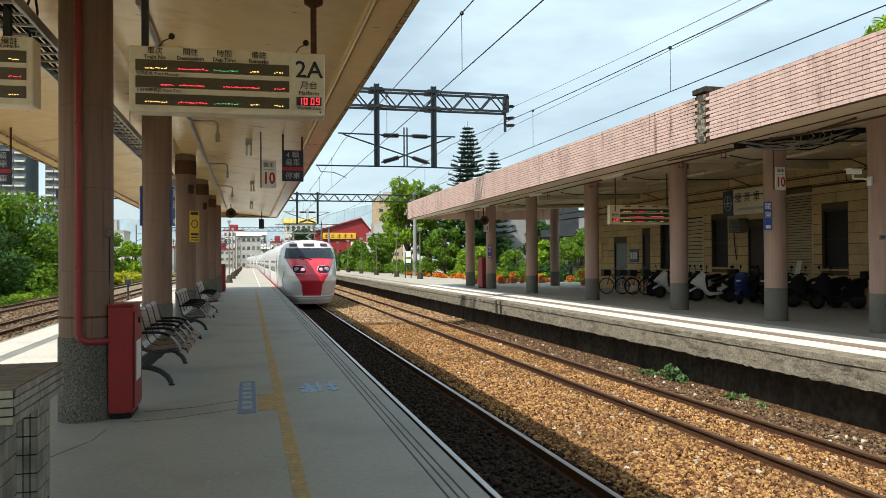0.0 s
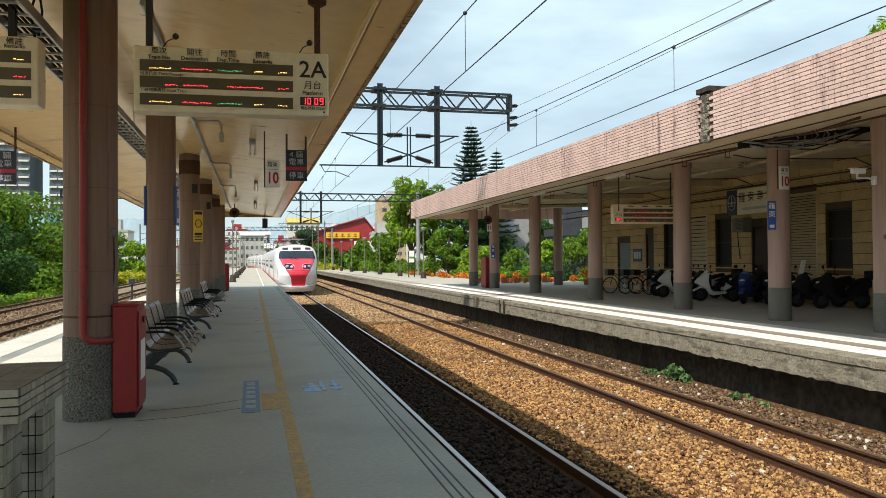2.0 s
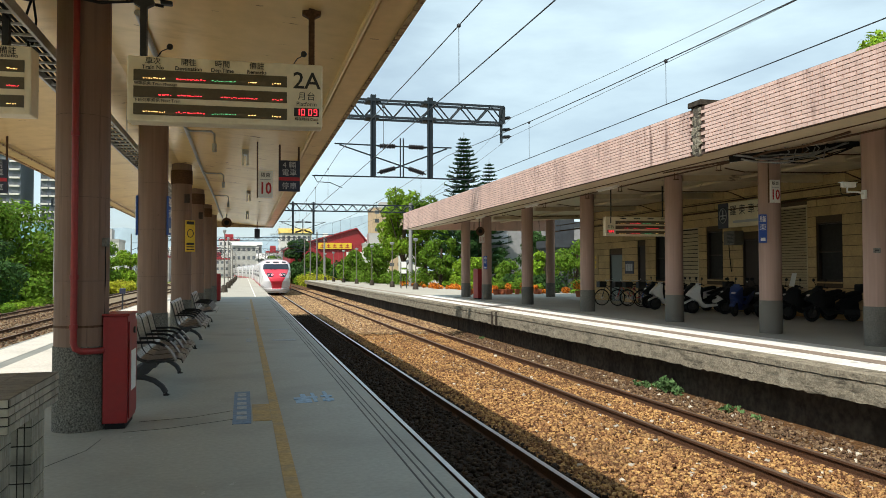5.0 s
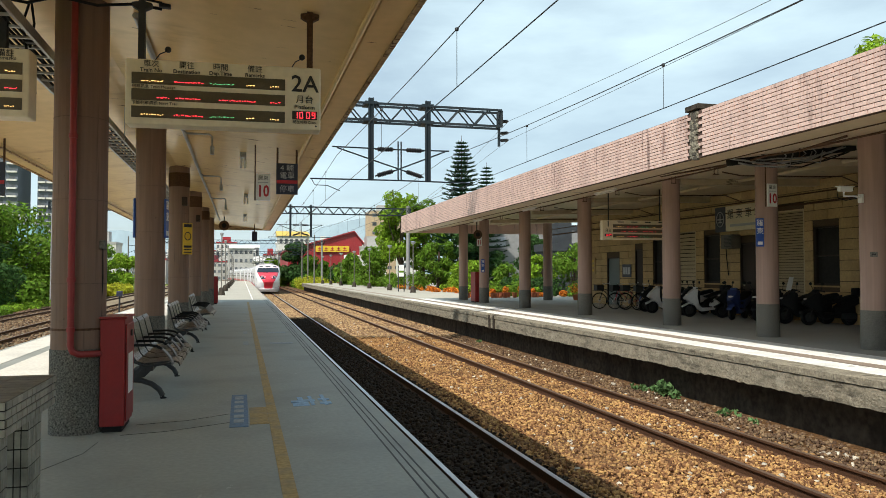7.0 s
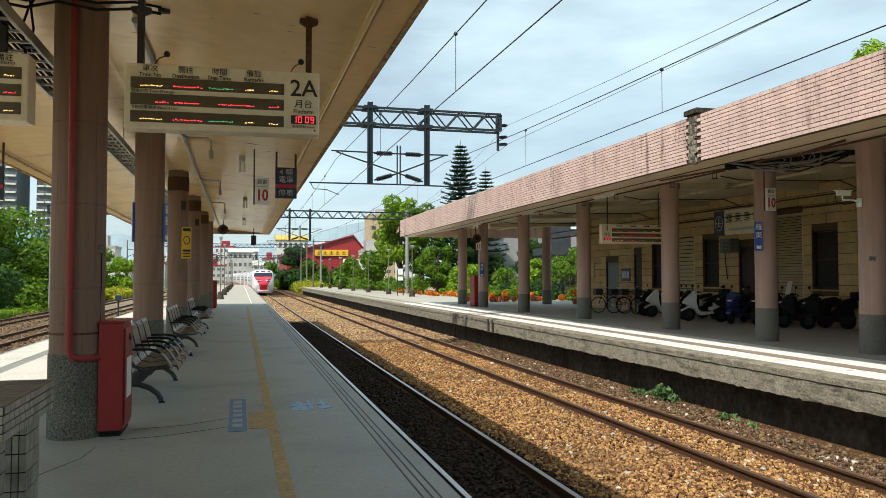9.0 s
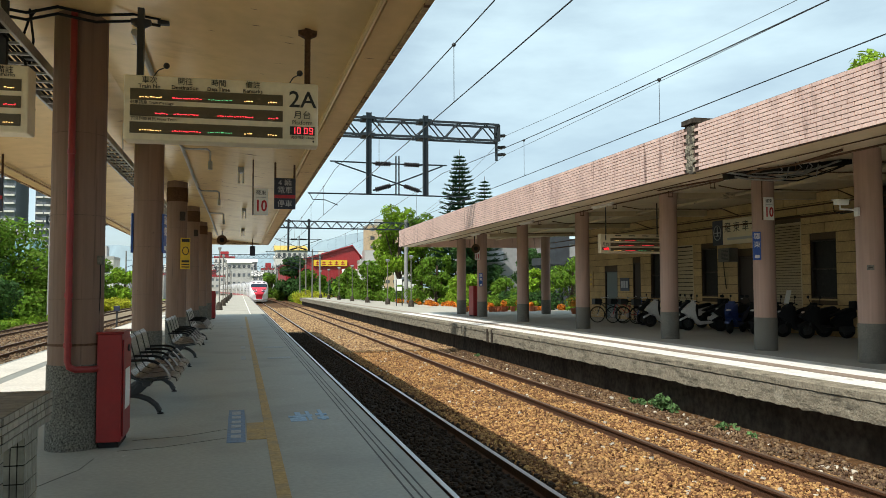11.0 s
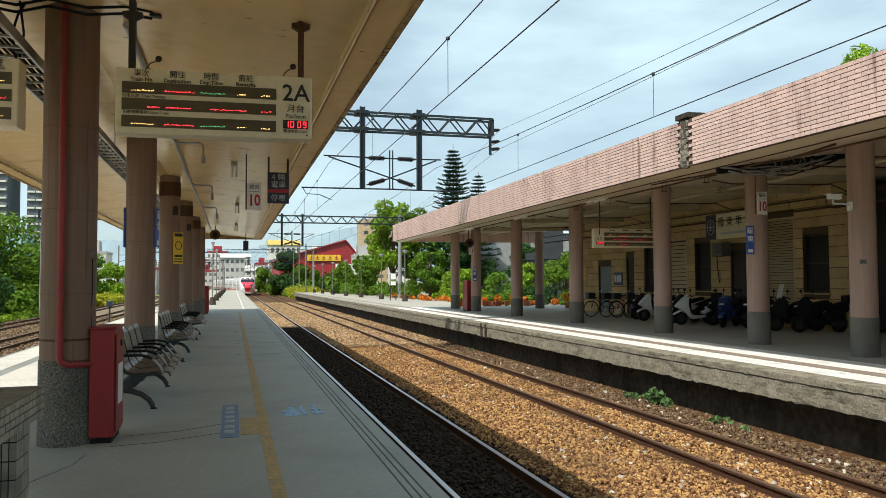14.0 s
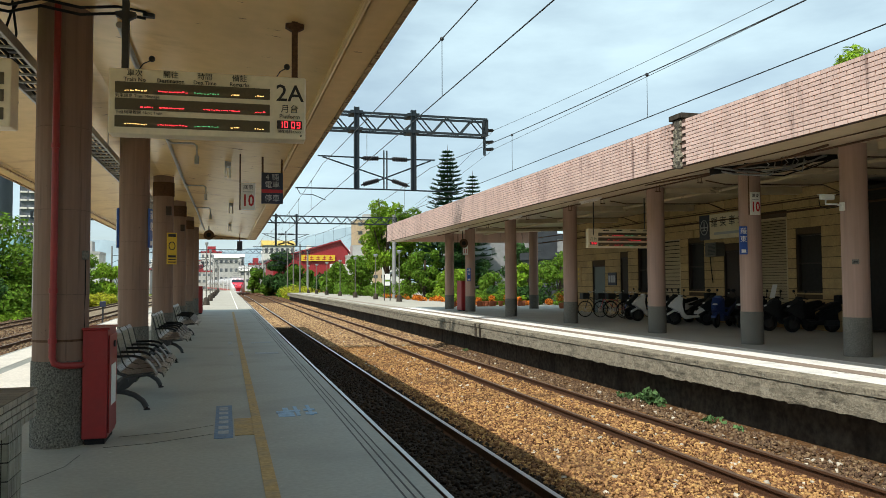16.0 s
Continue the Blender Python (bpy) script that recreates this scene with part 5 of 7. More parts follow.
def fire_cabinet(at, w, d, h, label):
    ob = thing("fire_hose_cabinet", at, label, "fire cabinet", "fire cabinets")
    bm = B()
    bx(bm, -w / 2, w / 2, -d / 2, d / 2, 0.05, h, 0.008)
    part("body", bm, "red", ob)
    bm = B()
    bx(bm, -w / 2 + 0.02, w / 2 - 0.02, -d / 2 + 0.02, d / 2 - 0.02, 0, 0.05)
    part("plinth", bm, "black", ob)
    bm = B()
    bx(bm, w / 2 + 0.001, w / 2 + 0.014, -d / 2 + 0.03, d / 2 - 0.03, 0.09, h - 0.05, 0.005)
    door = part("door", bm, "red", ob)
    bm = B()
    bx(bm, w / 2 + 0.015, w / 2 + 0.018, -d / 2 + 0.12, d / 2 - 0.12, 0.32, h - 0.32)
    part("instruction_label", bm, "white", door, "white instruction label")
    bm = B()
    rod(bm, (w / 2 + 0.014, 0.02, h - 0.14), (w / 2 + 0.03, 0.02, h - 0.14), 0.03, n=14)
    part("latch", bm, "dark_steel", door)
    bm = B()
    bx(bm, -w / 2 - 0.008, w / 2 + 0.015, -d / 2 - 0.008, d / 2 + 0.008, h + 0.001, h + 0.02, 0.005)
    part("lid", bm, "red", ob)
    return ob


fire_cabinet((-1.115, 7.56, 0), 0.205, 0.52, 1.0, "tall red steel fire hose cabinet beside a column")
fire_cabinet((-1.22, 36.6, 0), 0.3, 0.56, 1.25, "tall red steel fire hose cabinet beside a column")
fire_cabinet((11.0, 35.35, 0), 0.36, 0.75, 1.45, "tall red steel fire hose cabinet beside a column")
pipe = thing("fire_pipe", (-1.435, 7.187, 0), "red painted fire pipe running up a column", "pipe")
bm = B()
tube(bm, [(0, 0, 3.85), (0, 0, 0.78), (0.015, 0.005, 0.73), (0.06, 0.02, 0.705), (0.19, 0.08, 0.70), (0.24, 0.17, 0.70)], 0.029, 12)
part("pipe_run", bm, "red_pipe", pipe, smooth=True)
for z in (0.92, 1.35, 2.6):
    bm = B()
    rod(bm, (0, 0, z - 0.02), (0, 0, z + 0.02), 0.036, n=12)
    part("clamp", bm, "red_pipe", pipe)
bm = B()
lathe(bm, [(0.231, 0), (0.231, 0.02)], 32, (0.015, 0.263, 0.905))
part("strap", bm, "rust", pipe)

switch = thing("switch_box", (-1.215, 7.36, 1.66), "small grey switch box clipped to a column", "switch box")
bm = B()
bx(bm, -0.02, 0.025, -0.05, 0.05, -0.04, 0.04, 0.006)
part("casing", bm, "base_grey", switch)
bm = B()
tube(bm, [(0.0, 0, -0.04), (0.004, 0.0, -0.3), (-0.006, 0.0, -0.5), (0.0, 0.0, -0.72)], 0.007, 6)
part("cable", bm, "black", switch)

# cable ladder, pipes and clutter under the island canopy
tray = thing("cable_ladder", (-1.86, 6, 3.36), "grey steel cable ladder slung under the canopy", "cable ladder")
for s in (-0.15, 0.15):
    bm = B()
    bx(bm, s - 0.012, s + 0.012, -8, 32, 0, 0.09)
    part("side_rail", bm, "galv", tray)
bm = B()
bx(bm, -0.138, 0.138, -0.014, 0.014, 0.01, 0.03)
me = finish("rung", bm, "galv")
for k in range(90):
    ob = new("rung", me)
    ob.parent = tray
    ob.location = (0, -5 + k * 0.3, 0)
rnd = random.Random(12)
for k in range(6):
    bm = B()
    x = -0.1 + k * 0.04
    tube(bm, [(x + rnd.uniform(-0.015, 0.015), -8 + i * 1.2, 0.045 + rnd.uniform(0, 0.02)) for i in range(33)], 0.013, 5)
    part("cable", bm, "black", tray)
for y in range(-6, 32, 3):
    bm = B()
    rod(bm, (-0.165, y, 0.0), (-0.165, y, 0.5), 0.008, n=6), rod(bm, (0.165, y, 0.0), (0.165, y, 0.5), 0.008, n=6)
    part("drop_rod", bm, "galv", tray)
bracket = thing("cable_drop", (-1.43, 7.3, 3.3), "black cables and clamps at the head of a column", "cables")
for k, (x, dx, z0) in enumerate(((-0.31, -0.10, -0.35), (-0.36, 0.04, 0.05))):
    bm = B()
    tube(bm, [(x, -0.12, 0.53), (x + dx * 0.5, -0.15, 0.42), (x + dx, -0.14, 0.25), (x + dx * 0.6, -0.12, (0.25 + z0) / 2), (x, -0.1, z0)], 0.011, 6)
    part("cable", bm, "black", bracket, smooth=True)
for k, z in enumerate((0.44, 0.50)):
    bm = B()
    tube(bm, [(-0.6, -0.2, z), (-0.35, -0.26, z - 0.05), (-0.1, -0.3, z + 0.01), (0.2, -0.28, z - 0.03), (0.5, -0.24, z + 0.02), (0.72, -0.22, z)], 0.013, 6)
    part("cable", bm, "black", bracket, smooth=True)
for x, z in ((-0.33, 0.1), (0.74, 0.5)):
    bm = B()
    bx(bm, x - 0.05, x + 0.05, -0.2, -0.13, z - 0.03, z + 0.03, 0.008)
    part("clamp", bm, "dark_steel", bracket)
for x, z, r, y0, y1, mat, lab in ((1.02, 3.585, 0.03, -8, 39.4, "ceiling", "thin painted conduit along the canopy edge"),
                                 (-0.98, 3.80, 0.032, 7.5, 36, "galv", "grey water pipe under the canopy"),
                                 (-4.0, 3.56, 0.02, -8, 39.4, "edge", "thin painted conduit along the canopy edge")):
    bm = B()
    tube(bm, [(x + 0.01 * math.sin(k), y0 + (y1 - y0) * k / 12, z) for k in range(13)], r, 8)
    solid("conduit", bm, mat, lab, "conduit", "island canopy conduits")
for y in (13.2, 18.9, 24.5):
    bm = B()
    tube(bm, [(-0.98, y, 3.78), (-0.9, y, 3.72), (-0.55, y, 3.72), (-0.5, y, 3.68), (-0.5, y, 3.5)], 0.018, 6)
    rod(bm, (-0.5, y, 3.38), (-0.5, y, 3.52), 0.035)
    solid("pipe_branch", bm, "galv", "short pipe branch with a drop end under the canopy", "pipe", "pipe branches")
for x, y in ((0.0, 15.2), (0.1, 23.0), (0.1, 31.0)):
    lamp = thing("ceiling_lamp", (x, y, 3.60), "bare grey lamp holder under the canopy", "lamp", "ceiling lamps")
    bm = B()
    bx(bm, -0.06, 0.06, -0.12, 0.12, 0.04, 0.16, 0.01)
    part("holder", bm, "galv", lamp)
    for s in (-0.04, 0.04):
        bm = B()
        rod(bm, (s, 0, -0.16), (s, 0, 0.04), 0.02)
        part("bulb", bm, "white", lamp)
for y in (18.3, 23.9):
    bm = B()
    bx(bm, -0.06, 0.06, -0.05, 0.05, 0, 0.2, 0.01), bx(bm, -0.045, 0.045, -0.06, -0.05, 0.02, 0.1)
    ob = solid("wall_box", bm, "dark_frame", "small dark box fixed to a column", "box", "column boxes")
    ob.location = (-1.28, y, 2.95)


# ---------------------------------------------------------------- island platform: benches, markings, tiled stand
def bench(at):
    ob = thing("bench", at, "four-seat perforated steel bench with black arms", "bench", "platform benches")
    pitch = 0.56
    prof = [(-0.13, 0.86), (-0.10, 0.82), (-0.05, 0.62), (-0.02, 0.50), (0.02, 0.44), (0.10, 0.415), (0.28, 0.43), (0.40, 0.44), (0.46, 0.42), (0.475, 0.38)]
    bm = B()
    prism(bm, [(p[0], p[1]) for p in prof] + [(p[0] - 0.004, p[1] - 0.006) for p in reversed(prof)], "y", -0.032, 0.032)
    slat = finish("slat", bm, "bench_steel")
    for k in range(4):
        y = (k - 1.5) * pitch
        bm = B()
        prism(bm, [(p[0] - 0.004, p[1] - 0.006) for p in prof] + [(p[0] - 0.010, p[1] - 0.016) for p in reversed(prof)], "y", y - 0.235, y + 0.235)
        seat = part("seat", bm, "dark_steel", ob, "perforated brushed steel seat")
        for i in range(6):
            o = new("slat", slat)
            o.parent, o.location = seat, (0, y - 0.196 + i * 0.0785, 0)
    for k in range(5):
        y = (k - 2) * pitch
        bm = B()
        tube(bm, [(-0.07, y, 0.605), (-0.03, y, 0.615), (0.15, y, 0.615), (0.23, y, 0.60), (0.29, y, 0.565)], 0.0145, 8)
        arm = part("armrest", bm, "black", ob, "curved black armrest", smooth=True)
        # lighter steel on the curve stands in for the black arm's highlight
        bm = B()
        tube(bm, [(0.285, y, 0.57), (0.33, y, 0.525), (0.37, y, 0.47), (0.40, y, 0.41), (0.38, y, 0.395)], 0.016, 8)
        part("arm_front", bm, "bench_steel", arm, "armrest front in lighter steel, put in for its highlight", smooth=True)
        bm = B()
        tube(bm, [(-0.10, y, 0.80), (-0.04, y, 0.56), (0.0, y, 0.43), (0.10, y, 0.385), (0.40, y, 0.41)], 0.013, 8)
        part("seat_frame", bm, "dark_steel", ob, smooth=True)
    bm = B()
    bx(bm, 0.11, 0.19, -1.13, 1.13, 0.33, 0.38, 0.006)
    part("beam", bm, "dark_steel", ob)
    for y in (-0.95, 0.95):
        bm = B()
        prism(bm, [(0.05, 0.385), (0.24, 0.395), (0.17, 0.33), (0.09, 0.25), (-0.06, 0.20), (-0.02, 0.30)], "y", y - 0.03, y + 0.03)
        tube(bm, [(0.05, y, 0.34), (-0.02, y, 0.24), (-0.10, y, 0.17), (-0.22, y, 0.12), (-0.33, y, 0.03)], 0.034, 8)
        tube(bm, [(-0.04, y, 0.22), (0.06, y, 0.205), (0.16, y, 0.165), (0.24, y, 0.10), (0.28, y, 0.03)], 0.030, 8)
        leg = part("leg", bm, "dark_steel", ob, "splayed dark cast leg", smooth=True)
        for x in (-0.34, 0.285):
            bm = B()
            lathe(bm, [(0.035, 0), (0.035, 0.012), (0.012, 0.02), (0.012, 0.05)], 10, (x, y, 0))
            part("foot", bm, "black", leg)
    return ob


first_bench = bench((-1.14, 10.1, 0))
for y in (15.35, 20.75):
    copy_thing(first_bench, pose(-1.14, y, 0))

# floor markings
def marking(name, x0, x1, y0, y1, mat, label, z=0.004):
    bm = B()
    bx(bm, x0, x1, y0, y1, -0.01, z)
    return solid(name, bm, mat, label, "floor marking", kind="structure")


marking("yellow_line", 0.25, 0.345, 2.0, 38.5, "line_yellow", "worn yellow guide line on the platform floor")
marking("yellow_patch", 0.075, 0.248, 7.35, 8.25, "line_yellow", "worn yellow patch beside the guide line")
marking("blue_mark", -0.11, 0.06, 7.25, 9.15, "line_blue", "worn blue floor notice with pale print")
for k, y in enumerate((7.45, 7.7, 8.0, 8.25, 8.55, 8.8)):
    marking("floor_print", -0.075, 0.02, y, y + (0.16 if k < 5 else 0.22), "faded_print", "pale worn print on the blue floor notice", 0.006)
for k, (x0, x1, y0, y1) in enumerate(((0.53, 0.70, 8.22, 8.50), (0.60, 0.66, 8.3, 8.8), (0.66, 0.78, 8.5, 8.62), (0.72, 0.76, 8.25, 8.85), (0.82, 0.94, 8.3, 8.42), (0.82, 0.94, 8.55, 8.65), (0.86, 0.9, 8.25, 8.9), (0.52, 0.6, 8.45, 8.55))):
    marking("floor_print", x0, x1, y0, y1, "blue_print", "faded blue symbol painted on the platform floor", 0.003 + 0.0008 * k)
for y in (15.5, 18.3, 22.8, 28.0):
    marking("floor_arrow", 0.03, 0.13, y, y + 0.75, "faded_print", "worn white symbol on the platform floor")
    if y < 19:
        marking("floor_arrow", 0.55, 1.0, y + 0.1, y + 0.45, "faded_print", "worn pale print on the platform floor")
marking("white_line", 0.54, 0.595, 42.3, 148, "line_white", "white waiting line on the sunlit platform end")
for x in (1.13, 1.19, 1.245):
    bm = B()
    bx(bm, x - 0.006, x + 0.006, 0, 42, -0.01, 0.0025)
    solid("edge_groove", bm, "ink", "thin dark groove along the platform edge", "groove", kind="structure")
# bands reaching to the canopy shadow's edge, whitened for the sunlight there
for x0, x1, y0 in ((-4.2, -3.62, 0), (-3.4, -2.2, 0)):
    marking("edge_band", x0, x1, -10, 42, "sunlit_band", "pale band along the far platform edge, sunlight put into its colour")
for pts in (((-1.02, 7.15), (-0.65, 7.22), (-0.1, 7.5)), ((-0.95, 7.6), (-0.5, 7.7), (-0.12, 7.95)), ((-1.4, 6.0), (-1.2, 6.5), (-1.16, 6.9))):
    bm = B()
    tube(bm, [(x, y, -0.002) for x, y in pts], 0.005, 4)
    solid("floor_crack", bm, "ink", "thin dark crack in the platform floor", "crack", kind="structure")


def tiled_stand():
    """Tiled concrete slab on two tiled legs, close to the column."""
    ob = thing("tiled_stand", (-1.04, 3.85, 0), "tiled concrete stand with a dark worn top", "stand")
    x1, y0, y1, z1, z0 = 0.0, 0.0, 0.98, 0.82, 0.66
    bm = B()
    bx(bm, -1.2, x1 - 0.006, y0 + 0.006, y1, z0, z1 - 0.004)
    slab = part("slab", bm, "grout", ob)
    tw, th, g = 0.079, 0.033, 0.0075

    def tile_mesh(sx, sy, sz, mat):
        bm = B()
        bx(bm, -sx / 2, sx / 2, -sy / 2, sy / 2, -sz / 2, sz / 2)
        return finish("tile", bm, mat)

    def lay(me, parent, at):
        t = new("tile", me)
        t.parent, t.location = parent, at

    front, side = tile_mesh(tw, 0.008, th, "tile_pale"), tile_mesh(0.008, tw, th, "tile_pale")
    for r in range(4):
        z = z0 + 0.02 + r * (th + g)
        for k in range(12):
            lay(front, slab, (x1 - tw / 2 - 0.004 - k * (tw + g), y0 + 0.003, z))
        for k in range(11):
            lay(side, slab, (x1 - 0.003, y0 + tw / 2 + 0.006 + k * (tw + g) + (0.02 if r % 2 else 0), z))
    top = tile_mesh(0.19, 0.092, 0.008, "tile_dark")
    for i in range(6):
        for j in range(10):
            lay(top, slab, (x1 - 0.098 - i * 0.196, y0 + 0.05 + j * 0.098, z1))
    up_front, up_side = tile_mesh(0.028, 0.008, 0.092, "tile_pale"), tile_mesh(0.008, 0.028, 0.092, "tile_pale")
    for ly, d in ((0.72, 8), (0.06, 8)):
        bm = B()
        bx(bm, -0.25, -0.083, ly + 0.003, ly + d * 0.0345, 0, z0)
        leg = part("leg", bm, "grout", ob, "leg faced with upright tiles")
        for r in range(6):
            z = z0 - 0.052 - r * 0.1
            for k in range(4):
                lay(up_front, leg, (-0.097 - k * 0.0345, ly + 0.002, z))
            for k in range(d):
                lay(up_side, leg, (-0.082, ly + 0.018 + k * 0.0345, z))


tiled_stand()


# ---------------------------------------------------------------- overhead line
def truss(bm, x0, x1, z0, z1, depth, bays):
    for dy in (-depth / 2, depth / 2):
        for z in (z0, z1):
            bx(bm, x0, x1, dy - 0.03, dy + 0.03, z - 0.035, z + 0.035)
        step = (x1 - x0) / bays
        for k in range(bays):
            a, b = x0 + k * step, x0 + (k + 1) * step
            mid = (a + b) / 2
            rod(bm, (a, dy, z0), (mid, dy, z1), 0.025, n=4), rod(bm, (mid, dy, z1), (b, dy, z0), 0.025, n=4)
    for x in (x0, x1):
        bx(bm, x - 0.04, x + 0.04, -depth / 2, depth / 2, z0, z1)


def insulator(bm, a, b, r=0.085):
    a, b = Vector(a), Vector(b)
    n = (b - a).length
    prof = [(0.025, 0.0), (0.025, n * 0.1)]
    for k in range(9):
        z = n * (0.12 + 0.76 * (k + 0.5) / 9)
        prof += [(r * 0.62, z - n * 0.036), (r, z - n * 0.012), (r * 0.9, z + n * 0.02), (r * 0.62, z + n * 0.034)]
    old = set(bm.verts)
    lathe(bm, prof + [(0.025, n * 0.9), (0.025, n)], 12)
    turn = Matrix.Translation(a) @ (b - a).to_track_quat("Z", "Y").to_matrix().to_4x4()
    bmesh.ops.transform(bm, matrix=turn, verts=[v for v in bm.verts if v not in old])


def gantry(y, x0, x1, z0, z1, posts, drops, label):
    ob = thing("gantry", (0, y, BED), label, "catenary gantry", "gantries")
    z0, z1 = z0 - BED, z1 - BED
    bm = B()
    truss(bm, x0, x1, z0, z1, 0.45, max(4, int((x1 - x0) / 0.95)))
    part("beam", bm, "blue_steel", ob, "blue-grey lattice beam")
    for x in posts:
        bm = B()
        rod(bm, (x, 0, -0.3), (x, 0, z1 + 0.25), 0.19, 0.15, n=12)
        part("post", bm, "house_grey", ob, "grey concrete post")
    for x in drops:
        bm = B()
        bx(bm, x - 0.06, x + 0.06, -0.3, -0.22, z0 - 1.95, z1 + 0.16), bx(bm, x - 0.082, x - 0.058, -0.36, -0.2, z0 - 1.95, z1 + 0.16)
        bx(bm, x + 0.058, x + 0.082, -0.36, -0.2, z0 - 1.95, z1 + 0.16)
        for z in (z0, z1):
            bx(bm, x - 0.2, x + 0.2, -0.34, 0.3, z - 0.05, z + 0.05)
        part("drop_post", bm, "blue_steel", ob)
    return ob


G_Y, CONTACT = 24.7, 4.04
g1 = gantry(G_Y, -14.5, 8.53, 6.40, 6.95, (-14.2,), (4.02, 5.92), "blue-grey lattice gantry spanning the tracks")
g2 = gantry(65.0, -14.5, 14.2, 6.42, 7.0, (-14.2, 14.0), (3.9, 5.6), "blue-grey lattice gantry spanning the tracks")
g3 = gantry(135.0, -16.0, 14.0, 6.5, 7.1, (-15.8, 13.6), (), "distant lattice gantry spanning the tracks")
g4 = gantry(205.0, -26.0, 10.0, 6.5, 7.1, (-25.6, 9.6), (), "distant lattice gantry spanning the tracks")


def registration(ob, track, post_x, arm_to, lean):
    """Insulated bracket arms from a drop post out to one track's wires; lean tells which way they reach."""
    zc, zm = CONTACT - BED, 5.42 - BED
    s = lean
    k1, k2 = post_x + s * 0.14, post_x + s * 0.80
    for a, b in (((k1, -0.28, zm + 0.02), (k2, -0.28, zm + 0.03)), ((k1, -0.28, zc + 0.52), (k2, -0.28, zc + 0.72))):
        bm = B()
        insulator(bm, a, b, 0.082)
        part("insulator", bm, "black", ob, "ribbed dark insulator")
    bm = B()
    rod(bm, (k2, -0.28, zm + 0.03), (arm_to - s * -0.15, -0.28, zm + 0.05), 0.024), rod(bm, (k2, -0.28, zc + 0.72), (arm_to, -0.28, zm + 0.02), 0.024)
    rod(bm, (k2 + s * 0.1, -0.28, zm + 0.3), (k2 + s * 0.1, -0.28, zc + 0.38), 0.024)
    rod(bm, (k2 - s * 0.02, -0.28, zc + 0.40), (arm_to + s * 0.85, -0.28, zc + 0.38), 0.024)
    tube(bm, [(arm_to + s * 0.8, -0.28, zc + 0.36), (arm_to + s * 0.7, -0.28, zc + 0.18), (arm_to + s * 0.3, -0.28, zc + 0.17), (arm_to - s * 0.1, -0.28, zc + 0.01)], 0.014, 6)
    part("bracket_arm", bm, "blue_steel", ob)


registration(g1, LEFT_TRACK, 5.92, 2.92, -1)
registration(g1, RIGHT_TRACK, 4.02, 6.5, 1)
registration(g2, LEFT_TRACK, 5.6, 2.92, -1)
registration(g2, RIGHT_TRACK, 3.9, 6.5, 1)
bm = B()
rod(bm, (8.5, 0, 7.0 - BED), (8.5, 0, 5.75 - BED), 0.05)
part("end_strut", bm, "blue_steel", g1)
for z in (6.6, 6.2, 5.95):
    bm = B()
    insulator(bm, (8.52, 0, z - BED), (8.85, 0, z - BED + 0.04), 0.06)
    part("insulator", bm, "dark_steel", g1)


def wire(name, pts, r, label):
    bm = B()
    tube(bm, pts, r, 5)
    return solid(name, bm, "wire", label, "overhead wire", "overhead wires")


def span_wires(x, near_sag=0.40, shift=0.0):
    sup = [(-24.0, 5.2), (G_Y - 0.28, 5.2), (64.72, 5.25), (135.0, 5.4), (205.0, 5.4)]
    contact, messenger, droppers = [], [], []
    for (a, za), (b, zb) in zip(sup, sup[1:]):
        sag = near_sag if b < 30 else 0.40 if b < 140 else 0.8
        for k in range(13):
            u = k / 13
            y = a + (b - a) * u
            contact.append((x + bend(y), y, CONTACT))
            messenger.append((x + bend(y), y, za + (zb - za) * u - 4 * sag * u * (1 - u)))
        for k in range(1, 8):
            u = (k - 0.33) / 8
            y = a + (b - a) * u + shift
            droppers.append((y, za + (zb - za) * u - 4 * sag * u * (1 - u)))
    wire("contact_wire", contact, 0.008, "dark contact wire above the track")
    wire("messenger_wire", messenger, 0.009, "dark messenger wire above the track")
    for y, z in droppers:
        if y > 75:
            break
        bm = B()
        rod(bm, (x, y, CONTACT), (x, y, z), 0.005, n=4)
        bmesh.ops.create_icosphere(bm, subdivisions=1, radius=0.035, matrix=Matrix.Translation((x, y, z)))
        solid("dropper", bm, "wire", "thin dropper between the overhead wires", "overhead wire", "droppers")


span_wires(LEFT_TRACK), span_wires(RIGHT_TRACK, 0.56, 0.5)
for x, z, sag in ((8.85, 6.64, 0.62), (8.86, 5.99, 0.14)):
    pts = []
    for a, b in ((-24, G_Y), (G_Y, 65), (65, 135)):
        pts += [(x + (0.0 if y < G_Y else (y - G_Y) * 0.1 if y < 65 else 4.03), y, z - 4 * sag * (k / 12) * (1 - k / 12)) for k, y in enumerate(np.linspace(a, b, 13)[:-1])]
    wire("feeder_wire", pts, 0.006, "dark feeder wire beside the tracks")
for y in range(112, 330, 11):
    for x in (10.2,) + ((-5.6,) if y > 125 else ()) + ((-16.5,) if y % 2 else ()):
        m = thing("catenary_mast", (x + bend(y), y, -1.4), "grey concrete catenary mast beside the track", "mast", "masts")
        bm = B()
        rod(bm, (0, 0, 0), (0, 0, 8.4), 0.13, 0.09, n=10)
        part("pole", bm, "base_grey", m)
        bm = B()
        s = -1 if x > 0 else 1
        rod(bm, (0, 0, 7.0), (s * 2.8, 0, 7.1), 0.035), rod(bm, (0, 0, 5.9), (s * 2.6, 0, 7.05), 0.035), rod(bm, (s * 0.9, 0, 5.8), (s * 3.2, 0, 5.75), 0.025)
        part("cantilever", bm, "blue_steel", m)


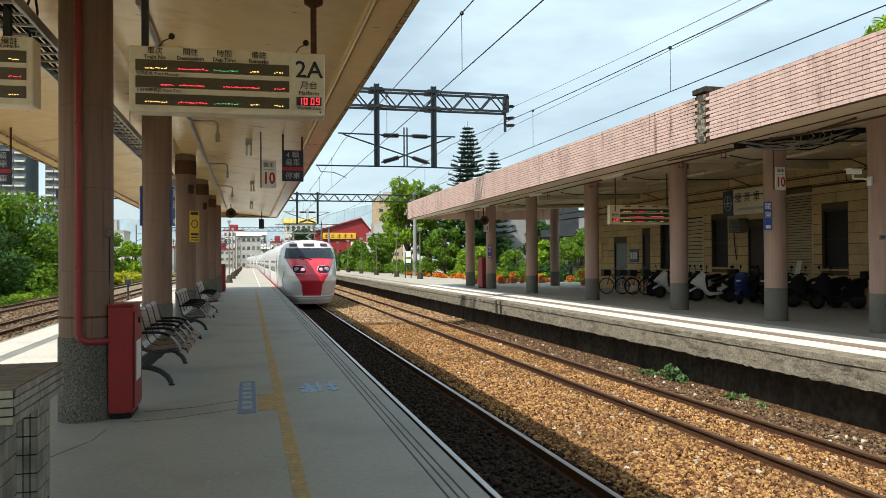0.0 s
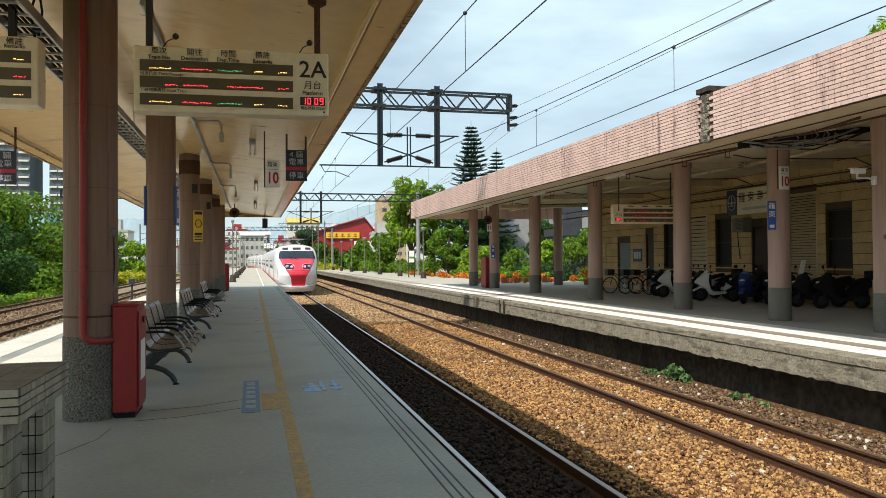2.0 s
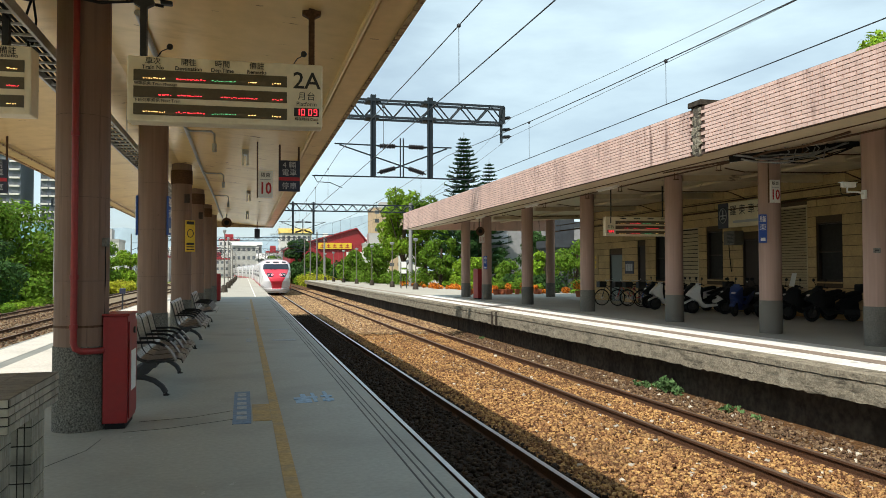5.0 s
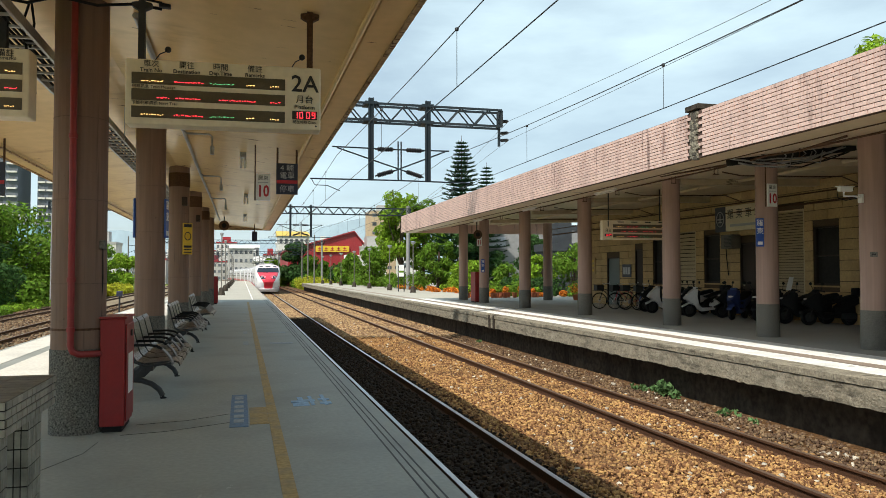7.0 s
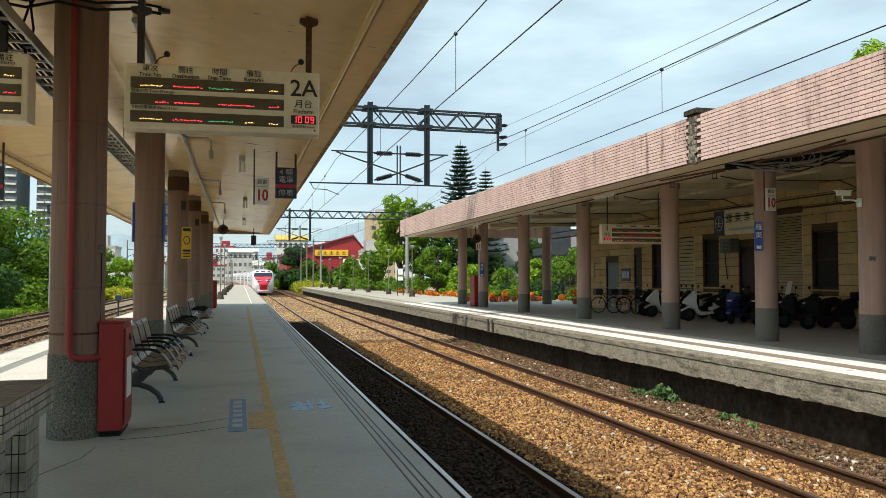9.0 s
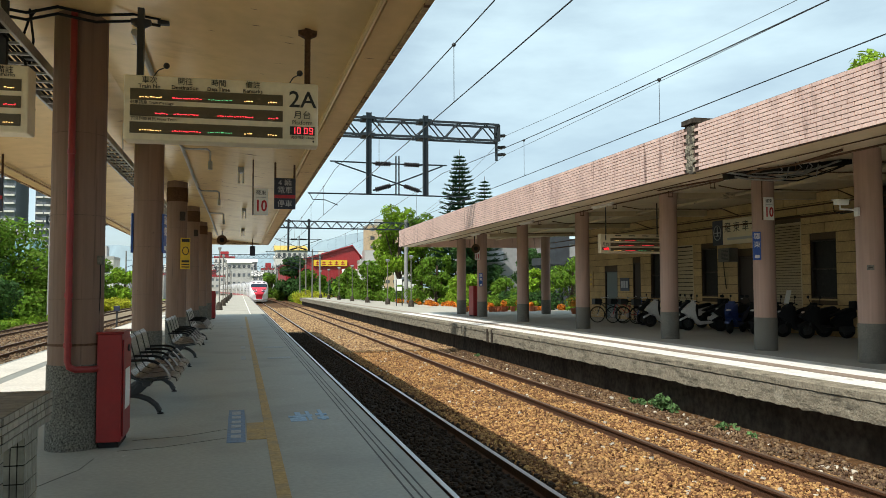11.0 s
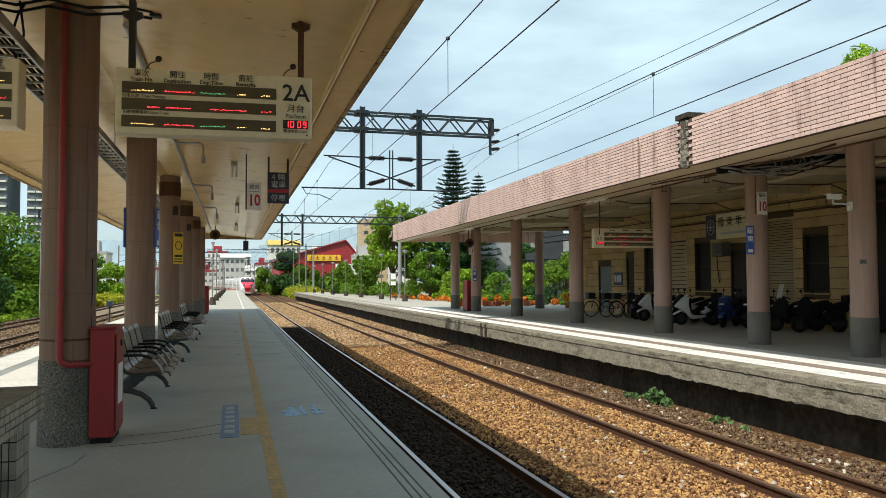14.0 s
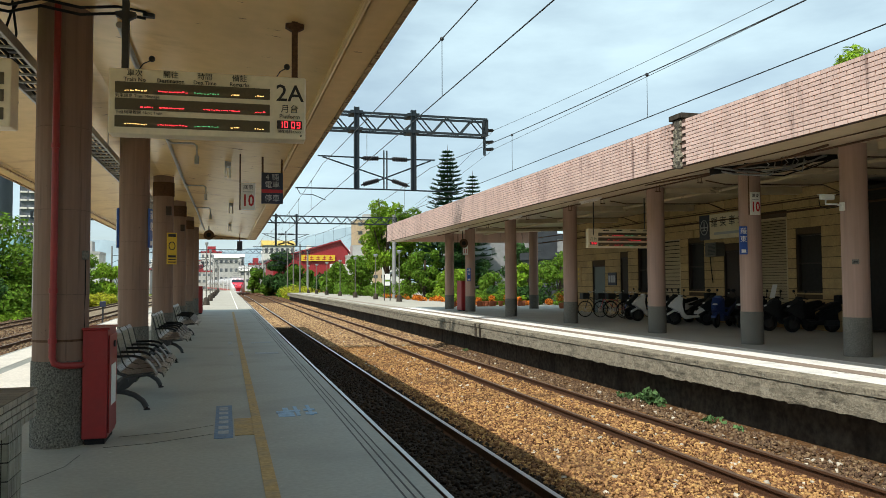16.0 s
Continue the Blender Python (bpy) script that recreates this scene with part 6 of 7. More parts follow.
# ---------------------------------------------------------------- lamp posts
def lamp_post(at, group, h=3.7, head=0.19):
    ob = thing("platform_lamp", at, "grey platform lamp post with a boxy head", "lamp post", group)
    bm = B()
    lathe(bm, [(0.22, 0), (0.22, 0.05), (0.17, 0.42), (0.12, 0.47), (0.06, 0.5)], 8)
    part("base", bm, "dark_concrete", ob)
    bm = B()
    rod(bm, (0, 0, 0.48), (0, 0, h - 0.2), 0.038, 0.032, n=10)
    part("pole", bm, "base_grey", ob)
    bm = B()
    lathe(bm, [(0.05, h - 0.22), (head * 0.7, h - 0.16), (head, h - 0.05), (head, h), (0.05, h + 0.03)], 8)
    part("head", bm, "galv", ob, "grey boxy lamp head")
    return ob


lp = lamp_post((12.0, 54.0, 0), "side platform lamps")
for x, y in ((11.8, 62.0), (11.5, 70.5), (11.3, 79.0), (11.0, 87.5), (10.8, 96.0), (10.6, 104.0)):
    copy_thing(lp, pose(x, y, 0))
lq = lamp_post((-1.25, 51.0, 0), "island platform lamps", 4.0, 0.11)
for k in range(1, 9):
    y = 51.0 + 11.6 * k
    copy_thing(lq, pose(-1.25 + bend(y), y, 0))
# white notice board on posts, end of the side platform
nb = thing("notice_board", (11.85, 57.5, 0), "small white and green notice board on two posts", "notice board")
for x in (-0.22, 0.22):
    bm = B()
    rod(bm, (x, 0, 0), (x, 0, 2.0), 0.04)
    part("post", bm, "dark_steel", nb)
bm = B()
bx(bm, -0.2, 0.2, -0.05, 0.05, 1.15, 2.05, 0.01)
part("board", bm, "white", nb)
bm = B()
bx(bm, -0.19, 0.19, -0.056, -0.051, 1.45, 1.6)
part("green_band", bm, "leaf", nb, "green band")
end_sign = plate("hanging_sign", (0.56, 36.5, 3.12), 0.24, 0.46, "sign_navy", "small dark hanging sign under the canopy end")
bm = B()
rod(bm, (0, 0.02, -0.23), (0, 0.02, 0.58), 0.02)
part("hanging_rod", bm, "rust", end_sign)


# dwarf signal beside the far track
sig = thing("ground_signal", (-6.9, 48.0, BED), "small navy ground signal lamp beside the far track", "signal")
bm = B()
rod(bm, (0, 0, 0), (0, 0, 1.15), 0.05)
part("post", bm, "dark_steel", sig)
bm = B()
bx(bm, -0.16, 0.16, -0.12, 0.12, 1.12, 1.45, 0.03)
part("head", bm, "sign_navy", sig)


# ---------------------------------------------------------------- plants
def leaf_cloud(centres, radii, count, size, rng, squash=0.8, up=0.0):
    """Small leaves over lumpy clumps: vertices and faces."""
    centres, radii = np.array(centres), np.array(radii)
    pick = rng.choice(len(centres), count, p=radii ** 2 / np.sum(radii ** 2))
    d = rng.normal(size=(count, 3))
    d /= np.linalg.norm(d, axis=1)[:, None]
    shell = rng.uniform(0.45, 1.08, count) ** 0.6
    p = centres[pick] + d * np.array([1, 1, squash]) * (radii[pick] * shell)[:, None]
    nrm = d + rng.normal(scale=0.6, size=(count, 3)) + np.array([0, 0, 0.3 + up])
    nrm /= np.linalg.norm(nrm, axis=1)[:, None]
    a = np.cross(nrm, rng.normal(size=(count, 3)))
    a /= np.linalg.norm(a, axis=1)[:, None]
    b = np.cross(nrm, a)
    s = size * rng.uniform(0.6, 1.4, count)[:, None]
    quad = np.stack([p - a * s, p - b * s * 0.45 + nrm * s * 0.1, p + a * s, p + b * s * 0.45 + nrm * s * 0.1], 1)
    return quad.reshape(-1, 3), np.arange(count * 4).reshape(-1, 4)


def leaf_mesh(name, v, f, mat):
    me = bpy.data.meshes.new(name)
    me.from_pydata(v.tolist(), [], f.tolist())
    me.materials.append(M[mat])
    return me


def tree(at, height, spread, mat, label, seed, leaves=5000, size=0.16, low=0.35, group="", clumps=26):
    rng = np.random.default_rng(seed)
    ob = thing("tree", at, label, "tree", group)
    bm = B()
    fork = height * low
    tube(bm, [(0, 0, -0.3), (0.05, 0.03, fork * 0.5), (0, 0.05, fork), (0.1, 0, height * 0.75)], max(0.08, height * 0.02), 8)
    cs, rs = [], []
    for k in range(clumps):
        a = rng.uniform(0, math.tau)
        u = rng.uniform(0, 1)
        z = fork + (height - fork) * u
        r = spread * (1.05 - 0.75 * abs(u - 0.35) ** 1.3) * rng.uniform(0.35, 0.95)
        c = (r * math.cos(a), r * math.sin(a), z - spread * 0.12)
        cs.append(c), rs.append(spread * rng.uniform(0.22, 0.42))
        if k % 3 == 0:
            tube(bm, [(0, 0.02, fork * rng.uniform(0.7, 1.1)), (c[0] * 0.5, c[1] * 0.5, (fork + c[2]) / 2), c], height * 0.006, 5)
    part("trunk", bm, "bark", ob, "brown trunk and limbs")
    v, f = leaf_cloud(cs, rs, leaves, size, rng)
    crown = new("crown", leaf_mesh("crown", v, f, mat))
    crown.parent = ob
    return ob


def shrub(name, at, w, d, h, mat, label, seed, leaves=1500, size=0.08, kind="", group="", category="shrub"):
    rng = np.random.default_rng(seed)
    n = max(6, int(w * d * 3))
    n = min(n, 80)
    cs = [(rng.uniform(-w / 2, w / 2), rng.uniform(-d / 2, d / 2), h * rng.uniform(0.2, 0.7)) for _ in range(n)]
    rs = [min(w, d, h * 1.2) * rng.uniform(0.25, 0.5) for _ in range(n)]
    v, f = leaf_cloud(cs, rs, leaves, size, rng)
    v[:, 2] = np.maximum(v[:, 2], -0.02)
    ob = new(name, leaf_mesh(name, v, f, mat))
    ob.location = at
    return tagged(ob, label, category, group, kind)


def norfolk_pine(at, height, spread, seed):
    """Straight trunk, level whorls of drooping then upturned boughs."""
    rng = np.random.default_rng(seed)
    ob = thing("pine_tree", at, "tall dark green pine with level tiers of boughs", "tree", "pines")
    bm = B()
    rod(bm, (0, 0, -0.3), (0, 0, height), height * 0.017, 0.015, n=10)
    part("trunk", bm, "bark", ob)
    verts, faces = [], []
    z = height * 0.10
    while z < height * 0.97:
        reach = spread * (1 - z / height) ** 0.8 + 0.12
        a0 = rng.uniform(0, 1)
        for k in range(8):
            a = a0 + k * math.tau / 8 + rng.uniform(-0.1, 0.1)
            r = reach * rng.uniform(0.8, 1.1)
            out, side = np.array([math.cos(a), math.sin(a), 0]), np.array([-math.sin(a), math.cos(a), 0])
            n = max(5, int(r * 26))
            for i in range(n):
                u = (i + 0.5) / n
                base = out * r * u + np.array([0, 0, z + 0.28 * r * (u - 0.35) ** 2 - 0.05 * r])
                for s in (-1, 1):
                    tip = base + side * s * (0.10 + 0.20 * r * (1 - abs(u - 0.45))) * rng.uniform(0.6, 1.1) + out * 0.12 + np.array([0, 0, rng.uniform(0.02, 0.14)])
                    wv = np.array([0, 0, 0.045])
                    j = len(verts)
                    verts += [base - out * 0.04, base + out * 0.05, tip + wv * 0.5, tip - wv * 0.5 - out * 0.05]
                    faces.append((j, j + 1, j + 2, j + 3))
        z += 0.30 + 0.28 * (1 - z / height)
    crown = new("crown", leaf_mesh("crown", np.array(verts), np.array(faces), "needle"))
    crown.parent = ob


norfolk_pine((18.0, 62.0, 0), 13.1, 3.4, 1)
norfolk_pine((21.7, 66.5, 0), 11.6, 2.6, 2)
RT = "trees behind the side platform"
tree((14.0, 68.0, 0), 8.6, 2.3, "leaf_light", "tall light green broadleaf tree behind the platform", 3, 7000, 0.17, 0.22, RT, 34)
tree((16.3, 69.0, 0), 7.9, 2.2, "leaf", "green broadleaf tree behind the platform", 4, 5000, 0.16, 0.25, RT)
tree((17.6, 61.0, 0), 6.8, 1.9, "leaf_dark", "dense dark green tree behind the platform", 5, 7500, 0.14, 0.08, RT)
tree((19.6, 62.0, 0), 6.2, 1.7, "leaf_dark", "dense dark green tree behind the platform", 35, 6500, 0.14, 0.08, RT)
tree((15.4, 60.0, 0), 4.2, 1.5, "leaf", "green broadleaf tree behind the platform", 36, 4500, 0.13, 0.1, RT)
tree((16.4, 55.0, 0), 2.1, 1.6, "leaf_light", "low bushy green garden shrub tree behind the platform", 6, 5000, 0.13, 0.1, RT)
tree((22.8, 57.0, 0), 4.4, 1.7, "leaf_dark", "dark green garden tree beside the station", 7, 5500, 0.13, 0.1, RT)
tree((19.1, 47.0, 0), 2.5, 0.95, "leaf_light", "small light green garden tree beside the station", 8, 3500, 0.11, 0.1, RT)
tree((19.2, 54.0, 0), 2.0, 1.3, "leaf", "small green garden shrub tree beside the station", 27, 3500, 0.11, 0.08, RT)
tree((20.9, 52.0, 0), 2.0, 1.2, "leaf_light", "small light green garden tree beside the station", 28, 3500, 0.11, 0.08, RT)
tree((19.6, 43.0, 0), 3.3, 1.5, "leaf", "small green garden tree beside the station", 9, 3500, 0.11, 0.12, RT)
tree((13.6, 80.0, 0), 4.2, 2.2, "leaf", "green tree beyond the side platform", 10, 4500, 0.18, 0.12, RT)
tree((13.0, 95.0, 0), 3.6, 2.3, "leaf", "green banana-like tree beyond the side platform", 11, 4000, 0.24, 0.1, RT)
tree((15.5, 114.0, -1.2), 4.4, 2.8, "leaf_dark", "dark green tree beyond the platform end", 12, 4000, 0.24, 0.1, RT)
tree((12.9, 138.0, -1.2), 5.4, 2.7, "leaf", "round green tree beside the line", 13, 4500, 0.26, 0.05, RT)
tree((10.2, 145.0, -1.2), 7.9, 3.3, "leaf_dark", "large dark green tree beside the line", 14, 4500, 0.36, 0.05, RT)
tree((11.4, 141.0, -1.2), 4.4, 2.6, "leaf_dark", "dark green tree in front of the red shed", 16, 5000, 0.24, 0.04, RT)
tree((8.6, 147.0, -1.2), 3.4, 2.2, "leaf", "low green tree beside the line", 17, 4000, 0.24, 0.04, RT)
tree((7.6, 192.0, -1.2), 6.0, 2.4, "leaf", "green tree beside the line", 15, 3500, 0.34, 0.05, RT)
LT = "trees beyond the far tracks"
tree((-21.0, 73.0, -1.3), 8.9, 6.0, "leaf", "wide green tree beyond the far tracks", 20, 32000, 0.2, 0.05, LT, 64)
tree((-27.5, 80.0, -1.3), 8.8, 5.6, "leaf_dark", "wide green tree beyond the far tracks", 21, 22000, 0.22, 0.08, LT, 54)
tree((-18.6, 60.0, -1.3), 5.4, 3.4, "leaf_dark", "low dark tree beyond the far tracks", 22, 10000, 0.17, 0.04, LT)
tree((-19.5, 112.0, -1.3), 6.5, 3.0, "leaf", "green tree beyond the far tracks", 23, 6000, 0.2, 0.1, LT)
tree((-16.6, 122.0, -1.3), 6.0, 2.6, "leaf_light", "light green tree beyond the far tracks", 24, 5000, 0.2, 0.1, LT)
tree((31.4, 31.0, 0), 13.5, 2.6, "leaf_light", "light green tree rising behind the station", 25, 5000, 0.16, 0.5, "")
for k, (x, y, w, d, h, mat, lab) in enumerate((
        (15.6, 50.0, 1.0, 16.0, 0.55, "leaf_light", "clipped green hedge along the platform garden"),
        (16.4, 52.0, 1.2, 18.0, 0.9, "leaf", "loose green shrubs in the platform garden"),
        (14.5, 72.0, 1.5, 24.0, 1.5, "leaf", "dense green shrubs behind the platform"),
        (13.5, 95.0, 1.8, 24.0, 1.6, "leaf", "dense green shrubs behind the platform"),
        (11.3, 124.0, 3.6, 26.0, 2.1, "leaf_yellow", "yellow-green weeds beside the line"),
        (10.4, 152.0, 3.2, 36.0, 2.1, "leaf_light", "yellow-green weeds beside the line"),
        (-15.4, 101.0, 3.6, 9.0, 1.5, "leaf_yellow", "yellow flowering hedge beside the far tracks"),
        (-14.6, 52.0, 2.0, 30.0, 0.7, "leaf_light", "light green grass bank beside the far tracks"),
        (-14.2, 44.0, 2.0, 16.0, 0.8, "leaf", "green grass bank beside the far tracks"),
        (18.0, 46.0, 2.2, 6.0, 1.1, "leaf_dark", "dark shrubs beside the station"))):
    ob = shrub("shrubbery", (x, y, 0.0 if 0 < x < 17 and y < 108 else (-1.3 if x < 0 or y > 108 else 0.0)), w, d, h, mat, lab, 40 + k, 6500, 0.10 if y < 100 else 0.16, "stuff")
for k, (x, y, w, d) in enumerate(((14.75, 49.0, 0.7, 13.0), (14.0, 62.0, 0.8, 14.0), (14.6, 42.5, 4.4, 0.7), (17.6, 42.3, 2.0, 0.7))):
    shrub("flower_bed", (x, y, 0), w, d, 0.42, "flower", "orange and red flowers along the garden edge", 60 + k, 3200, 0.065, "stuff")


def flower_pot(at, seed, tall=0.3):
    ob = thing("flower_pot", at, "terracotta pot with a small green plant", "flower pot", "flower pots")
    bm = B()
    lathe(bm, [(0.11, 0), (0.16, 0.24), (0.18, 0.25), (0.18, 0.29), (0.14, 0.29), (0.13, 0.25)], 14)
    part("pot", bm, "pot", ob)
    rng = np.random.default_rng(seed)
    v, f = leaf_cloud([(0, 0, 0.28 + tall * 0.5), (0.08, 0.05, 0.3 + tall * 0.3), (-0.08, 0, 0.3 + tall * 0.4)], [tall * 0.5, tall * 0.4, tall * 0.4], 160, 0.06, rng)
    o = new("plant", leaf_mesh("plant", v, f, ("leaf_light", "leaf", "flower")[seed % 3]))
    o.parent = ob
    o["kind"] = "stuff"


rnd = random.Random(31)
for k in range(16):
    flower_pot((12.4 + k * 0.28 + rnd.uniform(-0.05, 0.05), 41.6 + rnd.uniform(-0.3, 0.3), 0), k, rnd.uniform(0.25, 0.55))
for k in range(5):
    flower_pot((16.6 + rnd.uniform(-0.2, 0.9), 35.0 + k * 0.5, 0), k + 20, rnd.uniform(0.6, 1.2))

# weeds in the ballast under the platform lip
for k, (y, w, h, n) in enumerate(((13.6, 0.34, 0.46, 380), (14.5, 0.25, 0.14, 110), (11.6, 0.35, 0.12, 90), (10.9, 0.2, 0.08, 50), (26.0, 0.2, 0.15, 60))):
    shrub("weed", (8.12, y, BED), w * 0.8, w * 1.7, h, "leaf_weed", "small green weed growing under the platform lip", 80 + k, n, 0.05, group="weeds", category="weed")
shrub("roof_weed", (8.6, 9.4, 4.36), 0.5, 1.6, 0.1, "leaf", "small weeds growing on the canopy roof", 90, 160, 0.04, category="weed")


# ---------------------------------------------------------------- two-wheelers under the canopy
def wheel(parent, x, z, r, tyre, spokes=0, name="wheel"):
    bm = B()
    n = 28
    rings = []
    for k in range(n):
        a = k * math.tau / n
        c = Vector((x + math.cos(a) * r, 0, z + math.sin(a) * r))
        o = Vector((math.cos(a), 0, math.sin(a)))
        rings.append([bm.verts.new(c + o * tyre * math.cos(b) + Vector((0, 1, 0)) * tyre * math.sin(b)) for b in (0, 1.05, 2.1, 3.14, 4.19, 5.24)])
    for k in range(n):
        p, q = rings[k], rings[(k + 1) % n]
        for j in range(6):
            bm.faces.new((p[j], p[(j + 1) % 6], q[(j + 1) % 6], q[j]))
    w = part(name, bm, "black", parent, smooth=True)
    bm = B()
    if spokes:
        for k in range(spokes):
            a = k * math.tau / spokes
            rod(bm, (x, 0, z), (x + math.cos(a) * r, 0, z + math.sin(a) * r), 0.003, n=4)
        rod(bm, (x, -0.04, z), (x, 0.04, z), 0.02)
    else:
        rod(bm, (x, -0.05, z), (x, 0.05, z), r * 0.72, n=18)
    part("rim", bm, "steel" if spokes else "rim", w)


def scooter(at, rz, mat, label, screen=False, box=False):
    """Along its own x: front wheel at +x."""
    ob = thing("scooter", at, label, "scooter", "parked scooters", rz=rz)
    wheel(ob, 0.62, 0.25, 0.2, 0.055), wheel(ob, -0.62, 0.25, 0.2, 0.06)
    # tail wedge, low floor strip and slanted shield, as on a modern scooter
    bm = B()
    prism(bm, [(-1.08, 0.86), (-0.98, 0.72), (-0.62, 0.52), (-0.30, 0.40), (-0.14, 0.36), (-0.10, 0.44), (-0.26, 0.62), (-0.42, 0.72), (-0.9, 0.84), (-1.1, 0.92)], "y", -0.14, 0.14)
    bmesh.ops.bevel(bm, geom=bm.edges[:], offset=0.03, segments=2, affect="EDGES")
    part("tail", bm, mat, ob, smooth=True)
    bm = B()
    prism(bm, [(-0.34, 0.40), (-0.30, 0.28), (0.22, 0.20), (0.40, 0.34), (0.46, 0.52), (0.38, 0.54), (0.20, 0.30), (-0.12, 0.34)], "y", -0.15, 0.15)
    bmesh.ops.bevel(bm, geom=bm.edges[:], offset=0.025, segments=2, affect="EDGES")
    part("floor_strip", bm, mat, ob, smooth=True)
    bm = B()
    bx(bm, -0.78, -0.16, -0.11, 0.11, 0.22, 0.60, 0.05)
    part("engine_cover", bm, "black", ob, "black engine cover", smooth=True)
    bm = B()
    outline = [(0.30, 0.42), (0.44, 0.40), (0.60, 0.56), (0.86, 0.66), (0.72, 0.80), (0.52, 0.98), (0.40, 1.04), (0.34, 0.98), (0.42, 0.74)]
    prism(bm, outline, "y", -0.20, 0.20)
    for v in bm.verts:
        if v.co.x > 0.5:
            v.co.y *= max(0.35, 1 - (v.co.x - 0.5) * 1.7)
    bmesh.ops.bevel(bm, geom=bm.edges[:], offset=0.03, segments=2, affect="EDGES")
    part("front_shield", bm, mat, ob, smooth=True)
    bm = B()
    prism(bm, [(0.28, 0.46), (0.34, 0.44), (0.40, 0.74), (0.33, 0.97), (0.29, 0.95)], "y", -0.17, 0.17)
    part("inner_shield", bm, "black", ob, "black inner leg shield")
    bm = B()
    prism(bm, [(0.45, 0.48), (0.64, 0.53), (0.86, 0.42), (0.88, 0.35), (0.64, 0.48), (0.45, 0.42)], "y", -0.08, 0.08)
    part("front_mudguard", bm, mat, ob)
    bm = B()
    prism(bm, [(-0.98, 0.86), (-0.5, 0.74), (-0.22, 0.66), (-0.12, 0.70), (-0.40, 0.81), (-0.58, 0.90), (-0.95, 0.97)], "y", -0.14, 0.14)
    bmesh.ops.bevel(bm, geom=bm.edges[:], offset=0.03, segments=2, affect="EDGES")
    part("seat", bm, "black", ob, "black vinyl seat", smooth=True)
    bm = B()
    tube(bm, [(0.30, -0.34, 1.02), (0.36, -0.2, 1.05), (0.42, 0, 1.02), (0.36, 0.2, 1.05), (0.30, 0.34, 1.02)], 0.018, 8)
    part("handlebar", bm, "black", ob)
    bm = B()
    bx(bm, 0.32, 0.46, -0.11, 0.11, 0.98, 1.09, 0.03)
    part("headlight_cowl", bm, mat, ob)
    bm = B()
    bmesh.ops.create_uvsphere(bm, u_segments=12, v_segments=8, radius=1, matrix=Matrix.Translation((0.70, 0, 0.79)) @ Matrix.Diagonal((0.06, 0.10, 0.045, 1)))
    part("headlight", bm, "lamp_white", ob)
    for s in (-1, 1):
        bm = B()
        tube(bm, [(0.34, s * 0.22, 1.05), (0.36, s * 0.28, 1.16), (0.37, s * 0.31, 1.22)], 0.008, 5)
        bmesh.ops.create_uvsphere(bm, u_segments=10, v_segments=6, radius=1, matrix=Matrix.Translation((0.37, s * 0.33, 1.26)) @ Matrix.Diagonal((0.02, 0.075, 0.05, 1)))
        part("mirror", bm, "black", ob)
    bm = B()
    rod(bm, (0.62, 0.07, 0.25), (0.45, 0.07, 0.75), 0.02), rod(bm, (0.62, -0.07, 0.25), (0.45, -0.07, 0.75), 0.02)
    part("fork", bm, "dark_steel", ob)
    bm = B()
    bx(bm, -0.75, -0.3, 0.08, 0.2, 0.2, 0.36, 0.03), rod(bm, (-0.4, -0.15, 0.24), (-0.95, -0.17, 0.34), 0.045)
    part("engine", bm, "dark_steel", ob)
    bm = B()
    bx(bm, -1.125, -1.08, -0.1, 0.1, 0.82, 0.89, 0.01)
    part("rear_lamp", bm, "sign_red", ob)
    bm = B()
    rod(bm, (-0.35, 0.12, 0.3), (-0.45, 0.28, 0.01), 0.014)
    part("kickstand", bm, "dark_steel", ob)
    if screen:
        bm = B()
        grid = [[bm.verts.new((0.50 - 0.10 * v + 0.06 * (1 - u * u), u * (0.2 - 0.03 * v), 1.05 + 0.42 * v)) for u in (-1, -0.5, 0, 0.5, 1)] for v in (0, 0.33, 0.66, 1)]
        for a, b in zip(grid, grid[1:]):
            for k in range(4):
                bm.faces.new((a[k], a[k + 1], b[k + 1], b[k]))
        bmesh.ops.solidify(bm, geom=bm.faces[:], thickness=0.006)
        part("windscreen", bm, "white", ob, "pale scratched windscreen")
    if box:
        bm = B()
        bx(bm, -1.12, -0.78, -0.19, 0.19, 0.87, 1.14, 0.05)
        part("top_box", bm, "black", ob, "black top box")
    return ob


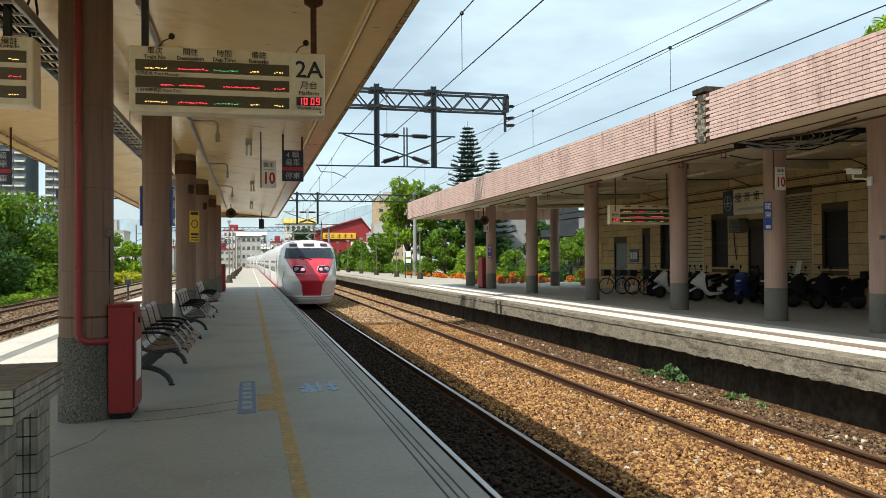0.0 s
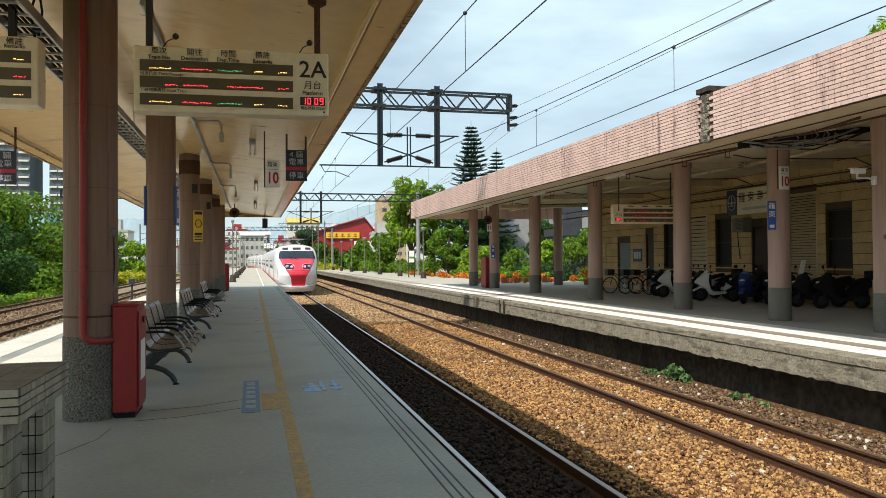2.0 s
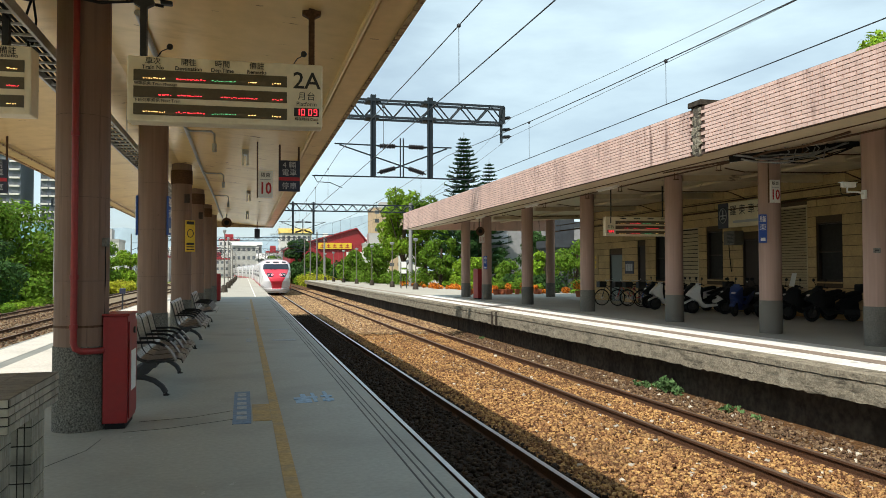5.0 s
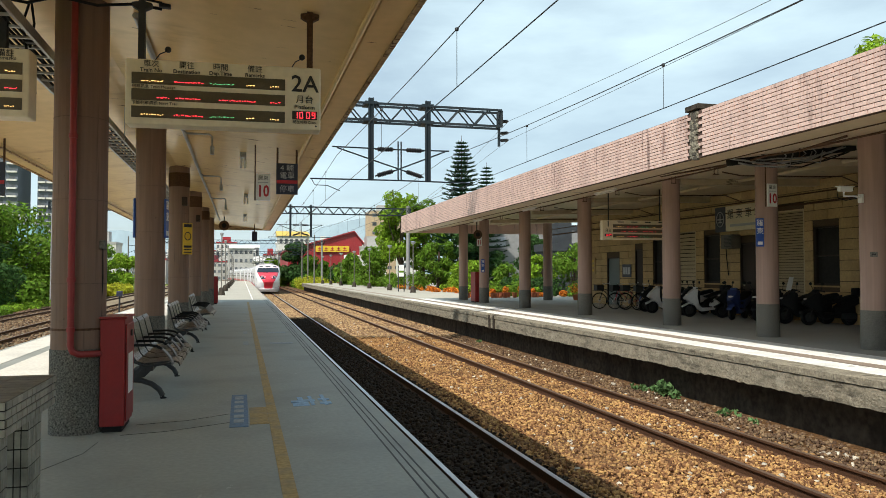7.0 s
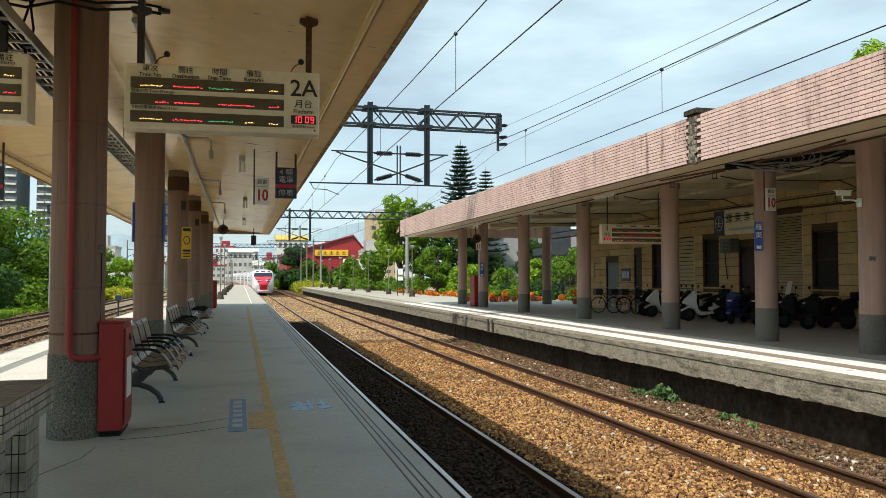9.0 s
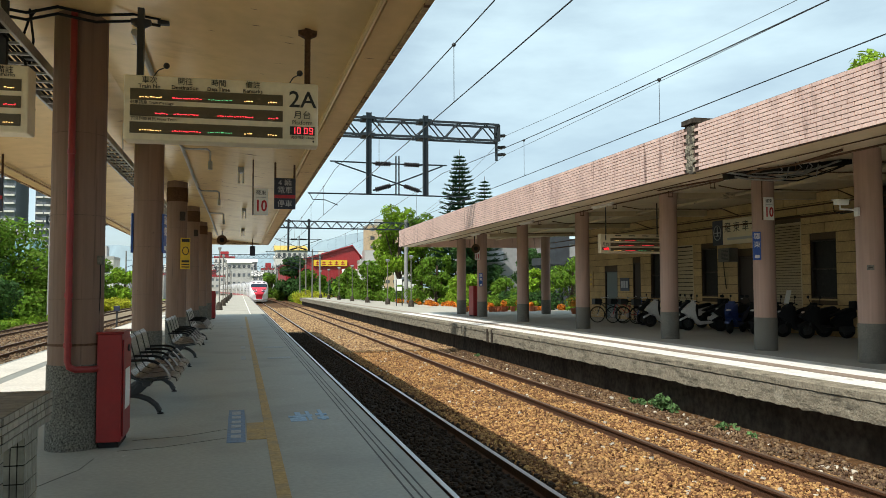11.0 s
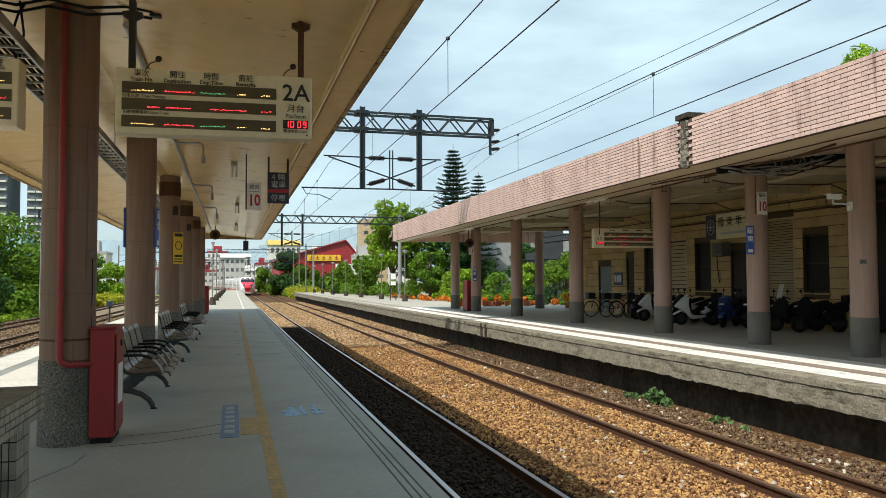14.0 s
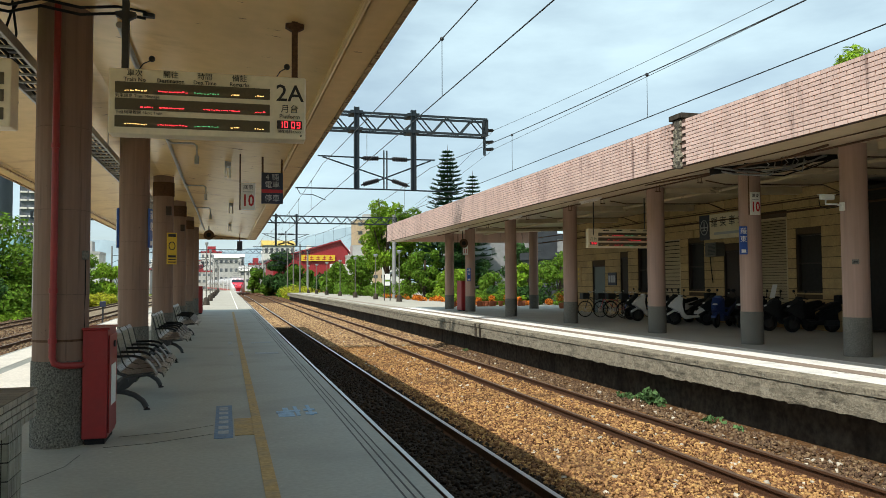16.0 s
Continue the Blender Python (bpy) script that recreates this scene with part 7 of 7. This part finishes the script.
def bicycle(at, rz, mat, label):
    ob = thing("bicycle", at, label, "bicycle", "parked bicycles", rz=rz)
    wheel(ob, 0.52, 0.32, 0.30, 0.02, 14), wheel(ob, -0.52, 0.32, 0.30, 0.02, 14)
    bm = B()
    for a, b in (((-0.12, 0, 0.3), (-0.22, 0, 0.75)), ((-0.12, 0, 0.3), (0.34, 0, 0.72)), ((-0.19, 0, 0.62), (0.34, 0, 0.78)), ((-0.52, 0, 0.32), (-0.12, 0, 0.3)), ((-0.52, 0, 0.32), (-0.2, 0, 0.64)), ((0.52, 0, 0.32), (0.32, 0, 0.9))):
        rod(bm, a, b, 0.016)
    part("frame", bm, mat, ob)
    bm = B()
    tube(bm, [(0.16, -0.26, 0.98), (0.3, -0.2, 1.0), (0.33, 0, 0.95), (0.3, 0.2, 1.0), (0.16, 0.26, 0.98)], 0.013, 6)
    part("handlebar", bm, "steel", ob)
    bm = B()
    prism(bm, [(-0.38, 0.80), (-0.08, 0.80), (-0.1, 0.85), (-0.36, 0.87)], "y", -0.08, 0.08)
    part("saddle", bm, "black", ob)
    bm = B()
    rod(bm, (-0.12, -0.03, 0.3), (-0.12, 0.03, 0.3), 0.09, n=16), rod(bm, (-0.12, 0.08, 0.3), (0.0, 0.08, 0.2), 0.01), rod(bm, (-0.12, -0.08, 0.3), (-0.24, -0.08, 0.4), 0.01)
    part("crank", bm, "steel", ob)
    bm = B()
    bx(bm, 0.4, 0.68, -0.16, 0.16, 0.72, 0.94)
    bmesh.ops.delete(bm, geom=[f for f in bm.faces if f.normal.z > 0.9], context="FACES_ONLY")
    bmesh.ops.solidify(bm, geom=bm.faces[:], thickness=0.01)
    part("basket", bm, "dark_steel", ob)
    return ob


bicycle((14.1, 27.4, 0), 176, "dark_steel", "black city bicycle parked under the canopy")
bicycle((14.5, 26.9, 0), 178, "sign_red", "dark red city bicycle parked under the canopy")
bicycle((14.7, 26.4, 0), 174, "dark_steel", "black city bicycle parked under the canopy")
bicycle((14.9, 25.7, 0), 170, "sign_blue", "dark blue city bicycle parked under the canopy")
for x, y, rz, mat, label, screen, box in (
        (14.75, 24.9, 168, "scooter_dark", "black scooter parked under the canopy", False, False),
        (14.45, 23.9, 170, "scooter_white", "white scooter parked under the canopy", False, False),
        (14.75, 23.1, 172, "scooter_white", "white scooter parked in a tight row", False, False),
        (14.7, 22.3, 168, "scooter_dark", "black scooter parked beside a column", False, True),
        (14.40, 21.5, 165, "scooter_white", "white scooter parked beside a column", False, False),
        (15.1, 20.8, 168, "scooter_dark", "black scooter parked beside a column", False, True),
        (14.55, 20.1, 215, "scooter_blue", "dark blue scooter with tall mirrors", False, False),
        (15.0, 19.5, 210, "scooter_dark", "black scooter turned to the tracks", False, False),
        (15.15, 18.6, 170, "scooter_dark", "black scooter beside the dark window", False, False),
        (15.1, 17.9, 162, "scooter_dark", "black scooter with a pale windscreen", True, False),
        (15.25, 17.2, 168, "scooter_dark", "black scooter with a top box", False, True)):
    scooter((x, y, 0), rz, mat, label, screen, box).scale = (0.9, 0.9, 0.88)


# ---------------------------------------------------------------- the town behind
def house(name, at, w, d, h, mat, label, floors, cols, roof="flat", roof_mat="roof_grey", win="house_glass", group="houses of the town", balcony=False):
    ob = thing(name, at, label, "building", group)
    bm = B()
    bx(bm, -w / 2, w / 2, 0, d, 0, h)
    part("wall", bm, mat, ob)
    bm = B()
    if roof == "gable":
        prism(bm, [(-w / 2 - 0.3, h), (w / 2 + 0.3, h), (0, h + w * 0.2)], "y", -0.4, d + 0.4)
    elif roof == "shed":
        prism(bm, [(-0.4, h), (d + 0.4, h), (d + 0.4, h + d * 0.18)], "x", -w / 2 - 0.3, w / 2 + 0.3)
    else:
        bx(bm, -w / 2 - 0.1, w / 2 + 0.1, -0.1, d + 0.1, h, h + 0.5)
        bx(bm, -w * 0.2, w * 0.2, d * 0.3, d * 0.7, h + 0.5, h + 2.6)
    part("roof", bm, roof_mat, ob)
    fh, cw = h / floors, w / cols
    bm = B()
    bx(bm, -cw * 0.27, cw * 0.27, -0.06, 0.05, -fh * 0.2, fh * 0.2)
    me = finish("window", bm, win)
    bal = None
    if balcony:
        bm = B()
        bx(bm, -cw * 0.42, cw * 0.42, -0.9, -0.062, -fh * 0.5, -fh * 0.28)
        bal = finish("balcony", bm, "house_white")
    for i in range(floors):
        for j in range(cols):
            o = new("window", me)
            o.parent = ob
            o.location = (-w / 2 + cw * (j + 0.5), 0, fh * (i + 0.55))
            if bal and (j + i) % 1 == 0:
                o = new("balcony", bal)
                o.parent = ob
                o.location = (-w / 2 + cw * (j + 0.5), 0, fh * (i + 0.55))
    return ob


# red shed with a yellow shop band, lettered with plain bars
shed = thing("red_shed", (15.8, 150.0, -1.4), "large red corrugated shed with a yellow sign band", "shed")
bm = B()
prism(bm, [(-7.2, 0), (7.2, 0), (7.2, 9.2), (5.6, 10.9), (-7.2, 7.2)], "y", 0, 30)
part("wall", bm, "shed_red", shed)
bm = B()
prism(bm, [(-7.6, 7.1), (5.6, 10.95), (7.6, 8.5), (7.6, 8.75), (5.6, 11.2), (-7.6, 7.35)], "y", -0.5, 30.5)
part("roof", bm, "shed_red", shed)
for k in range(36):
    bm = B()
    x = -7.1 + k * 0.4
    top = 7.2 + (x + 7.2) * 0.289 if x < 5.6 else 10.9 - (x - 5.6) * 1.06
    bx(bm, x - 0.04, x + 0.04, -0.06, 0, 0, top - 0.2)
    part("rib", bm, "shed_red", shed)
bm = B()
bx(bm, -1.9, 4.6, -0.4, -0.07, 7.0, 8.15)
band = part("sign_band", bm, "sign_yellow", shed, "yellow sign band with red marks")
for k in range(5):
    bm = B()
    x = -1.55 + k * 1.22
    bx(bm, x, x + 0.8, -0.44, -0.401, 7.25, 7.37), bx(bm, x + 0.34, x + 0.46, -0.44, -0.401, 7.2, 8.0), bx(bm, x + 0.1, x + 0.7, -0.44, -0.401, 7.62, 7.74)
    part("sign_mark", bm, "sign_red", band)
bm = B()
bx(bm, 3.6, 6.6, -0.35, -0.07, 5.2, 6.4)
part("white_sign", bm, "white", shed)

house("white_house", (25.0, 148.0, -1.4), 5.0, 8, 7.6, "house_white", "small white house beside the red shed", 2, 3)
house("yellow_roof_house", (14.0, 215.0, -1.4), 8.5, 10, 13.2, "house_white", "building with a bright yellow sheet roof", 4, 6, "shed", "roof_yellow")
house("apartment_block", (50.0, 270.0, -1.4), 11.0, 12, 25.0, "house_tan", "tan tiled apartment block behind the trees", 8, 4)
house("grey_house", (27.0, 66.0, 0), 12.0, 8, 5.4, "house_grey", "grey house with pale windows behind the garden", 2, 4, win="sign_grey", roof_mat="house_slate")
house("garden_house", (21.4, 47.5, 0), 2.6, 3, 2.9, "house_slate", "small dark grey outbuilding beside the station", 1, 3, roof_mat="house_slate")
rnd = random.Random(77)
mats = ["house_white", "house_white", "house_grey", "house_pale", "house_white", "house_pale"]
labs = {"house_white": "grubby white town house", "house_grey": "grey concrete town house", "house_pale": "pale cement town house"}
spot = -62.0
while spot < 62:
    w = rnd.uniform(5, 10)
    far = rnd.uniform(225, 330)
    h = rnd.uniform(5.5, 11) if spot > -30 else rnd.uniform(5, 9)
    m = rnd.choice(mats)
    house("town_house", (spot + bend(far) * 0.2, far, -1.4), w, 9, h, m, labs[m] + " behind the railway", max(3, int(h / 2.6)), max(3, int(w / 1.5)), rnd.choice(["flat", "flat", "shed"]), rnd.choice(["roof_grey", "shed_red", "roof_grey", "house_white"]))
    spot += w * rnd.uniform(0.6, 1.0)
spot = -38.0
while spot < 6:
    w = rnd.uniform(4, 8)
    far = rnd.uniform(175, 215)
    if spot + w / 2 > LEFT_TRACK + bend(far) - 8:
        break
    m = rnd.choice(mats)
    house("town_house", (spot, far, -1.4), w, 8, rnd.uniform(5, 9), m, labs[m] + " behind the railway", 3, max(3, int(w / 1.4)), rnd.choice(["flat", "shed"]), rnd.choice(["roof_grey", "shed_red", "roof_grey"]))
    spot += w * rnd.uniform(0.9, 1.4)
for k in range(26):
    far = rnd.uniform(235, 420)
    x = (-0.12 + k * 0.0125) * far + rnd.uniform(-3, 3)
    w, h = rnd.uniform(5, 9), rnd.uniform(0.018, 0.044) * far + 2
    m = rnd.choice(mats)
    house("town_house", (x, far, -1.4), w, 8, h, m, labs[m] + " in the distance", max(3, int(h / 2.7)), max(3, int(w / 1.5)), rnd.choice(["flat", "flat", "shed"]), rnd.choice(["roof_grey", "house_white", "shed_red"]))
house("tower_block", (-99.0, 350.0, -1.4), 18.0, 20, 82.0, "house_dark", "tall slate grey apartment tower with white balconies", 24, 4, group="apartment towers", balcony=True)
house("tower_block", (-79.0, 356.0, -1.4), 10.0, 20, 82.0, "house_dark", "tall slate grey apartment tower with white balconies", 24, 3, group="apartment towers", balcony=True)
house("turquoise_building", (-53.5, 200.0, -1.4), 12.0, 12, 14.5, "house_aqua", "pale turquoise building with a stepped top", 5, 1, win="house_aqua")
house("low_house", (-60.0, 190.0, -1.4), 14.0, 12, 14.0, "house_tan", "low tan building beyond the trees", 3, 4)
house("far_house", (-26.5, 160.0, -1.4), 5.5, 8, 8.5, "house_white", "small white house beyond the far tracks", 2, 2)


def hills():
    rng = np.random.default_rng(6)
    xs = np.linspace(-2600, 2600, 80)
    h = 90 + 120 * np.exp(-((xs - 650) / 420) ** 2) + 70 * np.exp(-((xs + 700) / 500) ** 2) + np.cumsum(rng.normal(0, 5, 80))
    verts = [(x, 3400, -5) for x in xs] + [(x, 3500 + rng.uniform(-60, 60), max(40, z)) for x, z in zip(xs, h)] + [(x, 3900, -5) for x in xs]
    faces = [(i + r * 80, i + 1 + r * 80, i + 81 + r * 80, i + 80 + r * 80) for r in (0, 1) for i in range(79)]
    tagged(new("backdrop_hills", sheet("backdrop_hills", verts, faces, "hill", True)), "hazy blue hills on the horizon", "hills", kind="structure")


hills()
station_wall()


# ---------------------------------------------------------------- what moves
def travelled(t):
    return 37.6 + 7.1 * t + 0.049 * t * t


def on_line(s):
    """The pose on the left track at distance s along the line."""
    d = 0.5
    x = LEFT_TRACK + 0.06 + bend(s)
    return pose(x, s, RAIL, 0, 0, math.degrees(math.atan2(-(bend(s + d) - bend(s - d)), 2 * d)))


def motions():
    for car, offset in CARS:
        walk(car, [(float(t), on_line(travelled(t) + offset)) for t in range(17)])


motions()
